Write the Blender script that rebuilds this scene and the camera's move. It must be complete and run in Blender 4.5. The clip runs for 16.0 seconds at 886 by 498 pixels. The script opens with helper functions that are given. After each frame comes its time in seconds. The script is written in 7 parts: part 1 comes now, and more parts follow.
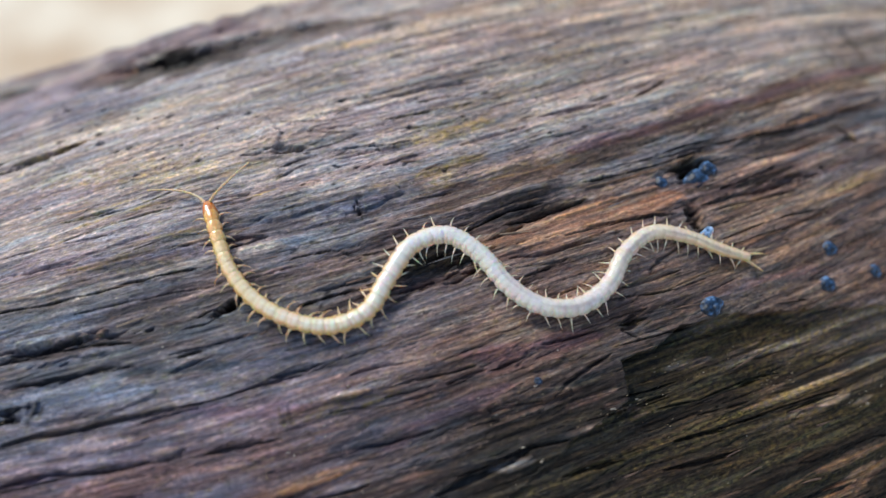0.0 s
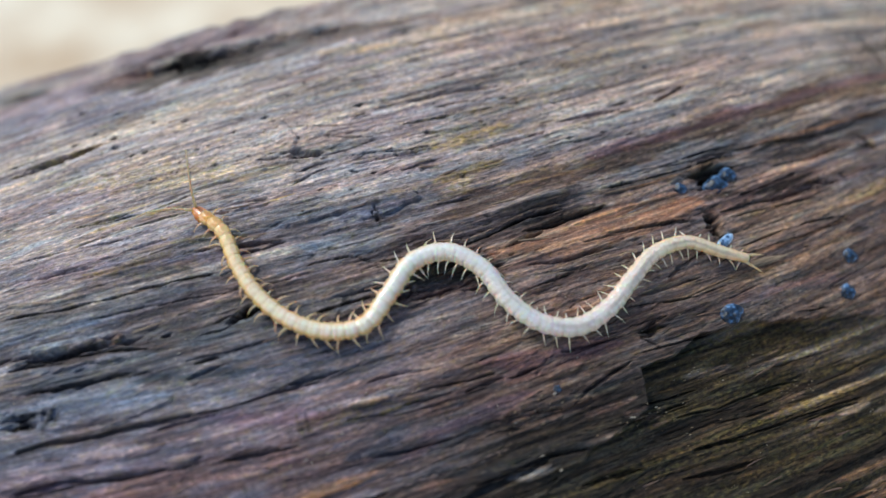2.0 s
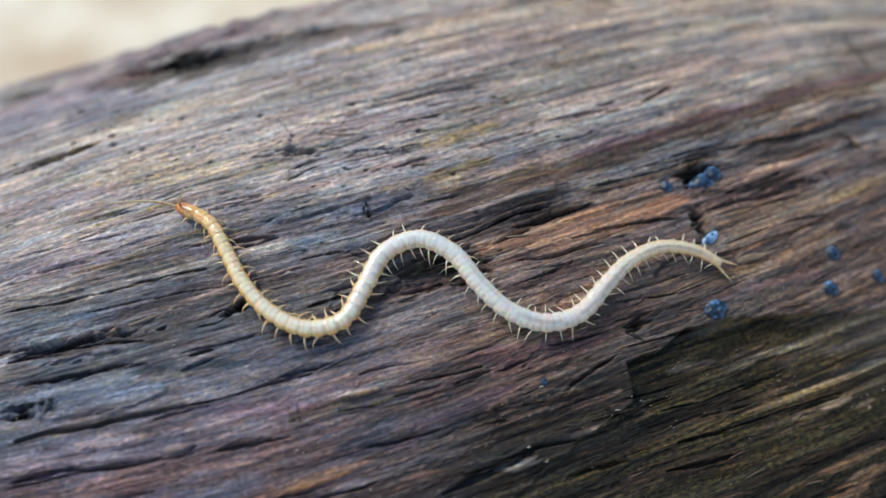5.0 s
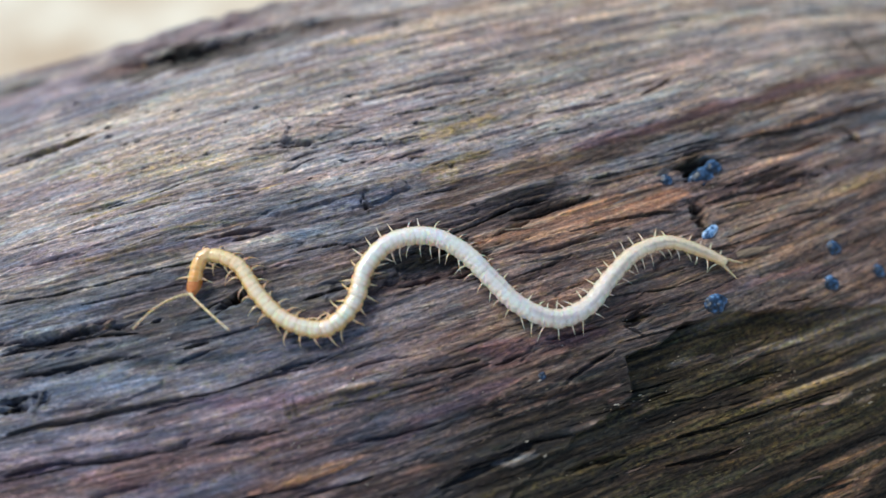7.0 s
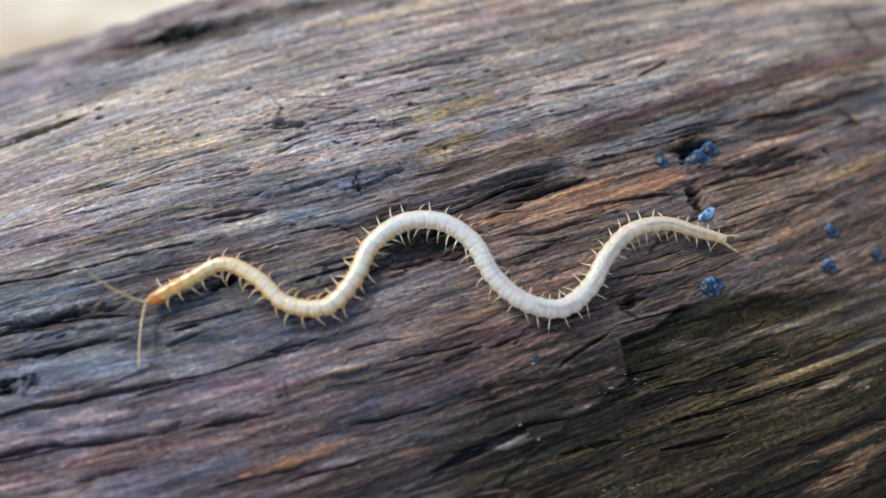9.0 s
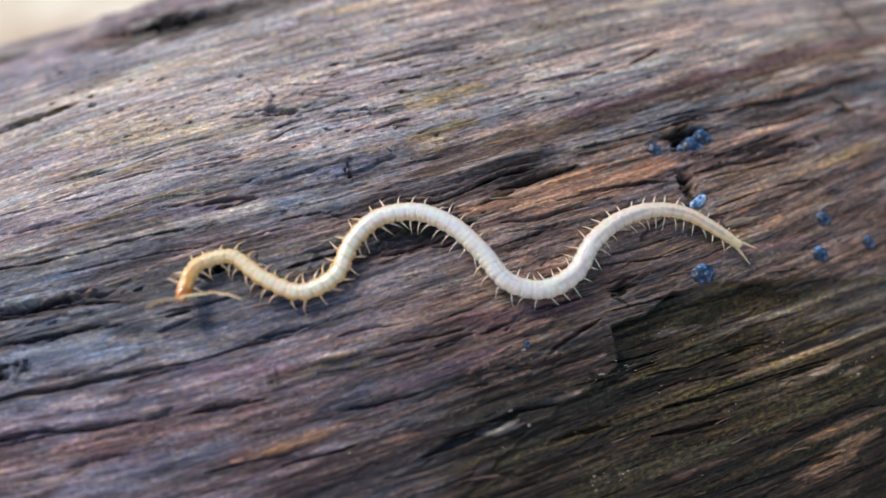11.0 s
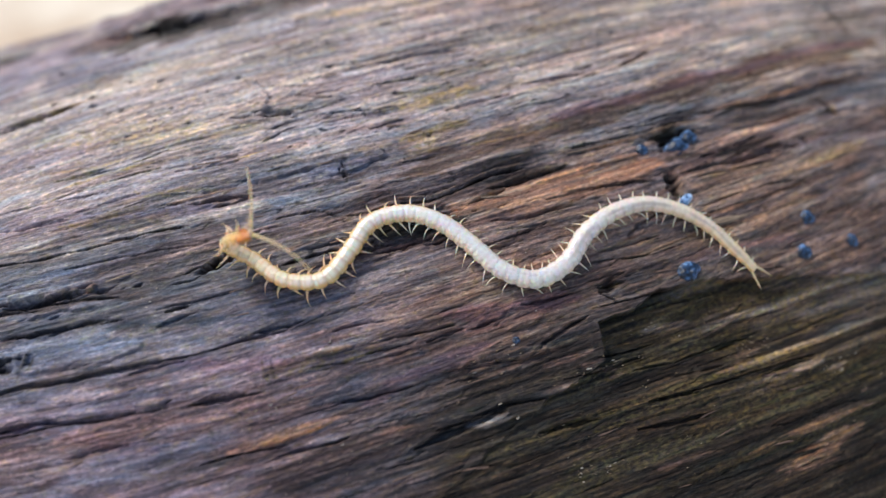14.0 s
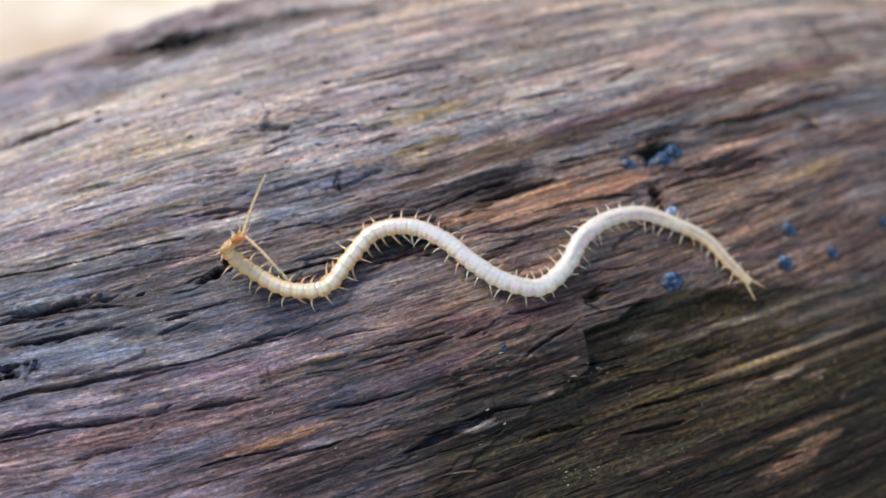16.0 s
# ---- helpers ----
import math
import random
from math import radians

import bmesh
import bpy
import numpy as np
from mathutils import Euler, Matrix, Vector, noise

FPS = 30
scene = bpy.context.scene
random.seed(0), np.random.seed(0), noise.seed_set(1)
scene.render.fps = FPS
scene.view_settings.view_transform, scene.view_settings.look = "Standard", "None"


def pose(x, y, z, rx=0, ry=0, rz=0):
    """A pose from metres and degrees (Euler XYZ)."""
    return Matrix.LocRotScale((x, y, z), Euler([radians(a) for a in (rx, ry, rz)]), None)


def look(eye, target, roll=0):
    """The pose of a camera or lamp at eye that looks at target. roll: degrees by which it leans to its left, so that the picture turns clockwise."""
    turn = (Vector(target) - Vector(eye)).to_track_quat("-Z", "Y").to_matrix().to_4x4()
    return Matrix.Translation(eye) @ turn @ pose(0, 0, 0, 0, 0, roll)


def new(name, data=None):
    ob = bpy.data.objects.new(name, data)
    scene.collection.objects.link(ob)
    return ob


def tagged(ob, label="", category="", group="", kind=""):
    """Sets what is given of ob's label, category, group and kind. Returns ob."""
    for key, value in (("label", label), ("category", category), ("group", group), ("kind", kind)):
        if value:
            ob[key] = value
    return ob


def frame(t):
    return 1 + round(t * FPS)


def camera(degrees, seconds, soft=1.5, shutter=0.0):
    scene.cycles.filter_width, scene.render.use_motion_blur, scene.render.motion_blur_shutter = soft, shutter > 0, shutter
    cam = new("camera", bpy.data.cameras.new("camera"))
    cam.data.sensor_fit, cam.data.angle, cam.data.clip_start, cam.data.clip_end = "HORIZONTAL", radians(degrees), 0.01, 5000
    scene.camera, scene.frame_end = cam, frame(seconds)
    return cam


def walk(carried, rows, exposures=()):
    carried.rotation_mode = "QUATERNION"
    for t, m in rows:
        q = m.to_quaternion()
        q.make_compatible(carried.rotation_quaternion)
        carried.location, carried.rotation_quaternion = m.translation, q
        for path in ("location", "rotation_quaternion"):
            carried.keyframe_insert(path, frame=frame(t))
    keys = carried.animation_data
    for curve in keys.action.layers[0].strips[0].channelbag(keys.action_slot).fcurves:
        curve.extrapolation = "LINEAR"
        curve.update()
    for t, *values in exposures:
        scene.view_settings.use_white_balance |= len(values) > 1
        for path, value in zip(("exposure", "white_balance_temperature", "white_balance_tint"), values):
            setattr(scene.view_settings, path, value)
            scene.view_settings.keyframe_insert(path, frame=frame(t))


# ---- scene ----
cam = camera(52, 16.0, soft=1.5)
cam.data.dof.use_dof = True
cam.data.dof.focus_distance = 0.0479
cam.data.dof.aperture_fstop = 16.5
walk(cam, [
    (0, pose(0.00000, -0.04455, 0.03473, 39.74, 0.30, -20.36)),
    (0.5, pose(0.00016, -0.04452, 0.03435, 39.82, 0.35, -20.22)),
    (1, pose(-0.00012, -0.04452, 0.03454, 39.93, 0.32, -20.25)),
    (1.5, pose(-0.00057, -0.04415, 0.03471, 39.94, 0.25, -20.22)),
    (2, pose(-0.00075, -0.04386, 0.03456, 39.90, 0.18, -20.18)),
    (2.5, pose(-0.00043, -0.04397, 0.03439, 39.88, 0.26, -20.06)),
    (3, pose(-0.00006, -0.04469, 0.03457, 40.01, 0.25, -20.03)),
    (3.5, pose(-0.00063, -0.04428, 0.03458, 40.01, 0.10, -20.05)),
    (4, pose(-0.00038, -0.04454, 0.03498, 39.90, 0.21, -19.96)),
    (6.5, pose(-0.00045, -0.04501, 0.03527, 40.00, 0.06, -19.85)),
    (7, pose(-0.00037, -0.04495, 0.03465, 39.94, 0.02, -19.85)),
    (7.5, pose(-0.00046, -0.04478, 0.03432, 39.65, -0.03, -19.83)),
    (8, pose(-0.00032, -0.04496, 0.03418, 39.62, 0.07, -19.81)),
    (8.5, pose(-0.00040, -0.04474, 0.03417, 39.42, 0.03, -19.70)),
    (9, pose(-0.00000, -0.04517, 0.03399, 39.39, 0.03, -19.72)),
    (11.5, pose(0.00056, -0.04611, 0.03373, 39.11, 0.14, -19.66)),
    (12, pose(0.00093, -0.04698, 0.03427, 39.31, 0.22, -19.61)),
    (12.5, pose(0.00091, -0.04706, 0.03457, 39.29, 0.21, -19.59)),
    (13, pose(0.00097, -0.04722, 0.03449, 39.34, 0.29, -19.54)),
    (13.5, pose(0.00074, -0.04679, 0.03440, 39.16, 0.23, -19.58)),
    (14, pose(0.00056, -0.04677, 0.03453, 39.22, 0.16, -19.56)),
    (14.5, pose(0.00038, -0.04716, 0.03501, 39.47, 0.06, -19.61)),
    (15, pose(0.00050, -0.04754, 0.03610, 39.41, 0.14, -19.39)),
    (15.5, pose(0.00064, -0.04778, 0.03629, 39.53, 0.25, -19.23)),
    (16, pose(0.00123, -0.04777, 0.03632, 39.26, 0.45, -19.10)),
], exposures=[(0.0, -0.06, 6400, 6), (2.0, -0.09, 6320, 3), (7.0, -0.05, 6270, 2), (9.0, -0.05, 6380, 5), (12.0, 0.05, 6480, 10), (16.0, 0.12, 6520, 10.5)])

# ---- light: an open bright sky, veiled sun behind the log ----
SUN_ELEVATION, SUN_AZIMUTH = radians(52), radians(35)   # azimuth from +y towards -x
world = bpy.data.worlds.new("sky")
scene.world = world
world.use_nodes = True
_sky = world.node_tree.nodes.new("ShaderNodeTexSky")
_sky.sky_type, _sky.sun_disc = "NISHITA", False
_sky.sun_elevation, _sky.sun_rotation = SUN_ELEVATION, -SUN_AZIMUTH
_sky.air_density, _sky.dust_density, _sky.ozone_density = 1.0, 1.5, 1.5
_back = world.node_tree.nodes["Background"]
_back.inputs["Strength"].default_value = 0.16
world.node_tree.links.new(_sky.outputs["Color"], _back.inputs["Color"])

sun = new("sun", bpy.data.lights.new("sun", "SUN"))
sun.data.energy, sun.data.angle, sun.data.color = 2.6, radians(16), (1.0, 0.985, 0.965)
_way = Vector((-math.sin(SUN_AZIMUTH) * math.cos(SUN_ELEVATION), math.cos(SUN_AZIMUTH) * math.cos(SUN_ELEVATION), math.sin(SUN_ELEVATION)))
sun.matrix_basis = look(_way, (0, 0, 0))

# ---- the log's form: x along the grain, v the way round it, both in millimetres ----
MM = 0.001
LOG_R = 52.17
_table = np.random.RandomState(7).rand(256, 256)


def value_noise(x, y, salt=0):
    """Smooth noise in -1..1 on a unit lattice, for arrays."""
    x, y = np.broadcast_arrays(np.asarray(x, float) + salt * 17.31, np.asarray(y, float) + salt * 9.73)
    i, j = np.floor(x).astype(int), np.floor(y).astype(int)
    f, g = x - i, y - j
    f, g = f * f * (3 - 2 * f), g * g * (3 - 2 * g)
    i, j, k, m = i & 255, j & 255, (i + 1) & 255, (j + 1) & 255
    a = _table[i, j] * (1 - f) + _table[k, j] * f
    b = _table[i, m] * (1 - f) + _table[k, m] * f
    return 2 * (a * (1 - g) + b * g) - 1


def smooth(a, b, x):
    k = np.clip((x - a) / (b - a), 0, 1)
    return k * k * (3 - 2 * k)


def edge_line(u):
    """Where the log's back edge breaks away."""
    return 10.4 - 0.28 * np.clip(np.asarray(u), -16, 20)


def log_swell(u, v):
    """How far the log's broad form stands off the plain round, in mm."""
    a, b = np.clip((np.asarray(u) - 10) / 20, -1.5, 1.9), np.clip((np.asarray(v) + 16) / 15, -1.5, 1.75)
    dr = 0.666 + 0.852 * a + 0.784 * b - 1.523 * a * a + 0.236 * a * b - 0.224 * b * b - 0.699 * b ** 3 - 0.270 * a * b * b
    return dr - 0.6 * np.clip(np.asarray(v) - edge_line(u), 0, 14) * smooth(70, 30, np.abs(np.asarray(v)))


def on_log(u, v, h=0.0):
    """The place of a point h mm above the log's broad form, and the outward normal there."""
    r, a = LOG_R + float(log_swell(u, v)) + h, v / LOG_R
    n = Vector((0, math.sin(a), math.cos(a)))
    return Vector((u, r * n.y, r * n.z - LOG_R)) * MM, n


# ---- materials ----
def material(name, roughness=0.5, colour=(0.5, 0.5, 0.5), **more):
    m = bpy.data.materials.new(name)
    m.use_nodes = True
    b = m.node_tree.nodes["Principled BSDF"]
    b.inputs["Base Color"].default_value = (*colour, 1)
    b.inputs["Roughness"].default_value = roughness
    for k, value in more.items():
        b.inputs[k.replace("_", " ")].default_value = value
    return m, m.node_tree.nodes, m.node_tree.links, b


def ramp(nodes, links, factor, stops):
    r = nodes.new("ShaderNodeValToRGB")
    links.new(factor, r.inputs["Fac"])
    e = r.color_ramp.elements
    while len(e) < len(stops):
        e.new(0.5)
    for k, (at, c) in zip(e, stops):
        k.position, k.color = at, (*c, 1)
    return r.outputs["Color"]


def noise_tex(nodes, links, vector, scale, detail=4, rough=0.6, distortion=0.0):
    n = nodes.new("ShaderNodeTexNoise")
    n.inputs["Scale"].default_value, n.inputs["Detail"].default_value = scale, detail
    n.inputs["Roughness"].default_value, n.inputs["Distortion"].default_value = rough, distortion
    links.new(vector, n.inputs["Vector"])
    return n.outputs["Fac"]


def mapped(nodes, links, vector, scale):
    m = nodes.new("ShaderNodeMapping")
    m.inputs["Scale"].default_value = scale
    links.new(vector, m.inputs["Vector"])
    return m.outputs["Vector"]


def mixed(nodes, links, factor, a, b, how="MIX"):
    m = nodes.new("ShaderNodeMix")
    m.data_type, m.blend_type = "RGBA", how
    for socket, value in ((m.inputs["Factor"], factor), (m.inputs["A"], a), (m.inputs["B"], b)):
        if isinstance(value, bpy.types.NodeSocket):
            links.new(value, socket)
        else:
            socket.default_value = (*value, 1) if isinstance(value, tuple) else value
    return m.outputs["Result"]


def maths(nodes, links, how, a, b):
    m = nodes.new("ShaderNodeMath")
    m.operation = how
    for socket, value in zip(m.inputs, (a, b)):
        if isinstance(value, bpy.types.NodeSocket):
            links.new(value, socket)
        else:
            socket.default_value = value
    return m.outputs["Value"]


def wood_material():
    """Wet weathered wood: short torn fibres along u, purple-brown, with stains and painted shade from the mesh's own
    masks.
    """
    m, nodes, links, b = material("weathered_wood", 0.55)
    uvn = nodes.new("ShaderNodeUVMap")
    uvn.uv_map = "grain"
    uv = uvn.outputs["UV"]
    # the fibres' own raggedness
    wander = nodes.new("ShaderNodeVectorMath")
    wander.operation = "MULTIPLY_ADD"
    fray = nodes.new("ShaderNodeTexNoise")
    fray.inputs["Scale"].default_value, fray.inputs["Detail"].default_value = 1.0, 4
    links.new(mapped(nodes, links, uv, (0.9, 2.4, 1)), fray.inputs["Vector"])
    links.new(fray.outputs["Color"], wander.inputs[0])
    wander.inputs[1].default_value = (1.6, 0.20, 0)
    links.new(uv, wander.inputs[2])
    torn = wander.outputs["Vector"]
    fibre = noise_tex(nodes, links, mapped(nodes, links, torn, (0.17, 3.0, 1)), 1.0, 8, 0.70)
    streak = noise_tex(nodes, links, mapped(nodes, links, torn, (0.08, 0.95, 1)), 1.0, 4, 0.6)
    fine = noise_tex(nodes, links, mapped(nodes, links, uv, (2.4, 6.0, 1)), 1.0, 4, 0.7)
    speck = noise_tex(nodes, links, mapped(nodes, links, uv, (3.0, 4.0, 1)), 1.0, 3, 0.6)
    base = ramp(nodes, links, fibre, [(0.34, (0.034, 0.030, 0.031)), (0.45, (0.092, 0.080, 0.083)), (0.54, (0.160, 0.138, 0.134)), (0.65, (0.31, 0.27, 0.24))])
    tone = ramp(nodes, links, streak, [(0.3, (0.56, 0.54, 0.58)), (0.5, (0.98, 0.92, 0.94)), (0.66, (1.45, 1.32, 1.25))])
    c = mixed(nodes, links, 1.0, base, tone, "MULTIPLY")
    fuzz = nodes.new("ShaderNodeAttribute")
    fuzz.attribute_name = "fuzz"
    slab = ramp(nodes, links, fibre, [(0.38, (0.070, 0.076, 0.088)), (0.5, (0.150, 0.147, 0.166)), (0.62, (0.26, 0.25, 0.265))])
    c = mixed(nodes, links, ramp(nodes, links, fuzz.outputs["Fac"], [(0.1, (0, 0, 0)), (0.6, (1, 1, 1))]), slab, c)
    masks = nodes.new("ShaderNodeVertexColor")
    masks.layer_name = "stain_and_shade"
    split = nodes.new("ShaderNodeSeparateColor")
    links.new(masks.outputs["Color"], split.inputs["Color"])
    tones = nodes.new("ShaderNodeVertexColor")
    tones.layer_name = "tone"
    cast = nodes.new("ShaderNodeSeparateColor")
    links.new(tones.outputs["Color"], cast.inputs["Color"])
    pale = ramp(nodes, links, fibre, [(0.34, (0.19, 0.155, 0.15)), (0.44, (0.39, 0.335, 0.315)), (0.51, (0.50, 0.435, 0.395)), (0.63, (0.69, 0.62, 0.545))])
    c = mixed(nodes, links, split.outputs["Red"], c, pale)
    red = ramp(nodes, links, fibre, [(0.36, (0.14, 0.075, 0.052)), (0.5, (0.30, 0.180, 0.125)), (0.63, (0.50, 0.34, 0.225))])
    c = mixed(nodes, links, split.outputs["Green"], c, red)
    # dark wood and painted shade share this ramp
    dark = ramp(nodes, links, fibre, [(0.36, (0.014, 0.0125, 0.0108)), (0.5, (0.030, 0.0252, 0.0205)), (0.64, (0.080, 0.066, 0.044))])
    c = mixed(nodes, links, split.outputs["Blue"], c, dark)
    # slate, plum and tan discoloured zones
    for socket, tint in (("Red", (0.79, 0.97, 1.16)), ("Green", (1.10, 0.87, 1.06)), ("Blue", (1.22, 1.07, 0.80))):
        c = mixed(nodes, links, cast.outputs[socket], c, mixed(nodes, links, 1.0, c, tint, "MULTIPLY"))
    algae = maths(nodes, links, "MULTIPLY", masks.outputs["Alpha"], ramp(nodes, links, speck, [(0.40, (0, 0, 0)), (0.62, (1, 1, 1))]))
    c = mixed(nodes, links, algae, c, mixed(nodes, links, 0.5, mixed(nodes, links, 1.0, c, (1.5, 1.4, 0.6), "MULTIPLY"), (0.15, 0.13, 0.06)))
    hue = noise_tex(nodes, links, mapped(nodes, links, torn, (0.35, 1.8, 1)), 1.0, 6, 0.72)
    c = mixed(nodes, links, 0.7, c, ramp(nodes, links, hue, [(0.37, (0.83, 0.93, 0.97)), (0.45, (0.99, 0.96, 0.94)), (0.50, (1.12, 0.97, 0.94)), (0.56, (1.19, 0.97, 0.91)), (0.63, (1.18, 1.06, 0.85))]), "MULTIPLY")
    grit = ramp(nodes, links, fine, [(0.25, (0.60, 0.60, 0.63)), (0.5, (1.0, 1.0, 1.0)), (0.78, (1.40, 1.37, 1.30))])
    c = mixed(nodes, links, 0.85, c, grit, "MULTIPLY")
    pepper = noise_tex(nodes, links, mapped(nodes, links, uv, (3.2, 4.4, 1)), 1.0, 4, 0.72)
    c = mixed(nodes, links, 0.85, c, ramp(nodes, links, pepper, [(0.33, (0.38, 0.38, 0.40)), (0.44, (0.93, 0.93, 0.93)), (0.56, (1.05, 1.05, 1.05)), (0.68, (2.0, 1.92, 1.82))]), "MULTIPLY")
    freckle = noise_tex(nodes, links, mapped(nodes, links, uv, (2.0, 2.6, 1)), 1.0, 4, 0.75, 0.3)
    c = mixed(nodes, links, 0.65, c, ramp(nodes, links, freckle, [(0.32, (0.76, 0.94, 1.10)), (0.44, (0.96, 0.99, 1.04)), (0.55, (1.03, 1.0, 0.97)), (0.66, (1.15, 1.15, 0.66))]), "MULTIPLY")
    # the wood browns towards the tail end of the log
    side = nodes.new("ShaderNodeSeparateXYZ")
    links.new(uv, side.inputs["Vector"])
    drift = maths(nodes, links, "ADD", maths(nodes, links, "MULTIPLY", side.outputs["X"], 0.025), maths(nodes, links, "MULTIPLY", streak, 0.6))
    c = mixed(nodes, links, 1.0, c, ramp(nodes, links, drift, [(0.1, (0.97, 1.0, 1.02)), (0.55, (0.99, 1.0, 0.99)), (0.95, (1.04, 1.0, 0.90))]), "MULTIPLY")
    # long layers with crisp edges
    layers = nodes.new("ShaderNodeTexVoronoi")
    layers.inputs["Scale"].default_value = 1.0
    links.new(mapped(nodes, links, torn, (0.055, 1.15, 1)), layers.inputs["Vector"])
    layer = nodes.new("ShaderNodeSeparateColor")
    links.new(layers.outputs["Color"], layer.inputs["Color"])
    depth = ramp(nodes, links, drift, [(0.25, (0.45, 0.45, 0.45)), (0.7, (1.0, 1.0, 1.0))])
    c = mixed(nodes, links, depth, c, mixed(nodes, links, 1.0, c, ramp(nodes, links, layer.outputs["Red"], [(0.0, (0.76, 0.75, 0.76)), (0.45, (1.0, 1.0, 1.0)), (0.8, (1.10, 1.09, 1.07)), (1.0, (1.26, 1.23, 1.18))]), "MULTIPLY"))
    c = mixed(nodes, links, 0.6, c, ramp(nodes, links, layer.outputs["Green"], [(0.0, (0.88, 0.99, 1.10)), (0.4, (0.98, 0.99, 1.01)), (0.7, (1.07, 0.97, 0.98)), (1.0, (1.08, 1.04, 0.92))]), "MULTIPLY")
    # torn slivers, long and short, each of its own tone
    for scale, strength in (((0.30, 2.1, 1), 0.5), ((0.9, 4.6, 1), 0.5), ((2.2, 8.0, 1), 0.6)):
        cells = nodes.new("ShaderNodeTexVoronoi")
        cells.inputs["Scale"].default_value = 1.0
        links.new(mapped(nodes, links, torn, scale), cells.inputs["Vector"])
        sliver = nodes.new("ShaderNodeSeparateColor")
        links.new(cells.outputs["Color"], sliver.inputs["Color"])
        c = mixed(nodes, links, strength, c, ramp(nodes, links, sliver.outputs["Red"], [(0.0, (0.66, 0.66, 0.68)), (0.5, (0.97, 0.97, 0.97)), (1.0, (1.32, 1.31, 1.29))]), "MULTIPLY")
        c = mixed(nodes, links, 0.5 * strength, c, ramp(nodes, links, sliver.outputs["Green"], [(0.0, (0.80, 0.96, 1.15)), (0.3, (0.94, 0.97, 1.05)), (0.6, (1.04, 1.0, 0.95)), (0.85, (1.10, 0.97, 0.92)), (1.0, (1.08, 1.12, 0.86))]), "MULTIPLY")
    check = noise_tex(nodes, links, mapped(nodes, links, torn, (0.5, 4.6, 1)), 1.0, 4, 0.65)
    seams = maths(nodes, links, "ADD", 0.2, maths(nodes, links, "MULTIPLY", fuzz.outputs["Fac"], 0.45))
    c = mixed(nodes, links, seams, c, ramp(nodes, links, check, [(0.33, (0.16, 0.145, 0.14)), (0.39, (1.0, 1.0, 1.0)), (0.62, (1.0, 1.0, 1.0)), (0.72, (1.6, 1.52, 1.35))]), "MULTIPLY")
    links.new(c, b.inputs["Base Color"])
    gloss = nodes.new("ShaderNodeMapRange")
    links.new(streak, gloss.inputs["Value"])
    gloss.inputs["From Min"].default_value, gloss.inputs["From Max"].default_value = 0.3, 0.7
    gloss.inputs["To Min"].default_value, gloss.inputs["To Max"].default_value = 0.25, 0.5
    links.new(maths(nodes, links, "ADD", gloss.outputs["Result"], maths(nodes, links, "MULTIPLY", fuzz.outputs["Fac"], 0.2)), b.inputs["Roughness"])
    links.new(maths(nodes, links, "SUBTRACT", 0.29, maths(nodes, links, "MULTIPLY", split.outputs["Blue"], 0.17)), b.inputs["Specular IOR Level"])
    relief = nodes.new("ShaderNodeBump")
    relief.inputs["Strength"].default_value, relief.inputs["Distance"].default_value = 0.9, 0.00007
    links.new(maths(nodes, links, "ADD", maths(nodes, links, "ADD", fine, maths(nodes, links, "MULTIPLY", fibre, 1.2)), pepper), relief.inputs["Height"])
    links.new(relief.outputs["Normal"], b.inputs["Normal"])
    return m


def flesh_material(name, colour, inner, rough=0.24):
    """Waxy, slightly see-through cuticle; the mesh's tint runs from the clear to the amber end."""
    m, nodes, links, b = material(name, rough)
    co = nodes.new("ShaderNodeTexCoord").outputs["Object"]
    mottle = noise_tex(nodes, links, co, 2600.0, 3, 0.6)
    if colour:
        c = mixed(nodes, links, mottle, inner, colour)
    else:
        own = nodes.new("ShaderNodeVertexColor")
        own.layer_name = "tint"
        c = mixed(nodes, links, 0.6, own.outputs["Color"], ramp(nodes, links, mottle, [(0.32, (0.80, 0.74, 0.66)), (0.5, (0.97, 0.95, 0.93)), (0.62, (1.04, 1.05, 1.08))]), "MULTIPLY")
    links.new(c, b.inputs["Base Color"])
    b.inputs["Subsurface Weight"].default_value = 0.85
    b.inputs["Subsurface Radius"].default_value = (1.0, 0.6, 0.35)
    b.inputs["Subsurface Scale"].default_value = 0.00007
    b.inputs["Coat Weight"].default_value, b.inputs["Coat Roughness"].default_value = 1.0, 0.12
    b.inputs["Coat IOR"].default_value = 1.55
    relief = nodes.new("ShaderNodeBump")
    relief.inputs["Strength"].default_value, relief.inputs["Distance"].default_value = 0.75, 0.00016
    links.new(noise_tex(nodes, links, co, 4200.0, 4, 0.65), relief.inputs["Height"])
    links.new(relief.outputs["Normal"], b.inputs["Normal"])
    return m


WOOD = wood_material()


def part(name, bm, mat, parent=None, label=""):
    """Links a bmesh as one mesh object under a thing or a part."""
    data = bpy.data.meshes.new(name)
    bm.to_mesh(data)
    bm.free()
    for p in data.polygons:
        p.use_smooth = True
    data.materials.append(mat)
    ob = new(name, data)
    if parent:
        ob.parent = parent
    if label:
        ob["label"] = label
    return ob


def framed(place, ahead, up):
    x = ahead.normalized()
    y = up.cross(x).normalized()
    z = x.cross(y)
    return Matrix.Translation(place) @ Matrix((x, y, z)).transposed().to_4x4()


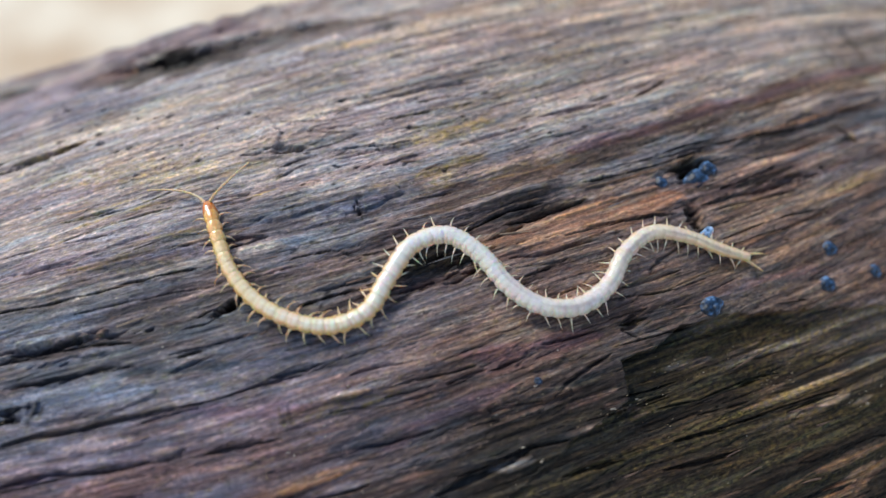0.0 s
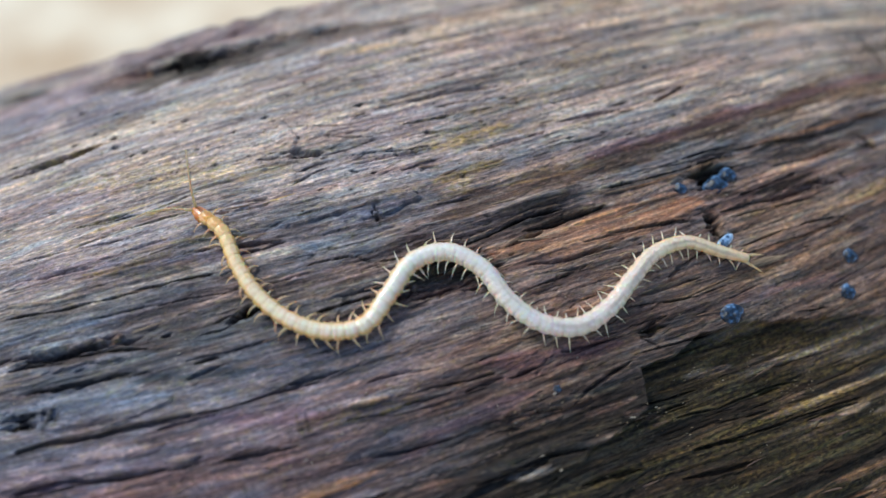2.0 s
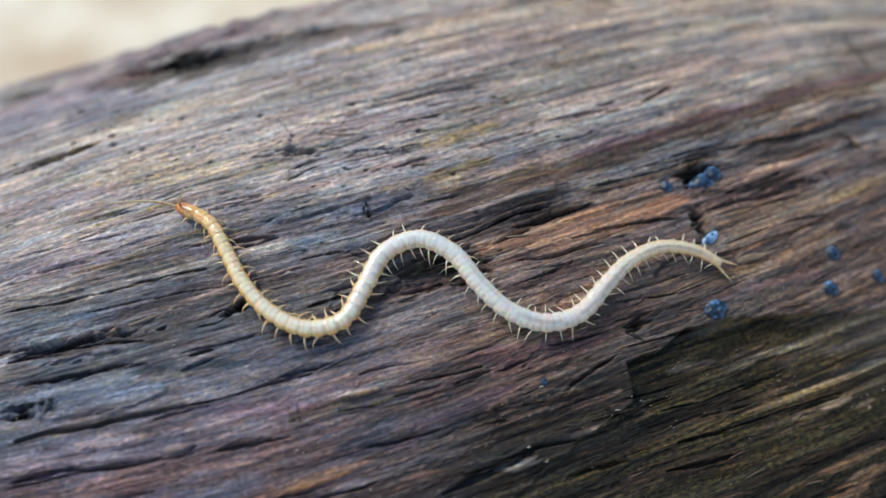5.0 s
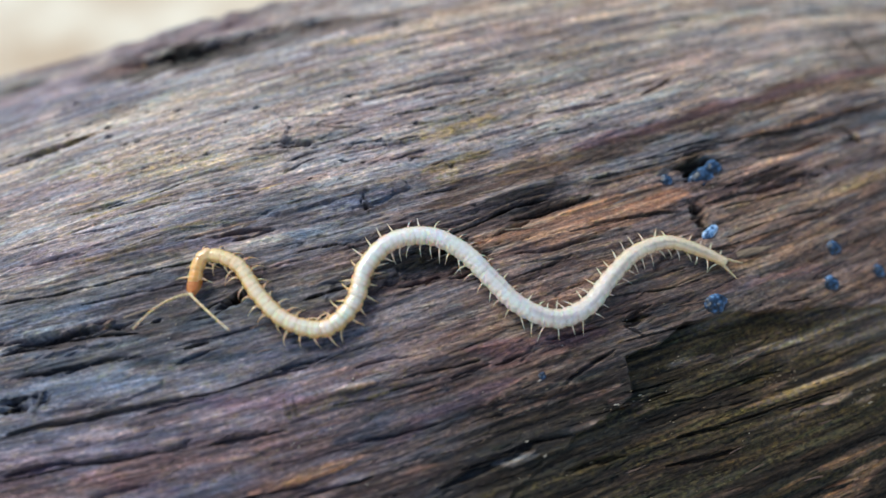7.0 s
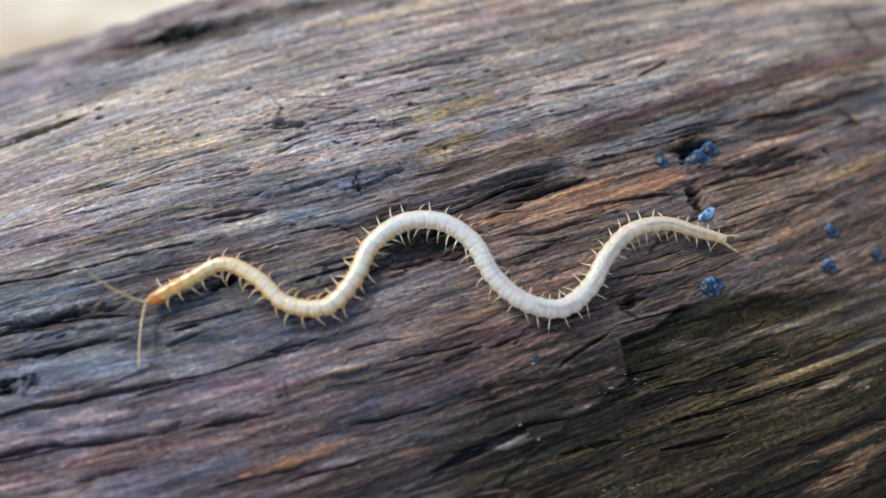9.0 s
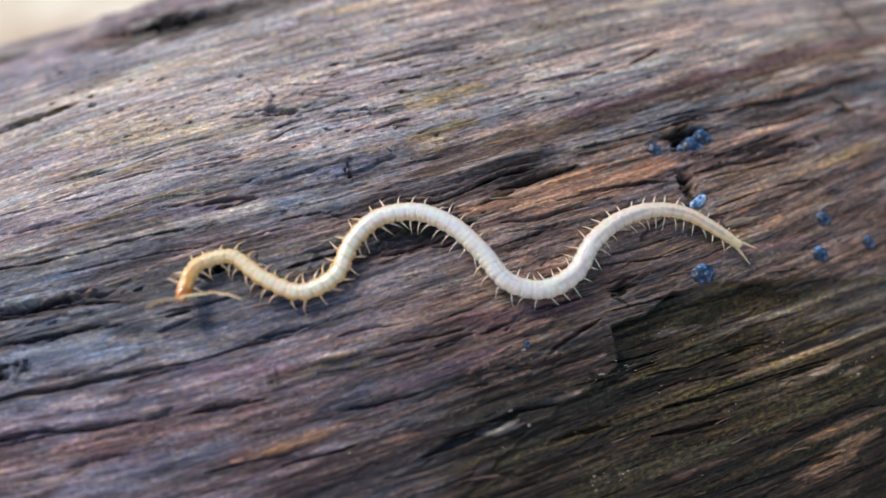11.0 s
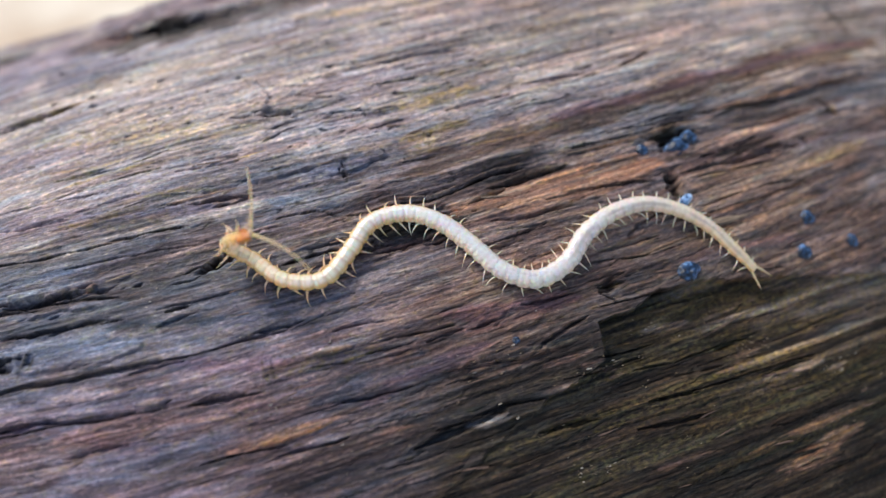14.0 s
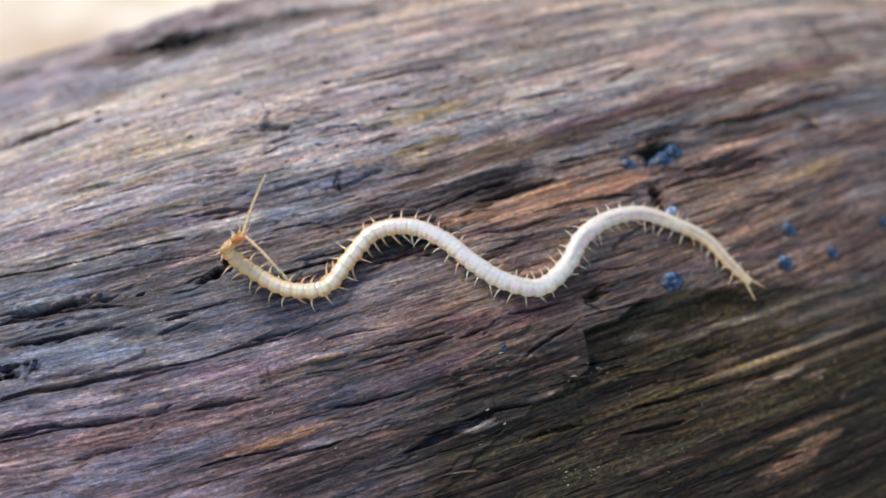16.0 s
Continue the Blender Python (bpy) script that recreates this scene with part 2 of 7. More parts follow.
# ---- the ground beyond the log ----
def build_ground():
    m, nodes, links, b = material("pale_ground", 0.9)
    co = nodes.new("ShaderNodeTexCoord").outputs["Object"]
    big = noise_tex(nodes, links, co, 30.0, 3)
    small = noise_tex(nodes, links, co, 160.0, 4)
    c = ramp(nodes, links, big, [(0.36, (0.62, 0.46, 0.31)), (0.62, (0.95, 0.85, 0.68))])
    c = mixed(nodes, links, 0.5, c, ramp(nodes, links, small, [(0.3, (0.8, 0.76, 0.7)), (0.7, (1.0, 1.0, 1.0))]), "MULTIPLY")
    links.new(c, b.inputs["Base Color"])
    bm = bmesh.new()
    bmesh.ops.create_grid(bm, x_segments=90, y_segments=90, size=0.6)
    for v in bm.verts:
        r = v.co.to_2d().length
        if max(abs(v.co.x), abs(v.co.y)) > 0.599:
            v.co.x, v.co.y = v.co.x * 400, v.co.y * 400
        else:
            v.co.z = 0.004 * noise.noise(v.co * 25) + 0.002 * noise.noise(v.co * 90)
    ob = part("ground", bm, m)
    ob.location.z = -2 * LOG_R * MM + 0.001
    tagged(ob, "pale cream sandy ground beyond the log", "ground", kind="structure")


# ---- the log ----
# gouges: u, v, half length, half width, depth (mm), lean of v per u
GOUGES = [
    (9.3, -16.9, 2.6, 0.85, 0.6, 0.0),
    (-0.9, -15.6, 0.9, 0.24, 0.55, 0.15), (-0.1, -15.2, 0.25, 0.5, 0.8, 0.0), (-9.6, -14.4, 3.4, 0.28, 0.55, -0.2), (-8.6, -15.5, 2.8, 0.22, 0.5, -0.15),
    (18.7, -22.6, 0.6, 0.35, 0.6, 0.3), (7.2, -12.4, 0.3, 0.4, 0.35, 0.0), (-12.8, -17.1, 0.8, 0.5, 0.4, 0.0),
    (-11.5, -17.2, 0.2, 0.4, 0.3, 0.0), (-9.3, -2.0, 2.4, 0.2, 0.5, -0.1), (4.4, -7.9, 0.9, 0.22, 0.35, -0.4),
    (25.4, -16.0, 1.0, 0.5, 0.6, 0.1), (24.6, -18.2, 0.45, 0.9, 0.5, -0.6), (-1.0, 7.0, 4.0, 0.8, 0.8, -0.17),
    (30.0, -17.6, 3.0, 0.25, 0.5, 0.05), (2.5, -11.5, 4.5, 0.15, 0.16, 0.0),
]
# swellings: u, v, half length, half width, height
SWELLS = [(6.2, -12.3, 2.2, 0.9, 0.3), (10.5, -14.3, 5.5, 0.5, 0.2), (16.0, -14.3, 3.5, 0.5, 0.35), (-3.5, -13.0, 4.0, 0.5, 0.3), (1.0, -25.0, 2.6, 0.35, 0.2)]


def break_edge(u):
    """The ragged line below which the outer layer has broken off."""
    e = np.interp(u, (-20, 2, 10.6, 15, 17.25, 17.5, 19.2, 21.4, 23.6, 30, 50), (-40.0, -33.0, -28.4, -27.0, -26.4, -24.5, -24.2, -23.7, -23.8, -25.2, -29.0))
    return e + 0.18 * value_noise(u / 0.8, 3.0) + 0.08 * value_noise(u / 0.25, 5.0)


def lay_streaks(us, vs, h, stain_and_shade, rough):
    """Cracks, bleached lanes, heartwood, dark bands, painted shade and algae, each a ragged streak from one point of
    the log to another.
    """
    cut, raised = np.zeros_like(h), np.zeros_like(h)

    def lay(u0, v0, u1, v1, wide, pale=0, red=0, dark=0, algae=0, slate=0, plum=0, tan=0, rise=0, sleek=0):
        lo, hi = min(u0, u1) - 1.5 - wide, max(u0, u1) + 1.5 + wide
        i0, i1 = np.searchsorted(us, (lo, hi))
        j0, j1 = np.searchsorted(vs, (min(v0, v1) - 2.2 * wide - 0.3, max(v0, v1) + 2.2 * wide + 0.3))
        u, v = us[i0:i1, None], vs[None, j0:j1]
        du, dv = u1 - u0, v1 - v0
        ln = math.hypot(du, dv) + 1e-6
        bend = 0.12 * value_noise(u / 2.1, v * 0 + v0, 31) * min(1.0, ln / 4)
        along = ((u - u0) * du + (v - v0 - bend) * dv) / ln
        across = np.abs((v - v0 - bend) * du - (u - u0) * dv) / ln
        past = np.maximum(np.maximum(-along, along - ln), 0)
        tip = 0.45 + 0.55 * np.clip(np.minimum(along, ln - along) / (0.35 * ln), 0, 1)
        d = np.hypot(across, past / 2.5) / (wide * tip)
        d = d + 0.42 * value_noise(u / 1.7, v / 0.22, 32) + 0.22 * value_noise(u / 0.5, v / 0.1, 33)
        k = smooth(1.25, 0.55, d)
        for c, m in enumerate((pale, red, dark, algae, slate, plum, tan)):
            if m:
                stain_and_shade[i0:i1, j0:j1, c] = np.maximum(stain_and_shade[i0:i1, j0:j1, c], m * k)
                if c < 2:
                    stain_and_shade[i0:i1, j0:j1, 2] *= 1 - 0.8 * m * k
        if sleek:
            rough[i0:i1, j0:j1] += (float(sleek < 0) - rough[i0:i1, j0:j1]) * abs(sleek) * k
            h[i0:i1, j0:j1] *= 1 - 0.5 * max(sleek, 0) * k
        if rise < 0:
            ragged = d * 1.5 + 0.5 * value_noise(u / 0.55, v / 0.12, 34) + 0.4 * value_noise(u / 1.6, v * 0, 35)
            cut[i0:i1, j0:j1] = np.minimum(cut[i0:i1, j0:j1], rise * smooth(1.2, 0.3, ragged))
            lip = smooth(1.0, 1.5, d) * smooth(2.2, 1.5, d) * (v > v0 + (u - u0) * dv / (du + 1e-6))
            raised[i0:i1, j0:j1] = np.maximum(raised[i0:i1, j0:j1], -0.2 * rise * lip)
        elif rise > 0:
            raised[i0:i1, j0:j1] = np.maximum(raised[i0:i1, j0:j1], rise * smooth(1.15, 0.75, d))

    lay(-12.3, -14.15, -8.6, -14.45, 0.26, rise=-0.3)
    lay(-12.0, -15.77, -6.7, -16.60, 0.30, rise=-0.3)
    lay(-13.0, -18.50, -4.8, -19.71, 0.20, rise=-0.24)
    lay(-11.8, -20.68, -5.7, -22.04, 0.26, rise=-0.3)
    lay(-13.4, -20.65, -11.5, -20.80, 0.30, rise=-0.36)
    lay(-3.5, -22.36, -1.3, -22.48, 0.23, rise=-0.27)
    lay(0.3, -19.68, 2.6, -19.80, 0.17, rise=-0.32)
    lay(-4.4, -17.84, -2.9, -17.74, 0.17, rise=-0.21)
    lay(6.3, -27.64, 10.2, -27.27, 0.26, rise=-0.4)
    lay(10.2, -27.27, 11.7, -27.00, 0.23, rise=-0.36)
    lay(11.1, -22.79, 11.9, -22.68, 0.17, rise=-0.36)
    lay(8.4, -22.69, 10.3, -22.62, 0.13, rise=-0.32)
    lay(23.8, -27.71, 24.9, -27.69, 0.13, rise=-0.32)
    lay(26.0, -29.76, 29.0, -29.87, 0.13, rise=-0.32)
    lay(19.1, -29.17, 21.7, -29.50, 0.13, rise=-0.28)
    lay(12.7, -28.93, 15.8, -29.20, 0.20, rise=-0.32)
    lay(14.2, -15.79, 18.5, -15.69, 0.17, rise=-0.56)
    lay(15.2, -15.65, 17.5, -15.64, 0.13, rise=-0.4)
    lay(13.0, -16.35, 14.7, -16.08, 0.20, rise=-0.4)
    lay(-10.3, -1.82, -6.2, -2.00, 0.17, rise=-0.36)
    lay(-8.1, -7.66, -5.3, -7.88, 0.13, rise=-0.24)
    lay(-7.2, -9.93, -3.9, -10.20, 0.13, rise=-0.18)
    lay(-1.5, -11.67, 1.7, -12.30, 0.13, rise=-0.28)
    lay(2.0, -7.27, 3.8, -7.73, 0.17, rise=-0.28)
    lay(4.1, -7.77, 5.3, -8.06, 0.17, rise=-0.36)
    lay(26.8, -17.09, 30.5, -16.61, 0.20, rise=-0.32)
    lay(3.5, -24.40, 6.9, -24.71, 0.17, rise=-0.28)
    lay(13.5, -17.68, 18.3, -18.02, 0.13, rise=-0.24)
    lay(3.6, -16.17, 6.2, -16.44, 0.17, rise=-0.24)
    lay(18.9, -20.69, 22.3, -20.79, 0.13, rise=-0.24)
    lay(6.8, -9.33, 10.6, -9.62, 0.13, rise=-0.24)
    lay(13.5, -10.54, 17.2, -10.63, 0.13, rise=-0.24)
    lay(22.9, -14.34, 27.3, -14.42, 0.13, rise=-0.28)
    lay(31.3, -15.81, 36.4, -15.79, 0.17, rise=-0.28)
    lay(11.1, -6.20, 16.0, -6.68, 0.13, rise=-0.2)
    lay(18.4, -10.17, 21.9, -10.26, 0.13, rise=-0.2)
    lay(-1.6, -9.57, 1.6, -10.09, 0.13, rise=-0.24)
    lay(-11.1, -9.62, -7.8, -10.13, 0.13, rise=-0.18)
    lay(-1.2, -19.77, 1.4, -20.00, 0.13, rise=-0.24)
    lay(4.0, -20.85, 6.9, -21.09, 0.13, rise=-0.28)
    lay(5.3, -22.42, 7.6, -22.55, 0.13, rise=-0.28)
    lay(13.8, -22.32, 16.9, -22.46, 0.13, rise=-0.24)
    lay(9.9, -24.70, 12.8, -25.07, 0.13, rise=-0.24)
    lay(16.6, -26.76, 19.3, -26.79, 0.17, rise=-0.28)
    lay(20.8, -28.30, 23.8, -28.61, 0.13, rise=-0.24)
    lay(14.2, -24.55, 16.9, -23.83, 0.17, rise=-0.28)
    lay(18.0, -30.42, 21.9, -30.78, 0.17, rise=-0.24)
    lay(25.0, -26.46, 29.1, -26.65, 0.13, rise=-0.24)
    lay(-0.3, -26.05, 3.0, -26.13, 0.17, rise=-0.28)
    lay(-11.1, -22.80, -7.3, -23.26, 0.20, rise=-0.21)
    lay(-6.3, -19.81, -3.7, -19.93, 0.13, rise=-0.18)
    lay(10.5, -13.76, 14.1, -13.45, 0.73, dark=0.6, red=0.6)
    lay(14.1, -13.45, 18.4, -13.49, 0.79, dark=0.62, red=0.6)
    lay(18.5, -13.40, 25.1, -12.79, 0.86, dark=0.65, red=0.6)
    lay(24.7, -12.70, 29.9, -12.41, 0.79, dark=0.62, red=0.6)
    lay(29.9, -12.41, 38.0, -11.64, 0.79, dark=0.62, red=0.6)
    lay(36.2, -12.27, 42.2, -11.49, 0.86, dark=0.5, red=0.6)
    lay(23.9, -14.39, 28.3, -14.05, 0.23, dark=0.7)
    lay(28.7, -14.74, 33.6, -14.56, 0.26, dark=0.85)
    lay(33.6, -14.56, 40.3, -14.49, 0.17, dark=0.6)
    lay(27.5, -17.18, 31.6, -16.80, 0.23, dark=0.85)
    lay(31.4, -17.20, 38.6, -17.35, 0.20, dark=0.6)
    lay(24.2, -16.82, 27.6, -17.05, 0.17, dark=0.7)
    lay(28.6, -15.05, 36.3, -15.97, 0.33, dark=0.5)
    lay(17.9, -14.83, 24.1, -15.04, 0.30, dark=0.6)
    lay(13.1, -14.53, 17.9, -14.83, 0.33, dark=0.5)
    lay(0.5, -27.14, 6.9, -26.94, 1.98, dark=0.7)
    lay(29.2, -22.02, 36.2, -21.92, 0.33, dark=0.4)
    lay(-6.8, -11.09, -3.4, -12.08, 0.53, dark=0.65)
    lay(1.0, -11.37, 4.9, -11.56, 0.79, dark=0.25)
    lay(4.9, -11.78, 10.0, -12.43, 1.12, dark=0.2)
    lay(2.5, -23.86, 5.0, -23.21, 0.66, dark=0.6)
    lay(5.0, -23.47, 9.9, -23.69, 0.53, dark=0.4)
    lay(23.0, -31.73, 31.9, -31.75, 0.46, dark=0.75)
    lay(14.6, -28.17, 22.7, -28.60, 0.53, dark=0.7)
    lay(12.7, -28.91, 18.8, -29.81, 0.46, dark=0.6)
    lay(17.3, -24.86, 24.2, -24.95, 0.53, dark=0.6)
    # under the body's arch: dark wood, with the body's shadow painted in
    lay(7.5, -16.15, 11.6, -16.89, 0.73, dark=0.75)
    lay(24.1, -17.42, 24.7, -18.99, 0.30, dark=0.8)
    lay(41.2, -8.10, 41.3, -10.17, 0.46, dark=0.6)
    lay(-11.9, -15.32, -4.2, -17.22, 0.73, dark=0.45)
    lay(-4.9, -19.98, 0.2, -20.20, 0.59, dark=0.35)
    lay(4.4, -27.27, 10.0, -27.91, 0.53, dark=0.6)
    lay(-2.9, -25.48, 0.8, -26.12, 0.46, dark=0.5)
    lay(14.3, -15.40, 17.9, -15.47, 0.33, dark=0.6)
    lay(-6.6, -6.23, -0.8, -5.27, 0.79, pale=0.9)
    lay(-3.0, -5.34, 3.9, -5.74, 0.92, pale=0.6)
    lay(0.9, -7.96, 3.6, -8.39, 0.46, pale=0.85)
    lay(-11.4, -6.99, -7.1, -7.80, 0.33, pale=0.5)
    lay(-7.6, -8.65, -5.1, -8.69, 0.20, pale=0.7)
    lay(-11.8, -11.05, -8.6, -11.06, 0.26, pale=0.8)
    lay(-10.2, -19.77, -7.4, -20.45, 0.30, pale=0.75)
    lay(-13.2, -19.57, -11.6, -20.13, 0.43, pale=0.5)
    lay(-10.6, -20.42, -8.5, -20.95, 0.53, pale=0.4)
    lay(-4.1, -19.21, -3.3, -19.28, 0.13, pale=0.85)
    lay(9.3, -27.40, 11.1, -27.55, 0.26, pale=0.85)
    lay(2.2, -21.20, 6.0, -21.94, 0.36, pale=0.45)
    lay(19.8, -25.42, 22.8, -25.81, 0.26, pale=0.5)
    lay(23.8, -25.81, 25.7, -25.70, 0.17, pale=0.5)
    lay(27.7, -30.12, 29.7, -30.09, 0.26, pale=0.6)
    lay(30.1, -30.61, 31.2, -30.60, 0.20, pale=0.7)
    lay(25.9, -30.02, 26.6, -30.09, 0.17, pale=0.7)
    lay(12.5, -8.84, 18.6, -8.97, 1.32, pale=0.6)
    lay(21.1, -11.26, 24.2, -10.80, 0.46, pale=0.75)
    lay(32.7, -6.72, 35.8, -6.64, 0.79, pale=0.9)
    lay(25.7, -9.23, 33.3, -8.60, 0.83, pale=0.55)
    lay(10.9, -12.34, 12.3, -12.04, 0.40, pale=0.85)
    lay(33.5, -18.82, 38.1, -18.30, 0.30, pale=0.8)
    lay(25.6, -20.56, 28.2, -20.77, 0.26, pale=0.4)
    lay(5.9, -5.64, 11.3, -5.35, 0.99, pale=0.5)
    lay(19.7, -7.07, 26.9, -6.90, 0.99, pale=0.55)
    lay(3.3, -2.99, 8.6, -3.24, 0.83, pale=0.4)
    lay(34.0, -14.77, 40.4, -14.38, 0.26, pale=0.45)
    lay(-7.0, -0.01, -1.0, -0.71, 0.66, pale=0.4)
    lay(6.8, -10.46, 10.6, -10.58, 0.33, pale=0.5)
    lay(13.5, -11.48, 17.9, -11.40, 0.30, pale=0.45)
    lay(-1.4, -8.52, 1.3, -8.84, 0.23, pale=0.5)
    lay(19.4, -19.54, 22.1, -19.60, 0.20, pale=0.3)
    lay(18.1, -14.36, 27.0, -14.34, 0.26, pale=0.6)
    lay(27.5, -14.07, 41.0, -13.38, 0.30, pale=0.6)
    lay(27.3, -16.06, 39.7, -15.52, 0.26, pale=0.55)
    lay(17.4, -16.06, 23.5, -16.25, 0.20, pale=0.5)
    lay(14.9, -12.24, 20.6, -12.30, 0.46, pale=0.6)
    lay(25.9, -11.18, 35.1, -10.54, 0.66, pale=0.7)
    lay(32.7, -6.72, 37.6, -6.59, 1.32, pale=0.95)
    lay(13.2, -7.80, 21.0, -7.42, 1.98, pale=0.8)
    lay(20.7, -8.23, 28.5, -7.72, 1.65, pale=0.7)
    lay(12.1, -16.30, 23.7, -16.71, 0.66, red=1)
    lay(15.9, -19.87, 24.3, -20.17, 0.43, red=0.55)
    lay(-2.6, -25.18, 2.5, -25.16, 0.26, red=0.95)
    lay(27.9, -34.62, 30.8, -34.41, 0.36, red=0.9)
    lay(25.4, -35.00, 28.4, -35.29, 0.30, red=0.9)
    lay(18.2, -32.54, 19.2, -32.58, 0.26, red=0.7)
    lay(26.5, -33.26, 31.1, -33.55, 0.30, red=0.5)
    lay(13.9, -25.62, 16.4, -25.64, 0.26, red=0.7)
    lay(16.1, -26.37, 18.1, -27.20, 0.40, red=0.6)
    lay(13.4, -26.95, 15.3, -27.07, 0.17, red=0.5)
    lay(3.3, -21.21, 4.7, -21.37, 0.17, red=0.6)
    lay(4.4, -26.41, 6.1, -26.53, 0.17, red=0.8)
    lay(9.9, -24.70, 14.1, -24.95, 0.73, red=0.5)
    lay(-8.6, -21.78, -5.7, -22.18, 0.13, red=0.5)
    lay(11.9, -22.36, 17.7, -22.21, 0.79, red=0.5)
    lay(6.6, -19.89, 12.0, -20.28, 0.59, red=0.4)
    lay(23.5, -16.25, 28.0, -16.21, 0.23, red=0.3)
    lay(25.6, -21.47, 33.3, -21.80, 0.33, red=0.4)
    lay(2.9, -18.70, 7.0, -18.78, 0.40, red=0.3)
    lay(-8.0, -4.44, 2.1, -7.98, 1.12, algae=0.6)
    lay(1.6, -22.18, 3.6, -22.05, 0.46, algae=0.7)
    lay(11.2, -12.43, 12.3, -12.04, 0.59, algae=0.8)
    lay(33.5, -18.82, 38.1, -18.30, 0.36, algae=0.9)
    lay(24.9, -27.69, 26.8, -27.75, 0.23, algae=0.8)
    lay(28.3, -26.81, 31.1, -26.86, 0.26, algae=0.7)
    lay(15.7, -29.57, 20.5, -29.94, 0.17, algae=0.7)
    lay(10.6, -9.45, 14.9, -9.57, 0.79, algae=0.6)
    lay(-7.3, -10.87, -4.0, -10.96, 0.33, algae=0.6)
    lay(0.3, -21.71, 0.5, -22.06, 0.26, algae=0.7)
    lay(23.2, -27.49, 26.3, -28.89, 0.40, algae=0.4)
    lay(13.5, -31.29, 16.6, -31.44, 0.59, algae=0.5)
    lay(4.2, -22.08, 5.6, -22.23, 0.17, algae=0.8)
    lay(14.4, -8.18, 19.2, -8.29, 0.66, algae=0.4)
    lay(10.2, -24.58, 13.7, -24.83, 0.53, rise=0.22)
    lay(16.3, -26.41, 18.1, -27.18, 0.36, rise=0.15)
    lay(3.7, -5.41, 3.9, -7.10, 0.46, rise=0.15)
    lay(-6.3, -21.43, -5.2, -21.63, 0.20, rise=0.16)
    lay(4.9, -11.62, 8.8, -12.26, 0.53, rise=0.25)
    lay(-11.1, -13.73, -8.0, -14.45, 0.33, rise=0.2)
    lay(-11.2, -17.76, -5.9, -18.44, 0.53, rise=0.15)
    lay(1.1, -25.09, 2.4, -25.10, 0.23, rise=0.12)
    lay(2.2, -11.54, 4.9, -11.78, 0.33, rise=0.2)
    lay(5.4, -14.17, 8.4, -14.46, 0.33, rise=0.1)
    lay(13.1, -23.32, 14.4, -23.11, 0.40, rise=0.15)
    lay(4.9, -11.62, 9.7, -12.34, 1.06, sleek=0.95)
    lay(-6.8, -11.09, -3.4, -12.08, 0.59, sleek=0.9)
    lay(-11.9, -15.32, -4.2, -17.22, 0.99, sleek=0.8)
    lay(-4.6, -18.89, 0.9, -19.42, 0.79, sleek=0.7)
    lay(2.5, -23.86, 5.3, -23.24, 0.66, sleek=0.9)
    lay(10.5, -13.76, 14.1, -13.45, 0.53, sleek=0.7)
    lay(14.1, -13.45, 18.5, -13.40, 0.59, sleek=0.7)
    lay(18.5, -13.40, 27.7, -12.96, 0.59, sleek=0.7)
    lay(12.1, -16.39, 23.6, -16.80, 0.49, sleek=0.6)
    lay(1.0, -11.37, 4.9, -11.56, 0.86, sleek=0.9)
    lay(-12.8, -17.16, -5.9, -18.44, 0.86, sleek=0.7)
    lay(-11.2, -20.73, -7.4, -21.17, 0.79, sleek=0.7)
    lay(5.5, -23.64, 10.2, -23.78, 0.59, sleek=0.7)
    lay(0.9, -7.96, 3.6, -8.39, 0.46, sleek=0.8)
    lay(17.0, -24.78, 24.2, -24.95, 0.59, sleek=0.5)
    lay(-8.1, -5.08, 2.5, -6.46, 1.65, sleek=-0.8)
    lay(1.4, -21.78, 6.1, -21.65, 0.99, sleek=-0.9)
    lay(9.9, -24.70, 14.1, -24.95, 0.79, sleek=-0.9)
    lay(16.1, -26.58, 18.5, -27.02, 0.46, sleek=-0.9)
    lay(11.0, -12.18, 14.9, -10.37, 1.32, sleek=-0.7)
    lay(23.2, -27.49, 30.7, -27.75, 0.99, sleek=-0.6)
    lay(-2.6, -13.72, 0.7, -13.89, 0.53, sleek=-0.5)
    lay(12.2, -21.55, 17.8, -21.93, 0.79, sleek=-0.5)
    lay(13.6, -31.03, 16.9, -31.54, 0.79, sleek=-0.9)
    lay(9.0, -27.45, 11.1, -27.52, 0.33, sleek=-0.9)
    lay(-0.4, -22.33, 1.8, -22.48, 0.66, sleek=-0.8)
    # dark in the two cracks here is painted shade
    lay(14.3, -15.89, 18.5, -15.69, 0.30, dark=0.8)
    lay(13.0, -16.35, 14.7, -16.08, 0.26, dark=0.6)
    # hollow under the far lip: brown wood, with its shade painted in dark
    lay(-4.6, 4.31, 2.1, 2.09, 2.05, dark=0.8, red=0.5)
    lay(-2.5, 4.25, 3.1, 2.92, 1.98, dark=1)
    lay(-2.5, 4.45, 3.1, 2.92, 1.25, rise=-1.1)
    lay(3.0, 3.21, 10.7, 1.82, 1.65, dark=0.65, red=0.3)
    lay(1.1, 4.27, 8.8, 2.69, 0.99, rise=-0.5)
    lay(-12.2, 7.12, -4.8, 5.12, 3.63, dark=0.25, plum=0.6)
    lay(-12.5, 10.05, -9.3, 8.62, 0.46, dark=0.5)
    lay(-9.4, -6.12, 4.5, -6.19, 2.48, pale=0.8)
    lay(3.7, -6.94, 12.9, -6.82, 1.65, pale=0.75)
    lay(24.1, -15.04, 28.7, -14.68, 0.17, red=0.7)
    lay(28.8, -14.47, 35.2, -14.03, 0.17, red=0.8)
    lay(35.2, -14.03, 40.6, -14.02, 0.17, red=0.7)
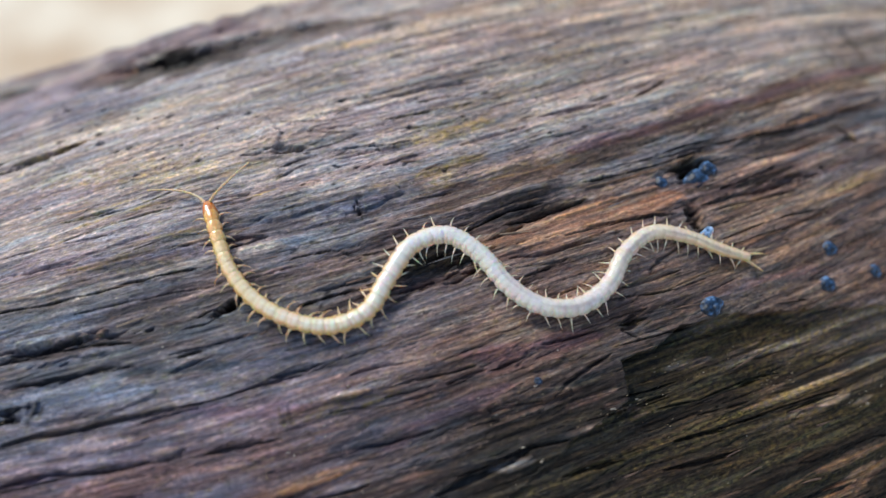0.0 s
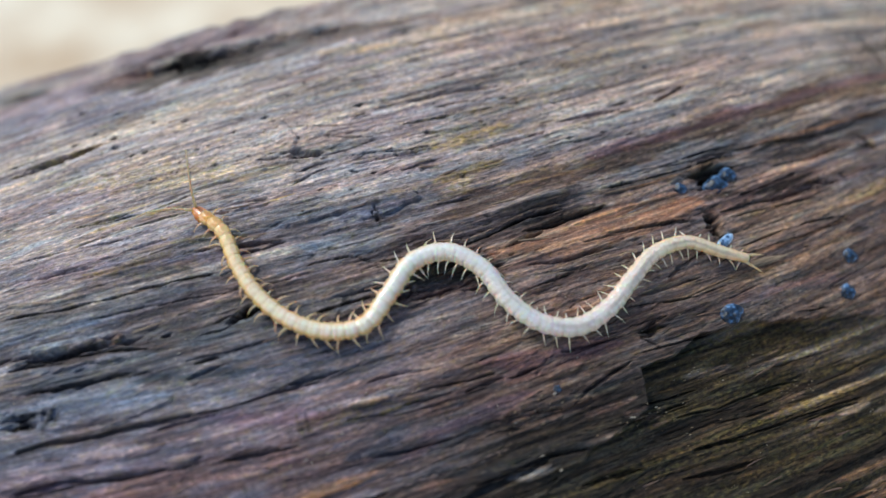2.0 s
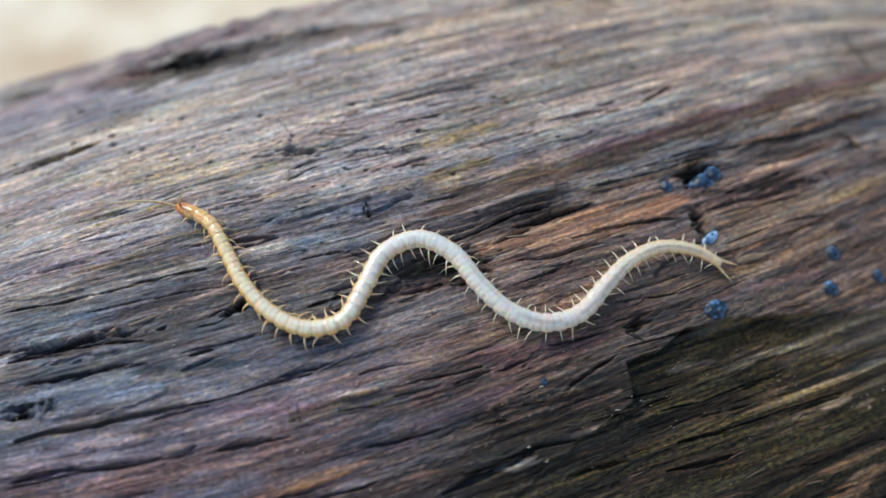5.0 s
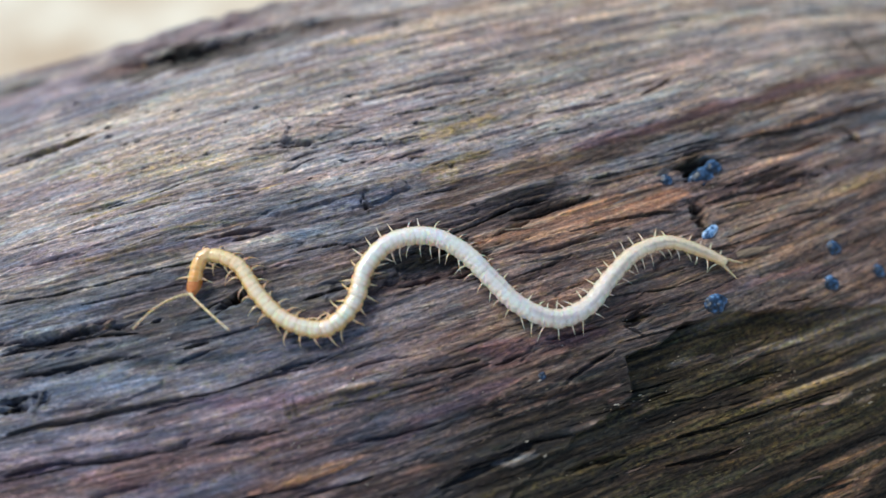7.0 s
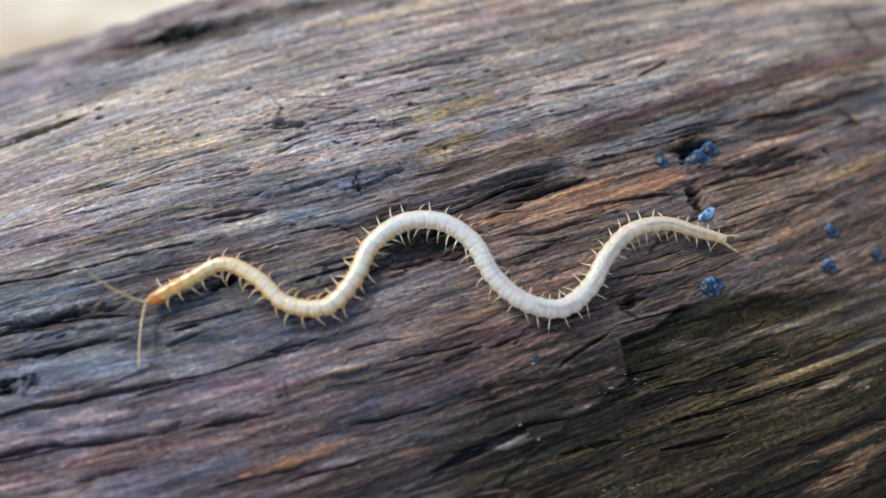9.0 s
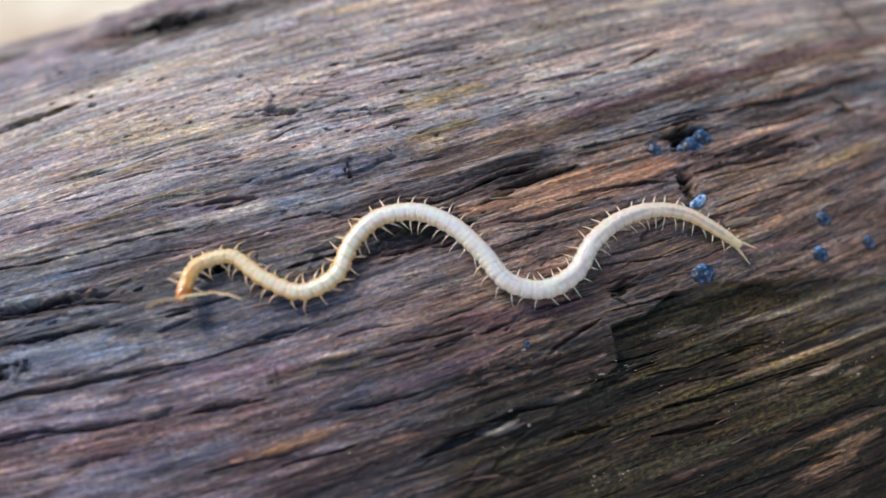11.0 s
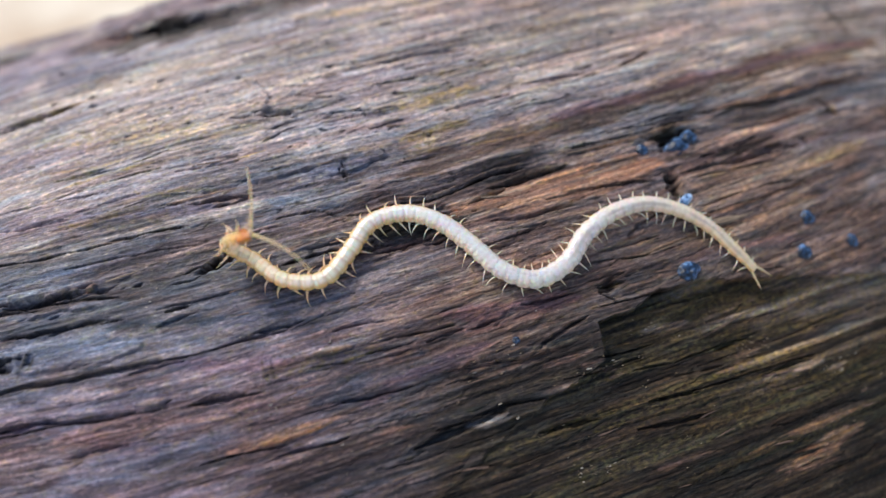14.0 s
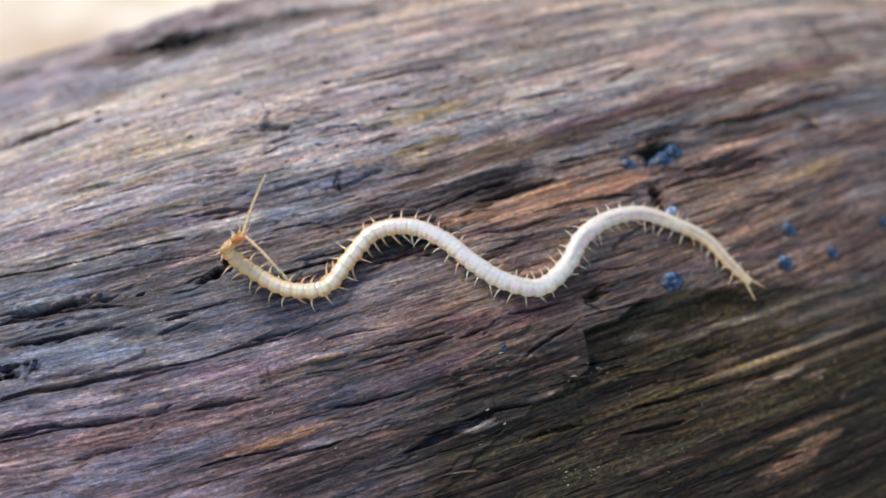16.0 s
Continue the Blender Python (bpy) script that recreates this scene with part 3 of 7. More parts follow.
    lay(29.4, -15.71, 35.6, -15.65, 0.20, red=0.5)
    lay(26.5, -33.26, 31.3, -33.21, 0.43, red=0.8)
    lay(27.3, -34.25, 30.9, -34.13, 0.30, red=1)
    lay(24.8, -34.71, 29.1, -34.77, 0.30, red=0.9)
    lay(22.1, -33.24, 26.5, -33.21, 0.26, red=0.6)
    lay(19.5, -32.55, 22.6, -32.81, 0.30, red=0.6)
    lay(22.7, -28.60, 26.1, -28.51, 0.46, red=0.45)
    lay(16.6, -26.76, 18.3, -26.72, 0.33, red=0.7)
    lay(16.4, -27.43, 17.9, -27.29, 0.17, red=0.6)
    lay(19.9, -26.84, 22.6, -27.02, 0.26, red=0.3)
    lay(-2.3, -25.19, 2.8, -25.06, 0.33, red=1)
    lay(26.9, -30.19, 29.7, -30.24, 0.30, pale=0.5)
    lay(29.5, -30.67, 32.4, -30.57, 0.23, pale=0.45)
    lay(28.7, -28.79, 33.1, -28.78, 0.26, pale=0.4)
    lay(19.7, -25.56, 22.5, -25.67, 0.30, pale=0.4)
    lay(24.9, -30.51, 29.6, -31.36, 0.40, pale=0.3)
    lay(16.2, -27.96, 17.9, -27.79, 0.17, pale=0.4)
    lay(18.6, -25.85, 22.1, -25.77, 0.33, pale=0.3)
    lay(21.8, -29.36, 24.2, -29.59, 0.17, pale=0.4)
    lay(-10.5, -19.81, -7.3, -20.31, 0.40, pale=0.5)
    lay(-10.3, -20.59, -8.0, -21.26, 0.46, pale=0.4)
    lay(-8.4, -17.87, -4.6, -18.61, 0.53, pale=0.25)
    lay(-10.7, -16.71, -7.7, -17.22, 0.33, pale=0.3)
    lay(-11.8, -16.60, -11.0, -16.61, 0.46, pale=0.4)
    lay(-12.8, -17.45, -9.6, -18.34, 0.33, pale=0.35)
    lay(-3.9, -20.61, -0.9, -21.02, 0.53, pale=0.25)
    lay(-5.1, -20.79, -2.4, -21.26, 0.23, pale=0.4)
    lay(25.2, -22.36, 32.1, -22.72, 0.33, pale=0.3)
    lay(27.8, -25.29, 34.4, -25.72, 0.40, pale=0.3)
    lay(23.2, -27.49, 26.8, -27.75, 0.26, algae=0.9)
    lay(26.8, -27.75, 33.4, -28.02, 0.33, algae=0.9)
    lay(18.9, -29.54, 22.4, -29.56, 0.23, algae=0.9)
    lay(15.6, -29.67, 18.9, -29.68, 0.26, algae=0.9)
    lay(25.5, -29.11, 29.3, -29.29, 0.23, algae=0.8)
    lay(25.8, -30.16, 28.8, -30.45, 0.23, algae=0.9)
    lay(29.4, -30.96, 32.3, -30.87, 0.30, algae=0.8)
    lay(25.0, -25.66, 30.6, -26.06, 0.33, algae=0.8)
    lay(15.1, -31.23, 19.9, -31.62, 0.66, algae=0.6)
    lay(14.7, -12.73, 19.0, -12.82, 0.33, algae=0.5)
    lay(-10.1, -1.77, -5.8, -1.92, 0.23, algae=0.9)
    lay(-7.4, -7.67, -5.0, -7.86, 0.20, algae=0.9)
    lay(-3.4, -10.53, 0.1, -11.38, 0.20, algae=0.9)
    lay(6.8, -11.55, 9.8, -11.82, 0.26, algae=0.5)
    lay(1.0, -16.88, 3.4, -17.02, 0.26, algae=0.5)
    lay(-2.9, -23.24, -0.7, -23.52, 0.33, algae=0.5)
    lay(-11.5, -14.83, -6.0, -15.99, 0.46, sleek=0.9)
    lay(-10.0, -17.30, -3.7, -18.75, 0.73, sleek=0.9)
    lay(1.8, -22.48, 5.3, -22.42, 0.53, sleek=0.7)
    lay(20.3, -30.56, 25.5, -30.99, 0.79, sleek=0.9)
    lay(27.9, -17.26, 32.7, -17.12, 0.40, sleek=0.7)
    # dark along cracks cut earlier paints the shade inside them
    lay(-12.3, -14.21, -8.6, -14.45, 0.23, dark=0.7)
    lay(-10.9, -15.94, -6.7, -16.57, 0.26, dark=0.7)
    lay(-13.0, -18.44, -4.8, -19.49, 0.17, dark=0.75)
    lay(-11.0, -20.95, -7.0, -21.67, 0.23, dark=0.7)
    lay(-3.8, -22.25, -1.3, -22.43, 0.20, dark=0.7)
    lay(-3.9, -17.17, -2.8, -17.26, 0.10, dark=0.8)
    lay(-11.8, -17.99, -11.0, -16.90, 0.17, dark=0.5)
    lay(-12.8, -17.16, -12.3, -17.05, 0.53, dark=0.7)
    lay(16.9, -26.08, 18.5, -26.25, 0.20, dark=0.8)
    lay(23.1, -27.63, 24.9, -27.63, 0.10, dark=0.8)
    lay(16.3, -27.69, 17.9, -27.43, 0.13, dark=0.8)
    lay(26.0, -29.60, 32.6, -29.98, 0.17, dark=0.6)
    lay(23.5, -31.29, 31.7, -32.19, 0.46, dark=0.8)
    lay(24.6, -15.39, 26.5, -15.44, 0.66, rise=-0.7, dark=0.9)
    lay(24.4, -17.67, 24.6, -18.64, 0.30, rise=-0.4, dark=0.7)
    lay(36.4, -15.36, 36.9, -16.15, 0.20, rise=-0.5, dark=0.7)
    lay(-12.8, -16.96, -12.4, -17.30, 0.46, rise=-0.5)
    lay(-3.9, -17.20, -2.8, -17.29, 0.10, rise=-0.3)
    # near bottom darkened further: the light's fall-off put into the colour
    lay(6.4, -28.73, 21.6, -31.59, 1.49, dark=0.55)
    lay(9.4, -29.96, 27.6, -35.45, 0.99, dark=0.4)
    lay(-7.1, 25.46, 5.0, 4.09, 1.98, dark=0.35)
    lay(24.5, -24.10, 35.2, -24.16, 0.73, red=0.3)
    lay(21.0, -24.07, 24.5, -24.10, 0.26, red=0.3)
    lay(26.2, -22.61, 35.9, -22.56, 0.59, red=0.4)
    lay(25.6, -25.84, 34.4, -25.72, 0.66, pale=0.25)
    lay(28.5, -23.52, 35.4, -23.52, 0.33, pale=0.3)
    lay(-12.2, -13.29, -8.2, -13.90, 0.53, pale=0.3)
    lay(-10.9, -16.32, -6.5, -17.18, 0.46, pale=0.3)
    lay(-6.8, -18.44, -1.2, -19.00, 0.79, pale=0.25)
    lay(12.3, -16.68, 23.2, -17.03, 0.92, red=0.95)
    lay(17.1, -16.73, 23.6, -16.89, 0.53, red=1)
    lay(-4.3, -21.06, 3.8, -21.38, 1.32, red=0.25)
    lay(-9.6, -22.16, -1.3, -22.61, 1.32, red=0.3)
    lay(-1.8, -24.18, 7.6, -24.86, 1.32, red=0.25)
    lay(-11.3, -18.60, -4.9, -19.98, 0.66, red=0.2)
    lay(-6.5, -5.62, 3.2, -6.11, 1.82, pale=1)
    lay(-5.0, -5.73, 2.4, -6.66, 0.99, sleek=-0.9)
    lay(23.5, -16.25, 24.7, -17.58, 0.23, red=0.8)
    lay(-1.2, -25.20, 2.5, -25.16, 0.23, red=1, algae=0.6)
    lay(27.7, -34.28, 30.9, -34.24, 0.23, red=1, algae=0.6)
    lay(25.1, -34.77, 29.0, -34.94, 0.23, red=0.95, algae=0.5)
    # the plainest cracks, chips, stains and pinholes, from the far edge to the near side; dark paints shade into the
    # cut ones
    lay(-11.48, -1.9, -10.01, -2.13, 0.08, dark=0.9, algae=0.8, rise=-0.3)
    lay(-10.01, -2.13, -8.35, -1.98, 0.08, dark=0.9, algae=0.8, rise=-0.3)
    lay(-8.35, -1.98, -6.03, -1.86, 0.08, dark=0.9, algae=0.8, rise=-0.3)
    lay(1.93, -7.26, 2.45, -7.06, 0.06, dark=0.7, rise=-0.25)
    lay(2.45, -7.06, 3.07, -7.14, 0.06, dark=0.7, rise=-0.25)
    lay(3.07, -7.14, 3.61, -7.52, 0.06, dark=0.7, rise=-0.25)
    lay(0.48, -8.05, 2.04, -8.12, 0.22, pale=0.9, sleek=0.9, tan=0.5)
    lay(2.04, -8.12, 3.37, -8.08, 0.22, pale=0.9, sleek=0.9, tan=0.5)
    lay(3.62, -7.85, 5.05, -8.12, 0.08, dark=0.9, rise=-0.35)
    lay(3.59, -8.83, 5.34, -8.78, 0.06, dark=0.7, rise=-0.2)
    lay(4.23, -5.74, 6.63, -6.52, 0.06, dark=0.5, red=0.4, rise=-0.15)
    # shade under the lip at the left end, painted dark brown
    lay(-12.32, 10.93, -10.94, 10.36, 0.36, dark=0.8, red=0.6)
    lay(-10.94, 10.36, -9.71, 8.8, 1.28, dark=0.8, red=0.6)
    lay(-9.82, 9.11, -7.66, 3.8, 0.37, dark=0.45)
    lay(5.98, -3.42, 8.1, -3.71, 0.13, dark=0.4, slate=0.6)
    lay(8.1, -3.71, 9.48, -3.86, 0.13, dark=0.4, slate=0.6)
    lay(10.12, -7.75, 11.48, -7.88, 0.08, dark=0.85, algae=1, rise=-0.3)
    lay(11.48, -7.88, 12.95, -7.98, 0.09, dark=0.85, algae=1, rise=-0.3)
    lay(12.95, -7.98, 15.08, -8.18, 0.06, dark=0.55, algae=1, rise=-0.15)
    lay(12.09, -7.08, 14.43, -7.36, 0.07, dark=0.7, algae=0.8, rise=-0.2)
    lay(6.76, -8.82, 8.46, -9.06, 0.06, dark=0.6, slate=0.6, rise=-0.15)
    lay(8.46, -9.06, 9.66, -9.35, 0.06, dark=0.6, slate=0.6, rise=-0.15)
    lay(9.66, -9.35, 11.31, -9.5, 0.06, dark=0.6, slate=0.6, rise=-0.15)
    lay(5.81, -7.12, 8.16, -7.95, 0.06, dark=0.55, rise=-0.15)
    lay(8.99, -10.4, 10.98, -10.44, 0.06, dark=0.55, rise=-0.15)
    lay(3.27, -9.45, 4.43, -9.19, 0.06, dark=0.55, rise=-0.15)
    lay(4.43, -9.19, 5.25, -9.1, 0.06, dark=0.55, rise=-0.15)
    lay(10.97, -8.58, 11.56, -8.78, 0.14, dark=0.7, algae=1)
    lay(15.23, -9.1, 15.79, -9.15, 0.08, dark=0.7, algae=1)
    lay(6.36, -9.65, 6.7, -9.77, 0.08, dark=0.8, rise=-0.2)
    lay(13.53, -12.94, 16.47, -13.23, 0.09, pale=0.5, tan=0.9, algae=0.7)
    lay(16.47, -13.23, 19.58, -13.13, 0.09, pale=0.5, tan=0.9, algae=0.7)
    lay(24.46, -10.35, 25.53, -10.08, 0.11, dark=0.8, red=0.5, rise=-0.2)
    lay(25.53, -10.08, 26.71, -9.65, 0.11, dark=0.8, red=0.5, rise=-0.2)
    lay(26.92, -9.25, 29.21, -9.37, 0.09, dark=0.4, red=0.8)
    lay(20.4, -11.41, 20.74, -11.46, 0.08, dark=0.8, rise=-0.2)
    lay(21.89, -9.94, 22.64, -9.91, 0.10, dark=0.5, rise=-0.2)
    lay(19.47, -12.58, 22.69, -12.52, 0.41, plum=0.9, dark=0.3, slate=0.2)
    lay(22.69, -12.52, 25.68, -12.44, 0.43, plum=0.9, dark=0.3, slate=0.2)
    lay(25.68, -12.44, 31.02, -11.93, 0.44, plum=0.9, dark=0.3, slate=0.2)
    lay(30.92, -12.12, 36.82, -11.5, 0.37, plum=0.9, dark=0.3, slate=0.3)
    lay(36.82, -11.5, 41.96, -11.35, 0.39, plum=0.9, dark=0.3, slate=0.3)
    lay(21.78, -14.37, 24.11, -14.17, 0.07, dark=0.85, rise=-0.3)
    lay(24.11, -14.17, 26.1, -14.03, 0.07, dark=0.85, rise=-0.3)
    lay(26.1, -14.03, 28.13, -14.02, 0.08, dark=0.85, rise=-0.3)
    lay(19.11, -14.65, 21.32, -14.76, 0.09, dark=0.85, rise=-0.3)
    lay(21.32, -14.76, 23.83, -14.76, 0.09, dark=0.85, rise=-0.3)
    lay(23.83, -14.76, 27.48, -14.56, 0.09, dark=0.85, rise=-0.3)
    lay(27.77, -14.36, 29.67, -14.46, 0.09, dark=0.85, rise=-0.3)
    lay(29.67, -14.46, 32.86, -14.58, 0.10, dark=0.85, rise=-0.3)
    lay(32.86, -14.58, 35.51, -14.42, 0.10, dark=0.85, rise=-0.3)
    lay(35.51, -14.42, 40.35, -13.81, 0.08, dark=0.7, rise=-0.2)
    lay(32.62, -14.26, 36.19, -14.01, 0.08, tan=0.9, red=0.5, rise=0.12)
    lay(36.19, -14.01, 40.55, -13.49, 0.08, tan=0.9, red=0.5, rise=0.12)
    lay(19.13, -15.01, 21.86, -15.14, 0.09, tan=0.9, red=0.4, pale=0.3, rise=0.1)
    lay(21.86, -15.14, 23.71, -15.02, 0.09, tan=0.9, red=0.4, pale=0.3, rise=0.1)
    lay(23.71, -15.02, 26.25, -14.73, 0.09, tan=0.9, red=0.4, pale=0.3, rise=0.1)
    lay(35.32, -13.24, 37.58, -13.19, 0.06, dark=0.6, rise=-0.15)
    lay(37.58, -13.19, 39.68, -13.15, 0.06, dark=0.6, rise=-0.15)
    lay(29.34, -15.89, 31.74, -15.9, 0.06, dark=0.6, red=0.6, rise=-0.12)
    lay(31.74, -15.9, 34.78, -15.72, 0.06, dark=0.6, red=0.6, rise=-0.12)
    lay(32.45, -14.19, 35.06, -13.7, 0.06, dark=0.6, rise=-0.15)
    lay(36.05, -15.79, 36.98, -16.04, 0.14, dark=0.9, rise=-0.4)
    lay(36.94, -15.63, 37.04, -16.24, 0.12, pale=0.5, tan=1, rise=0.2)
    lay(33.75, -6.22, 35.65, -6.68, 0.62, pale=0.95, sleek=-0.5)
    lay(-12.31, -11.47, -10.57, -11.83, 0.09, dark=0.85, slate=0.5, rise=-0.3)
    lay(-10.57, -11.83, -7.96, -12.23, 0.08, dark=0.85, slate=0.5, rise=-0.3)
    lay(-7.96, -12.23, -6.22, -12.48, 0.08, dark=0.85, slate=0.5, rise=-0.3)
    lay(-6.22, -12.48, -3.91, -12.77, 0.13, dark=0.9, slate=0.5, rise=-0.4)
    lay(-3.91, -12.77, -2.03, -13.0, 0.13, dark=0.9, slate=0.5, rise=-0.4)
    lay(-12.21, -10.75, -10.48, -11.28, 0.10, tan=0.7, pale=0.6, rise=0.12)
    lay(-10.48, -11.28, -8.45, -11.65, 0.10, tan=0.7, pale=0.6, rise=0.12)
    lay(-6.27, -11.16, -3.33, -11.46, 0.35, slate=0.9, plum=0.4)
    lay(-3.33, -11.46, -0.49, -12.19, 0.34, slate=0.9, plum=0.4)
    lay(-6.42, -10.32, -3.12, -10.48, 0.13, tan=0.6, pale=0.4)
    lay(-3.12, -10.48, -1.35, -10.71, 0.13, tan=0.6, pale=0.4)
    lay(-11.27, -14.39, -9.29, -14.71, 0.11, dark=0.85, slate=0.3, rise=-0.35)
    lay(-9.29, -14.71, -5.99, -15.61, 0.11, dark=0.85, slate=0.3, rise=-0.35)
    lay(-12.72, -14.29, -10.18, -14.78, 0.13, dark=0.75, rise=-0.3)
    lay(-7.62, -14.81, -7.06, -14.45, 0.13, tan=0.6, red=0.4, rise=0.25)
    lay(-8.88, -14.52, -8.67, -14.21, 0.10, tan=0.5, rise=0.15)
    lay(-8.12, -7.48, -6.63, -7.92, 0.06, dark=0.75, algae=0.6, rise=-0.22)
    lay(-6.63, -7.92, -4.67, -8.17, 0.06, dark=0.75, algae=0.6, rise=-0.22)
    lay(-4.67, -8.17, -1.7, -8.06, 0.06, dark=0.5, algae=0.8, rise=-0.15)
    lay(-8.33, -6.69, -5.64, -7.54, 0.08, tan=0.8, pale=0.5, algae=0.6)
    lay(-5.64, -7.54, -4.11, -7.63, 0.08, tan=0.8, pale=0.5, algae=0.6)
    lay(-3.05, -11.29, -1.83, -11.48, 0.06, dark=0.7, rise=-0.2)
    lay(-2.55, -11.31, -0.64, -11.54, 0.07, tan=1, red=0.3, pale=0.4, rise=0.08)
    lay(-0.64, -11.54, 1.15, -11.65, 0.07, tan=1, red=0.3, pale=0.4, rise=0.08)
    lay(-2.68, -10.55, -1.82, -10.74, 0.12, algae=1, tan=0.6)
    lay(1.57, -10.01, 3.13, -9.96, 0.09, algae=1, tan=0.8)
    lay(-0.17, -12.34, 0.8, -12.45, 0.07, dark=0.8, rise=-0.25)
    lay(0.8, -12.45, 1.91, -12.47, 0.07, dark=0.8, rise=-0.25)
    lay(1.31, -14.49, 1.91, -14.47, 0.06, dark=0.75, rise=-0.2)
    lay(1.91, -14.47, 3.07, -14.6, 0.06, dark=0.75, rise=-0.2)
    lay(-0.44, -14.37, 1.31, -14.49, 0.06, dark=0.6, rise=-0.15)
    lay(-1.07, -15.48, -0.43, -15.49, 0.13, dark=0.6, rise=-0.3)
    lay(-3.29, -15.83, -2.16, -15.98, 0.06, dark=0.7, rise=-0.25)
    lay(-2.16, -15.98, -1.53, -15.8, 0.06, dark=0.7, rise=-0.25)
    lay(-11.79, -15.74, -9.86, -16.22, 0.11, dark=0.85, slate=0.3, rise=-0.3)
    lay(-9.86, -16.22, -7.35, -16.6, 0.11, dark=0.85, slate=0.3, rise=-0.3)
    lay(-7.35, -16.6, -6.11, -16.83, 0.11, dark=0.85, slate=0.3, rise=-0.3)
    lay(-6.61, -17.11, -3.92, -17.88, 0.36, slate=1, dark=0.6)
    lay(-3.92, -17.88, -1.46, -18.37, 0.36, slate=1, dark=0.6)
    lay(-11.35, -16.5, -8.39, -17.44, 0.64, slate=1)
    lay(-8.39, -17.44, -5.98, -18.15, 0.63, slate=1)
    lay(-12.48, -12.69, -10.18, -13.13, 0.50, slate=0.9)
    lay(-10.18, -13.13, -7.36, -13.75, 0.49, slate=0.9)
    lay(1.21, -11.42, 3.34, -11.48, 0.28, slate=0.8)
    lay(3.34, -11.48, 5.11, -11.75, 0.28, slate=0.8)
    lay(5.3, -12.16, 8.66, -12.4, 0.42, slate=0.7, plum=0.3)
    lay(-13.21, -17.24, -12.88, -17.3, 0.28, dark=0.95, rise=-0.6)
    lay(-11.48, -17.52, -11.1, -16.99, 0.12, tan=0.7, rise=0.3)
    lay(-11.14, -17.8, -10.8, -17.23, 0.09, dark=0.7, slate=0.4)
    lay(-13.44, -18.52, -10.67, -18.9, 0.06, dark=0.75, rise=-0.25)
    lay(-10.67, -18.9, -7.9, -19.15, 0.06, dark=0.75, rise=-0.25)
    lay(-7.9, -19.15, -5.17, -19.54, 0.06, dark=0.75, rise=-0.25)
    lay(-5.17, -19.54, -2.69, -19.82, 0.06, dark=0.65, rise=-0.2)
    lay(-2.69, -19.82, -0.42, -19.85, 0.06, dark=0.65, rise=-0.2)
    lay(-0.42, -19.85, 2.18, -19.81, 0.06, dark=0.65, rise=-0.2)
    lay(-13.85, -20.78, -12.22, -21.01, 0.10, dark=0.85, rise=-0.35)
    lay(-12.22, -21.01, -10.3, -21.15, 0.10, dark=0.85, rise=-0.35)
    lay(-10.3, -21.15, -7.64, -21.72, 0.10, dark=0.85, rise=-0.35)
    lay(-7.64, -21.72, -4.93, -22.01, 0.07, dark=0.6, rise=-0.2)
    lay(-9.87, -19.81, -7.31, -20.27, 0.15, pale=0.35, slate=0.3)
    lay(-11.94, -19.6, -9.56, -20.3, 0.29, plum=0.6, pale=0.2, sleek=0.8)
    lay(-6.32, -21.42, -5.16, -21.58, 0.12, tan=0.8, red=0.3, pale=0.2, rise=0.2)
    lay(-5.04, -21.8, -4.68, -21.69, 0.09, dark=0.8, rise=-0.2)
    lay(-3.93, -22.26, -1.97, -22.47, 0.06, dark=0.8, rise=-0.2)
    lay(-1.97, -22.47, -0.21, -22.71, 0.06, dark=0.8, rise=-0.2)
    lay(-4.11, -19.84, -1.32, -21.07, 0.44, plum=1)
    lay(-1.32, -21.07, 1.1, -21.58, 0.44, plum=1)
    lay(-13.13, -19.92, -9.65, -22.02, 0.52, plum=0.8)
    lay(-9.65, -22.02, -6.19, -23.75, 0.51, plum=0.8)
    lay(-2.72, -23.2, -0.01, -23.51, 0.37, plum=0.8)
    lay(0.04, -21.31, 0.14, -22.36, 0.13, algae=1, dark=0.5)
    lay(0.48, -21.37, 0.43, -22.37, 0.10, dark=0.7)
    lay(-3.97, -25.32, -1.91, -25.38, 0.08, dark=0.75, rise=-0.25)
    lay(-1.91, -25.38, 0.11, -25.61, 0.08, dark=0.75, rise=-0.25)
    lay(-1.03, -25.21, 0.63, -25.25, 0.14, red=0.9, tan=0.6, rise=0.15)
    lay(0.63, -25.25, 1.75, -25.27, 0.14, red=0.9, tan=0.6, rise=0.15)
    lay(1.04, -25.32, 2.1, -25.27, 0.13, red=1, tan=1, algae=0.5)
    lay(2.75, -21.64, 4.48, -21.84, 0.13, pale=0.25, tan=1, red=0.3, rise=0.15)
    lay(3.72, -22.47, 4.89, -22.44, 0.10, algae=1, dark=0.5)
    lay(4.89, -22.44, 6.16, -22.31, 0.10, algae=1, dark=0.5)
    lay(2.34, -22.26, 4.26, -22.59, 0.06, dark=0.6, rise=-0.15)
    lay(10.79, -22.8, 12.06, -22.7, 0.06, dark=0.9, rise=-0.3)
    lay(3.62, -23.77, 4.8, -23.68, 0.29, slate=0.9, dark=0.6)
    lay(7.01, -23.16, 8.19, -23.18, 0.20, slate=0.8, dark=0.6)
    lay(2.14, -23.92, 4.88, -24.37, 0.31, slate=0.6, dark=0.3)
    lay(9.88, -21.69, 13.1, -22.2, 0.51, plum=0.9, red=0.2)
    lay(13.1, -22.2, 16.48, -22.58, 0.52, plum=0.9, red=0.2)
    lay(4.76, -24.76, 7.92, -24.02, 0.49, plum=0.8, red=0.2)
    lay(7.92, -24.02, 11.0, -23.8, 0.50, plum=0.8, red=0.2)
    lay(7.85, -27.18, 9.9, -27.11, 0.09, dark=0.9, rise=-0.35)
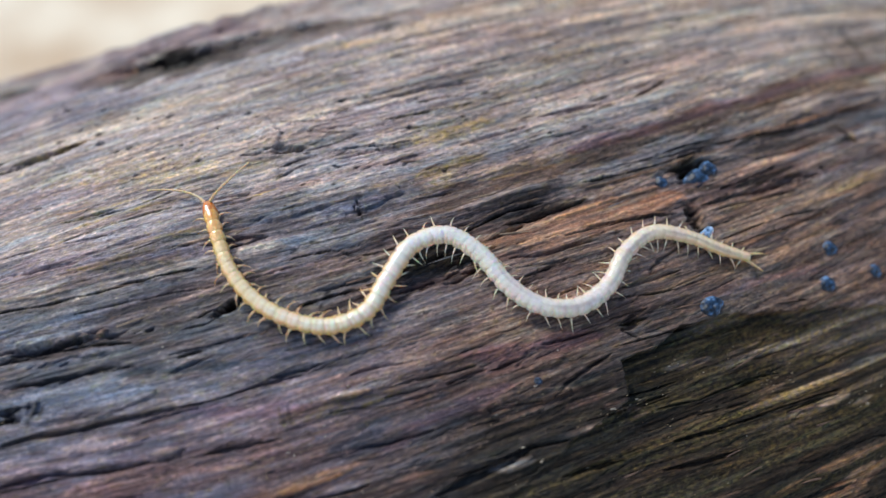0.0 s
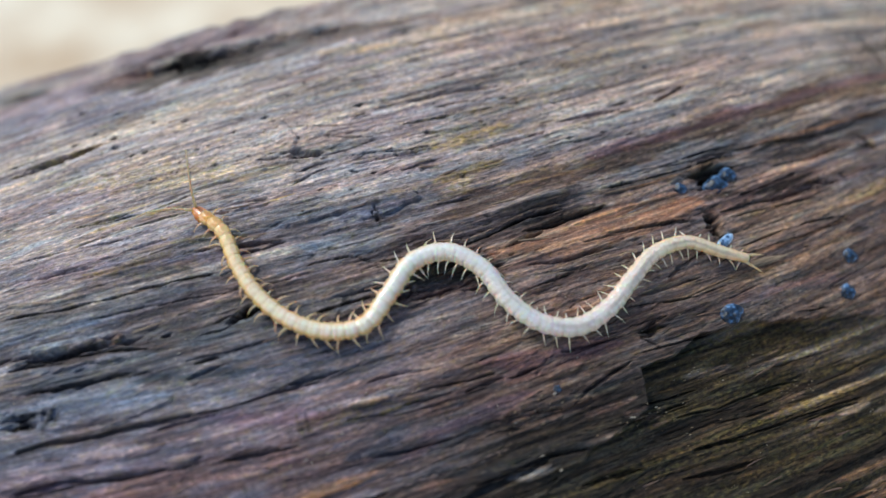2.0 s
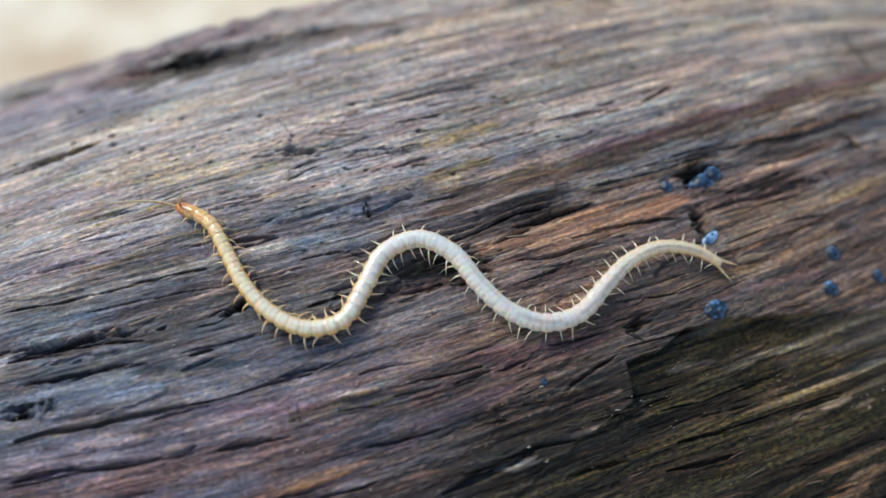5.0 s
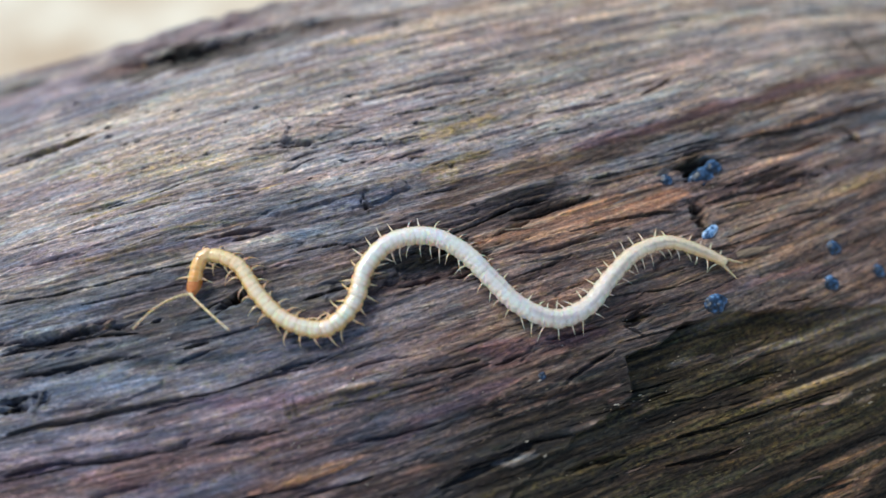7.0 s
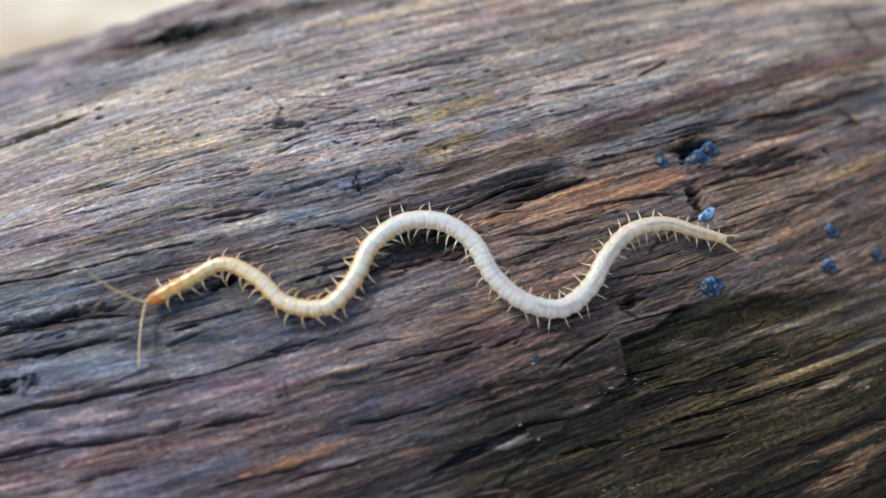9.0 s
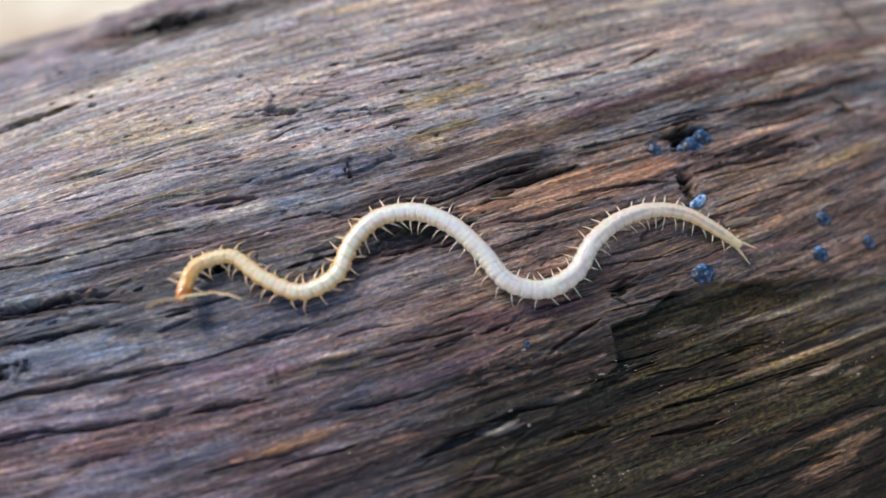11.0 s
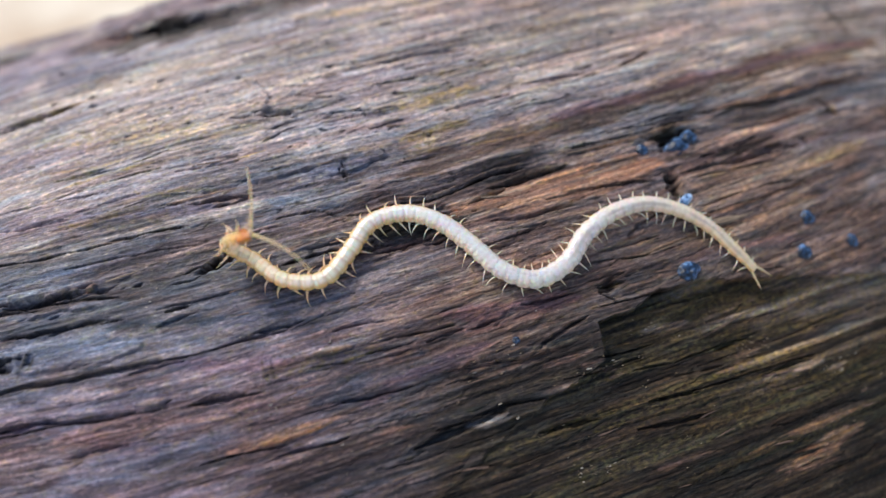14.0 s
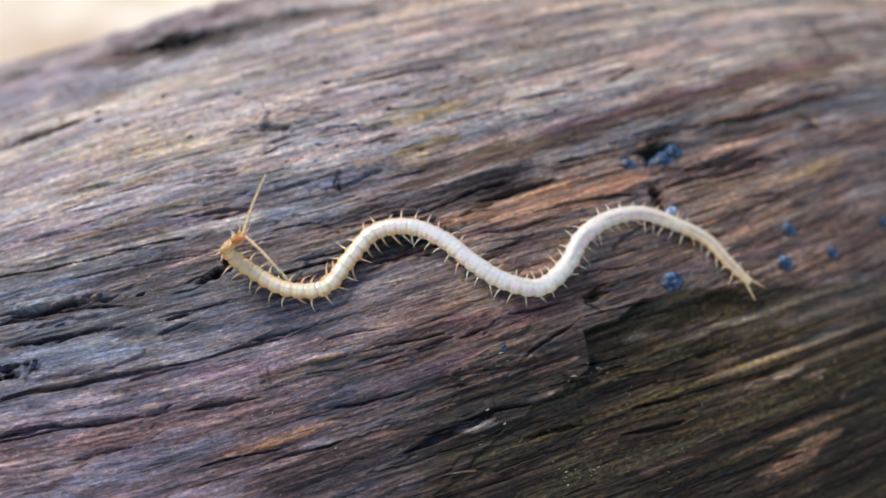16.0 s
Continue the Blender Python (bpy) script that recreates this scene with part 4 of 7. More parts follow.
    lay(9.9, -27.11, 10.88, -27.08, 0.09, dark=0.9, rise=-0.35)
    lay(10.42, -27.54, 11.14, -27.39, 0.11, pale=0.7, tan=0.5, rise=0.2)
    lay(10.37, -24.78, 11.47, -24.68, 0.10, red=0.7, plum=0.4, rise=0.1)
    lay(26.08, -29.83, 27.72, -30.08, 0.11, pale=0.45, plum=0.5, rise=0.1)
    lay(27.72, -30.08, 29.01, -30.32, 0.11, pale=0.45, plum=0.5, rise=0.1)
    lay(25.44, -29.06, 28.95, -29.01, 0.08, tan=0.8, algae=0.5)
    lay(28.95, -29.01, 32.56, -29.09, 0.08, tan=0.8, algae=0.5)
    lay(27.95, -27.58, 31.13, -27.67, 0.10, tan=0.8, algae=0.5)
    lay(31.13, -27.67, 33.14, -27.74, 0.10, tan=0.8, algae=0.5)
    lay(23.96, -27.21, 26.52, -27.32, 0.08, tan=0.7, algae=0.5, pale=0.2)
    lay(26.52, -27.32, 29.25, -27.3, 0.08, tan=0.7, algae=0.5, pale=0.2)
    lay(20.11, -28.95, 22.56, -28.95, 0.06, tan=0.6, algae=0.6)
    lay(22.56, -28.95, 25.55, -28.78, 0.06, tan=0.6, algae=0.6)
    lay(15.42, -29.11, 18.05, -29.06, 0.07, tan=0.7, algae=0.6, pale=0.2)
    lay(18.05, -29.06, 20.42, -29.05, 0.07, tan=0.7, algae=0.6, pale=0.2)
    lay(14.53, -30.71, 16.54, -30.49, 0.10, tan=0.5, algae=0.5)
    lay(16.54, -30.49, 18.31, -30.17, 0.10, tan=0.5, algae=0.5)
    lay(20.87, -25.59, 22.37, -25.59, 0.12, red=0.4, pale=0.25)
    lay(15.31, -27.61, 17.49, -26.95, 0.10, red=0.3, pale=0.2)
    lay(17.49, -26.95, 18.34, -26.91, 0.10, red=0.3, pale=0.2)
    lay(26.04, -34.25, 27.99, -34.3, 0.11, tan=1, red=0.8)
    lay(27.99, -34.3, 30.42, -34.19, 0.11, tan=1, red=0.8)
    lay(24.82, -34.44, 27.44, -34.68, 0.09, tan=1, red=0.7)
    lay(23.39, -33.34, 25.69, -33.2, 0.08, tan=0.9, red=0.7)
    lay(25.69, -33.2, 30.78, -33.34, 0.08, tan=0.9, red=0.7)
    lay(26.48, -35.09, 29.95, -35.31, 0.16, dark=0.9)
    lay(23.59, -31.89, 27.16, -32.44, 0.12, dark=0.9)
    lay(27.16, -32.44, 31.2, -32.33, 0.13, dark=0.9)
    lay(18.69, -27.31, 21.3, -27.65, 0.08, dark=0.85, rise=-0.3)
    lay(21.3, -27.65, 24.23, -27.44, 0.08, dark=0.85, rise=-0.3)
    lay(24.23, -27.44, 26.37, -27.69, 0.08, dark=0.85, rise=-0.3)
    lay(19.0, -29.21, 22.03, -29.4, 0.08, dark=0.8, rise=-0.3)
    lay(22.03, -29.4, 25.66, -29.44, 0.08, dark=0.8, rise=-0.3)
    lay(25.66, -29.44, 29.46, -29.71, 0.08, dark=0.8, rise=-0.3)
    lay(16.51, -26.06, 18.41, -26.27, 0.06, dark=0.8, rise=-0.3)
    lay(18.41, -26.27, 20.42, -26.32, 0.06, dark=0.8, rise=-0.3)
    lay(14.68, -26.68, 16.56, -26.82, 0.06, dark=0.7, rise=-0.25)
    lay(16.56, -26.82, 19.5, -26.95, 0.06, dark=0.7, rise=-0.25)
    lay(18.26, -16.28, 20.96, -16.41, 0.78, red=0.85, pale=0.25, sleek=0.7)
    lay(20.96, -16.41, 23.37, -16.56, 0.79, red=0.85, pale=0.25, sleek=0.7)
    lay(12.88, -16.64, 15.55, -16.41, 0.65, red=0.85, pale=0.15, sleek=0.7)
    lay(15.55, -16.41, 18.21, -16.41, 0.67, red=0.85, pale=0.15, sleek=0.7)
    lay(17.95, -17.07, 20.24, -17.27, 0.07, dark=0.7, rise=-0.25)
    lay(20.24, -17.27, 23.24, -17.66, 0.07, dark=0.7, rise=-0.25)
    lay(24.0, -17.75, 24.31, -18.94, 0.19, dark=0.9, slate=0.6, rise=-0.5)
    lay(18.01, -21.16, 21.22, -21.63, 0.06, dark=0.6, rise=-0.2)
    lay(21.22, -21.63, 24.39, -21.27, 0.06, dark=0.6, rise=-0.2)
    lay(18.48, -22.53, 19.38, -22.63, 0.19, dark=0.85, algae=1, rise=-0.35)
    lay(18.08, -22.88, 18.88, -23.66, 0.06, dark=0.8, rise=-0.3)
    lay(17.39, -23.66, 20.04, -23.75, 0.06, dark=0.8, rise=-0.25)
    lay(20.04, -23.75, 22.67, -23.7, 0.06, dark=0.8, rise=-0.25)
    lay(23.89, -20.32, 26.88, -20.24, 0.07, dark=0.6, rise=-0.2)
    lay(26.88, -20.24, 30.39, -20.22, 0.07, dark=0.6, rise=-0.2)
    lay(25.59, -18.13, 28.23, -18.16, 0.07, dark=0.6, rise=-0.2)
    lay(28.23, -18.16, 31.35, -18.24, 0.07, dark=0.6, rise=-0.2)
    lay(27.74, -24.2, 29.0, -24.34, 0.08, dark=0.8, rise=-0.3)
    lay(33.02, -20.74, 33.95, -20.74, 0.18, dark=0.8, slate=0.4)
    lay(25.33, -20.36, 28.75, -20.35, 0.13, tan=0.8, red=0.4)
    lay(28.75, -20.35, 32.54, -20.0, 0.14, tan=0.8, red=0.4)
    lay(33.49, -18.95, 37.49, -18.68, 0.13, tan=0.8, pale=0.3, algae=0.4)
    lay(23.35, -22.45, 26.98, -22.59, 0.32, red=0.4, plum=0.6)
    lay(26.98, -22.59, 31.14, -22.97, 0.33, red=0.4, plum=0.6)
    lay(10.47, -11.72, 12.1, -11.68, 0.36, tan=0.7, algae=0.9)
    lay(12.1, -11.68, 14.12, -11.55, 0.37, tan=0.7, algae=0.9)
    lay(11.18, -9.69, 13.88, -9.55, 0.32, tan=0.7, algae=0.9)
    lay(13.88, -9.55, 15.53, -9.64, 0.32, tan=0.7, algae=0.9)
    lay(7.68, -0.12, 12.3, -1.35, 0.48, tan=0.5, algae=0.4)
    lay(-6.41, -3.93, -2.09, -5.16, 0.92, tan=0.2, pale=0.6)
    lay(-2.09, -5.16, 1.94, -5.85, 0.90, tan=0.2, pale=0.6)
    lay(-3.09, -0.76, 2.47, -1.83, 0.53, pale=0.6, tan=0.3)
    lay(18.97, -2.98, 22.03, -4.5, 0.76, tan=0.35, pale=0.5)
    # the far hollow's shade, painted in once more
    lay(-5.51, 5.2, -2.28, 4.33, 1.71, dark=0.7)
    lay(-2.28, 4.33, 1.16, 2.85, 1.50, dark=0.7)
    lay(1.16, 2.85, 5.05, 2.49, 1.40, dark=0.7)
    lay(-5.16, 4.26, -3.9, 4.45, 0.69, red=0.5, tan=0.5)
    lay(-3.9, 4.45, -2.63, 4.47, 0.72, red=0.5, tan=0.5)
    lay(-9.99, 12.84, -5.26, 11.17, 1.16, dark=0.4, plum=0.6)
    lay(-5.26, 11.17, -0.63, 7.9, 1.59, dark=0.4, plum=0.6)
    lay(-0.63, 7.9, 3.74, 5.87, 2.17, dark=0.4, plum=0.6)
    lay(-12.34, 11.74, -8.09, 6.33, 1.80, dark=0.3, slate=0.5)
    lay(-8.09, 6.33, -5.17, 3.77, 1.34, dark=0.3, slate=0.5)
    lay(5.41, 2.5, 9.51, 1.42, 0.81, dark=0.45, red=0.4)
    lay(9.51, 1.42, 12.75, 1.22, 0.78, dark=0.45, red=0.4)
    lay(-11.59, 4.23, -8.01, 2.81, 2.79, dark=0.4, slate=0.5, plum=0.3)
    lay(-8.01, 2.81, -4.6, 1.24, 2.44, dark=0.4, slate=0.5, plum=0.3)
    lay(-11.62, -4.8, -8.81, -5.4, 1.10, dark=0.12, plum=0.3)
    lay(-8.81, -5.4, -6.32, -5.78, 1.08, dark=0.12, plum=0.3)
    # more of the near side's shade painted in
    lay(1.99, -26.41, 4.86, -26.34, 0.84, dark=0.6)
    lay(4.86, -26.34, 7.79, -26.28, 0.85, dark=0.6)
    lay(6.16, -27.74, 9.7, -27.73, 0.85, dark=0.55)
    lay(9.7, -27.73, 12.24, -27.39, 0.86, dark=0.55)
    lay(11.46, -29.71, 14.61, -29.58, 0.86, dark=0.55)
    lay(14.61, -29.58, 17.9, -29.46, 0.88, dark=0.55)
    lay(5.65, -21.86, 8.43, -22.43, 0.59, dark=0.3)
    lay(8.43, -22.43, 11.55, -22.19, 0.59, dark=0.3)
    lay(-12.02, -9.22, -9.06, -9.81, 0.73, pale=0.25, plum=0.4)
    lay(-9.06, -9.81, -6.43, -10.39, 0.72, pale=0.25, plum=0.4)
    lay(25.94, -19.0, 30.2, -18.95, 0.86, pale=0.25, tan=0.5)
    lay(30.2, -18.95, 37.09, -18.75, 0.91, pale=0.25, tan=0.5)
    lay(24.49, -21.46, 28.26, -21.42, 0.66, pale=0.25, tan=0.3, red=0.3)
    lay(28.26, -21.42, 32.38, -21.2, 0.69, pale=0.25, tan=0.3, red=0.3)
    lay(6.66, -12.38, 6.86, -13.13, 0.10, dark=0.75, rise=-0.3)
    lay(5.16, -12.12, 6.8, -12.32, 0.59, slate=1, sleek=1, pale=0.22)
    lay(6.8, -12.32, 8.32, -12.46, 0.60, slate=1, sleek=1, pale=0.22)
    lay(3.53, -11.9, 5.58, -12.26, 0.45, slate=0.9, sleek=0.8, pale=0.12)
    lay(8.32, -12.46, 10.03, -12.55, 0.46, slate=0.6, sleek=0.6)
    lay(5.61, -12.16, 8.01, -12.47, 0.45, rise=0.22)
    lay(-6.43, -16.32, -3.71, -16.99, 0.62, dark=0.35, slate=0.4)
    lay(-3.71, -16.99, -0.91, -17.34, 0.61, dark=0.35, slate=0.4)
    lay(-5.36, -1.76, -5.21, -1.76, 0.21, dark=0.7, rise=-0.25)
    lay(-5.42, -2.63, -5.27, -2.63, 0.19, dark=0.7, rise=-0.25)
    lay(-4.83, 0.43, -4.68, 0.43, 0.20, dark=0.7, rise=-0.25)
    lay(-7.63, -1.1, -7.48, -1.1, 0.17, dark=0.7, rise=-0.25)
    lay(-9.26, -3.23, -9.11, -3.23, 0.15, dark=0.7, rise=-0.25)
    lay(-10.96, -1.04, -10.81, -1.04, 0.17, dark=0.7, rise=-0.25)
    lay(-1.31, -2.41, -1.16, -2.41, 0.24, dark=0.7, rise=-0.25)
    lay(-3.02, -1.56, -2.87, -1.56, 0.13, dark=0.7, rise=-0.25)
    lay(-2.09, -2.09, -1.94, -2.09, 0.12, dark=0.7, rise=-0.25)
    lay(-10.44, 1.79, -10.29, 1.79, 0.16, dark=0.7, rise=-0.25)
    lay(-3.83, -3.94, -3.68, -3.94, 0.11, dark=0.7, rise=-0.25)
    lay(-1.12, -5.07, -0.97, -5.07, 0.10, dark=0.7, rise=-0.25)
    lay(-3.84, -6.1, -3.69, -6.1, 0.10, dark=0.7, rise=-0.25)
    lay(1.04, -4.77, 1.19, -4.77, 0.11, dark=0.7, rise=-0.25)
    lay(5.84, -7.0, 5.99, -7.0, 0.13, dark=0.7, rise=-0.25)
    lay(7.24, -6.67, 7.39, -6.67, 0.10, dark=0.7, rise=-0.25)
    lay(8.04, -5.62, 8.19, -5.62, 0.18, dark=0.7, rise=-0.25)
    lay(11.04, -8.65, 11.19, -8.65, 0.12, dark=0.7, rise=-0.25)
    lay(14.15, -8.82, 14.30, -8.82, 0.12, dark=0.7, rise=-0.25)
    lay(16.62, -8.21, 16.77, -8.21, 0.10, dark=0.7, rise=-0.25)
    lay(15.97, -7.66, 16.12, -7.66, 0.10, dark=0.7, rise=-0.25)
    lay(25.01, -7.72, 25.16, -7.72, 0.14, dark=0.7, rise=-0.25)
    lay(20.24, -14.66, 20.39, -14.66, 0.10, dark=0.7, rise=-0.25)
    lay(32.41, -12.4, 32.56, -12.4, 0.12, dark=0.7, rise=-0.25)
    lay(30.77, -13.51, 30.92, -13.51, 0.10, dark=0.7, rise=-0.25)
    lay(37.89, -12.67, 38.04, -12.67, 0.13, dark=0.7, rise=-0.25)
    lay(-2.17, -5.57, -2.02, -5.57, 0.10, dark=0.7, rise=-0.25)
    lay(-0.45, -6.56, -0.30, -6.56, 0.10, dark=0.7, rise=-0.25)
    lay(1.42, -6.72, 1.57, -6.72, 0.10, dark=0.7, rise=-0.25)
    lay(2.91, -4.43, 3.06, -4.43, 0.18, dark=0.7, rise=-0.25)
    lay(-6.98, 1.95, -6.83, 1.95, 0.17, dark=0.7, rise=-0.25)
    lay(-6.44, -0.76, -6.29, -0.76, 0.13, dark=0.7, rise=-0.25)
    lay(-4.62, -3.82, -4.47, -3.82, 0.10, dark=0.7, rise=-0.25)
    lay(4.33, -6.62, 4.48, -6.62, 0.10, dark=0.7, rise=-0.25)
    lay(4.45, -10.25, 4.60, -10.25, 0.10, dark=0.7, rise=-0.25)
    lay(6.01, -10.8, 6.16, -10.8, 0.10, dark=0.7, rise=-0.25)
    lay(9.01, -9.37, 9.16, -9.37, 0.10, dark=0.7, rise=-0.25)
    lay(7.46, -10.19, 7.61, -10.19, 0.10, dark=0.7, rise=-0.25)
    lay(18.62, -8.87, 18.77, -8.87, 0.10, dark=0.7, rise=-0.25)
    lay(18.47, -11.26, 18.62, -11.26, 0.10, dark=0.7, rise=-0.25)
    lay(16.54, -10.53, 16.69, -10.53, 0.10, dark=0.7, rise=-0.25)
    lay(6.89, -12.21, 6.96, -12.53, 0.15, dark=0.7, rise=-0.3)
    lay(6.92, -12.66, 6.93, -13.1, 0.13, dark=0.8, rise=-0.3)
    lay(5.31, -12.21, 6.52, -12.23, 0.56, slate=1, pale=0.3, sleek=1, rise=0.15)
    lay(7.31, -12.34, 8.58, -12.52, 0.41, slate=0.9, pale=0.12, sleek=0.9)
    lay(3.01, -11.27, 4.37, -11.33, 0.06, dark=0.7, algae=0.5, rise=-0.2)
    lay(9.94, -12.98, 11.79, -13.17, 0.06, dark=0.7, rise=-0.2)
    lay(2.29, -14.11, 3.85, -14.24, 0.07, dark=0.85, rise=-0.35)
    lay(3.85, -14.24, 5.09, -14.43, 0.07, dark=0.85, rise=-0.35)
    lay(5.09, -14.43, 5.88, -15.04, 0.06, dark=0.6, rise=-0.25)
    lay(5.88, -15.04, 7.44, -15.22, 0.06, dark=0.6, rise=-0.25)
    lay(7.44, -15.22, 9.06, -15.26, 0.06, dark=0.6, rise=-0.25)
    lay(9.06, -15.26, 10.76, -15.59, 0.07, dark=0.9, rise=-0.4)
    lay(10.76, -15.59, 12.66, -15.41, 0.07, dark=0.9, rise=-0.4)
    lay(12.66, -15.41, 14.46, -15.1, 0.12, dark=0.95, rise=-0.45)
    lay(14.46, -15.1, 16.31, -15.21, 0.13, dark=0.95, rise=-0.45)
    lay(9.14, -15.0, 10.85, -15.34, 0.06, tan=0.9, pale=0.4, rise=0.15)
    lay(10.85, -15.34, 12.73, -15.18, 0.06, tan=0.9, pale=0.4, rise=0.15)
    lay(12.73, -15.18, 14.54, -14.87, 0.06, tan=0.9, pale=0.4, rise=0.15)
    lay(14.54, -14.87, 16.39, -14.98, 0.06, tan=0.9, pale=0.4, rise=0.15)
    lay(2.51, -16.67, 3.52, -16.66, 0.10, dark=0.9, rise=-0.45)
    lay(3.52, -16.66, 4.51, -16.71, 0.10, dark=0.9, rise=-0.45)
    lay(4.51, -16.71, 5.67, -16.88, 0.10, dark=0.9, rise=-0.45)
    lay(1.26, -14.42, 3.11, -14.63, 0.16, pale=0.35, plum=0.4)
    lay(3.11, -14.63, 4.94, -14.95, 0.16, pale=0.35, plum=0.4)
    lay(2.3, -15.29, 4.78, -15.51, 0.12, pale=0.25, plum=0.3)
    lay(4.78, -15.51, 6.66, -15.69, 0.12, pale=0.25, plum=0.3)
    # dark plum-brown wood and painted body shadow under the arch
    lay(6.1, -17.6, 8.41, -17.38, 0.43, dark=0.5, plum=0.3, sleek=0.4)
    lay(8.41, -17.38, 10.52, -17.87, 0.43, dark=0.5, plum=0.3, sleek=0.4)
    lay(15.1, -16.65, 17.72, -16.58, 0.49, red=1, sleek=1)
    lay(17.74, -16.52, 20.93, -16.55, 0.61, red=1, sleek=1)
    lay(20.93, -16.55, 23.48, -16.59, 0.62, red=1, sleek=1)
    lay(16.85, -16.1, 20.05, -16.04, 0.09, tan=0.5, pale=0.5, red=0.4, rise=0.08)
    lay(20.05, -16.04, 22.97, -16.03, 0.09, tan=0.5, pale=0.5, red=0.4, rise=0.08)
    lay(16.93, -17.29, 20.24, -17.38, 0.10, dark=0.7, slate=0.7, rise=-0.2)
    lay(20.24, -17.38, 23.36, -17.79, 0.11, dark=0.7, slate=0.7, rise=-0.2)
    lay(16.66, -17.56, 18.68, -17.75, 0.10, tan=0.5, pale=0.35)
    lay(18.68, -17.75, 20.82, -17.73, 0.10, tan=0.5, pale=0.35)
    lay(15.4, -20.15, 17.56, -19.84, 0.12, pale=0.35, tan=0.5)
    lay(20.1, -21.52, 23.79, -21.36, 0.22, tan=0.9, red=0.5, pale=0.2)
    lay(23.79, -21.36, 28.45, -21.21, 0.23, tan=0.9, red=0.5, pale=0.2)
    lay(28.45, -21.21, 33.09, -20.97, 0.20, tan=0.9, red=0.5, pale=0.15)
    lay(19.41, -21.47, 21.82, -21.7, 0.06, dark=0.75, rise=-0.25)
    lay(21.82, -21.7, 25.41, -21.53, 0.06, dark=0.75, rise=-0.25)
    lay(25.08, -17.7, 28.48, -17.66, 0.11, dark=0.7, slate=0.5, rise=-0.2)
    lay(25.58, -19.71, 28.73, -19.63, 0.07, dark=0.6, rise=-0.2)
    lay(28.73, -19.63, 32.42, -19.63, 0.07, dark=0.6, rise=-0.2)
    lay(10.28, -22.72, 12.83, -22.83, 0.41, red=0.5, plum=0.5)
    lay(12.83, -22.83, 15.45, -22.94, 0.42, red=0.5, plum=0.5)
    lay(6.98, -22.11, 8.51, -22.26, 0.09, dark=0.7, rise=-0.2)
    lay(8.51, -22.26, 9.93, -22.3, 0.09, dark=0.7, rise=-0.2)
    lay(2.4, -24.11, 4.49, -24.27, 0.21, slate=0.6, dark=0.5)
    lay(4.49, -24.27, 6.74, -24.46, 0.21, slate=0.6, dark=0.5)
    lay(3.75, -23.61, 5.22, -23.32, 0.22, slate=0.6, dark=0.55)
    lay(13.26, -25.04, 15.08, -24.24, 0.13, dark=0.4, rise=-0.12)
    lay(7.48, -27.19, 9.89, -27.01, 0.15, dark=0.8, rise=-0.25)
    lay(9.89, -27.01, 13.22, -27.15, 0.15, dark=0.8, rise=-0.25)
    lay(13.36, -29.23, 15.0, -29.27, 0.14, tan=0.7, algae=0.8)
    lay(15.0, -29.27, 16.75, -29.08, 0.14, tan=0.7, algae=0.8)
    lay(9.98, -24.88, 11.3, -24.77, 0.11, red=0.8, tan=0.4, rise=0.12)
    lay(-7.83, -8.22, -5.07, -8.24, 0.09, tan=0.8, algae=0.8, pale=0.4)
    lay(-5.07, -8.24, -2.37, -8.57, 0.09, tan=0.8, algae=0.8, pale=0.4)
    lay(-8.5, -8.66, -5.46, -8.71, 0.06, dark=0.65, algae=0.5, rise=-0.2)
    lay(-5.46, -8.71, -2.47, -9.05, 0.06, dark=0.65, algae=0.5, rise=-0.2)
    lay(-11.52, -8.38, -8.82, -8.7, 0.06, dark=0.55, rise=-0.18)
    lay(-8.82, -8.7, -5.87, -9.27, 0.06, dark=0.55, rise=-0.18)
    lay(-5.55, -10.72, -2.84, -10.7, 0.06, dark=0.5, rise=-0.15)
    lay(-2.84, -10.7, -0.87, -11.3, 0.06, dark=0.5, rise=-0.15)
    lay(-5.46, -10.27, -3.04, -10.27, 0.16, pale=0.45, plum=0.3)
    lay(-3.04, -10.27, -1.01, -10.65, 0.16, pale=0.45, plum=0.3)
    lay(-8.2, -10.51, -6.77, -10.84, 0.16, algae=1, dark=0.3)
    lay(-1.03, -15.4, -0.39, -15.41, 0.20, dark=0.95, rise=-0.7)
    lay(-2.57, -15.53, -1.75, -15.39, 0.08, dark=0.85, rise=-0.35)
    lay(-1.75, -15.39, -1.06, -15.52, 0.08, dark=0.85, rise=-0.35)
    lay(-8.37, -13.04, -4.96, -13.56, 0.06, dark=0.5, rise=-0.2)
    lay(-4.96, -13.56, -1.59, -14.19, 0.06, dark=0.5, rise=-0.2)
    lay(-7.7, -12.65, -4.29, -13.17, 0.13, pale=0.25, slate=0.3)
    lay(-4.29, -13.17, -0.9, -13.79, 0.13, pale=0.25, slate=0.3)
    lay(-4.3, -16.93, -2.36, -17.17, 0.06, dark=0.5, rise=-0.2)
    lay(-2.36, -17.17, -0.06, -17.22, 0.06, dark=0.5, rise=-0.2)
    h += cut + raised



def grain_line(u, v):
    """The fibre a point lies on: the grain sags slightly along the log."""
    sag = 0.00275 * (np.clip(u, -20, 38) - 10) ** 2 * smooth(-29, -21, v) * (1 - 0.45 * smooth(-13, -4, v))
    return v - sag + 0.35 * value_noise(u / 24, v / 12, 1) + 0.04 * value_noise(u / 6, v / 2, 2)


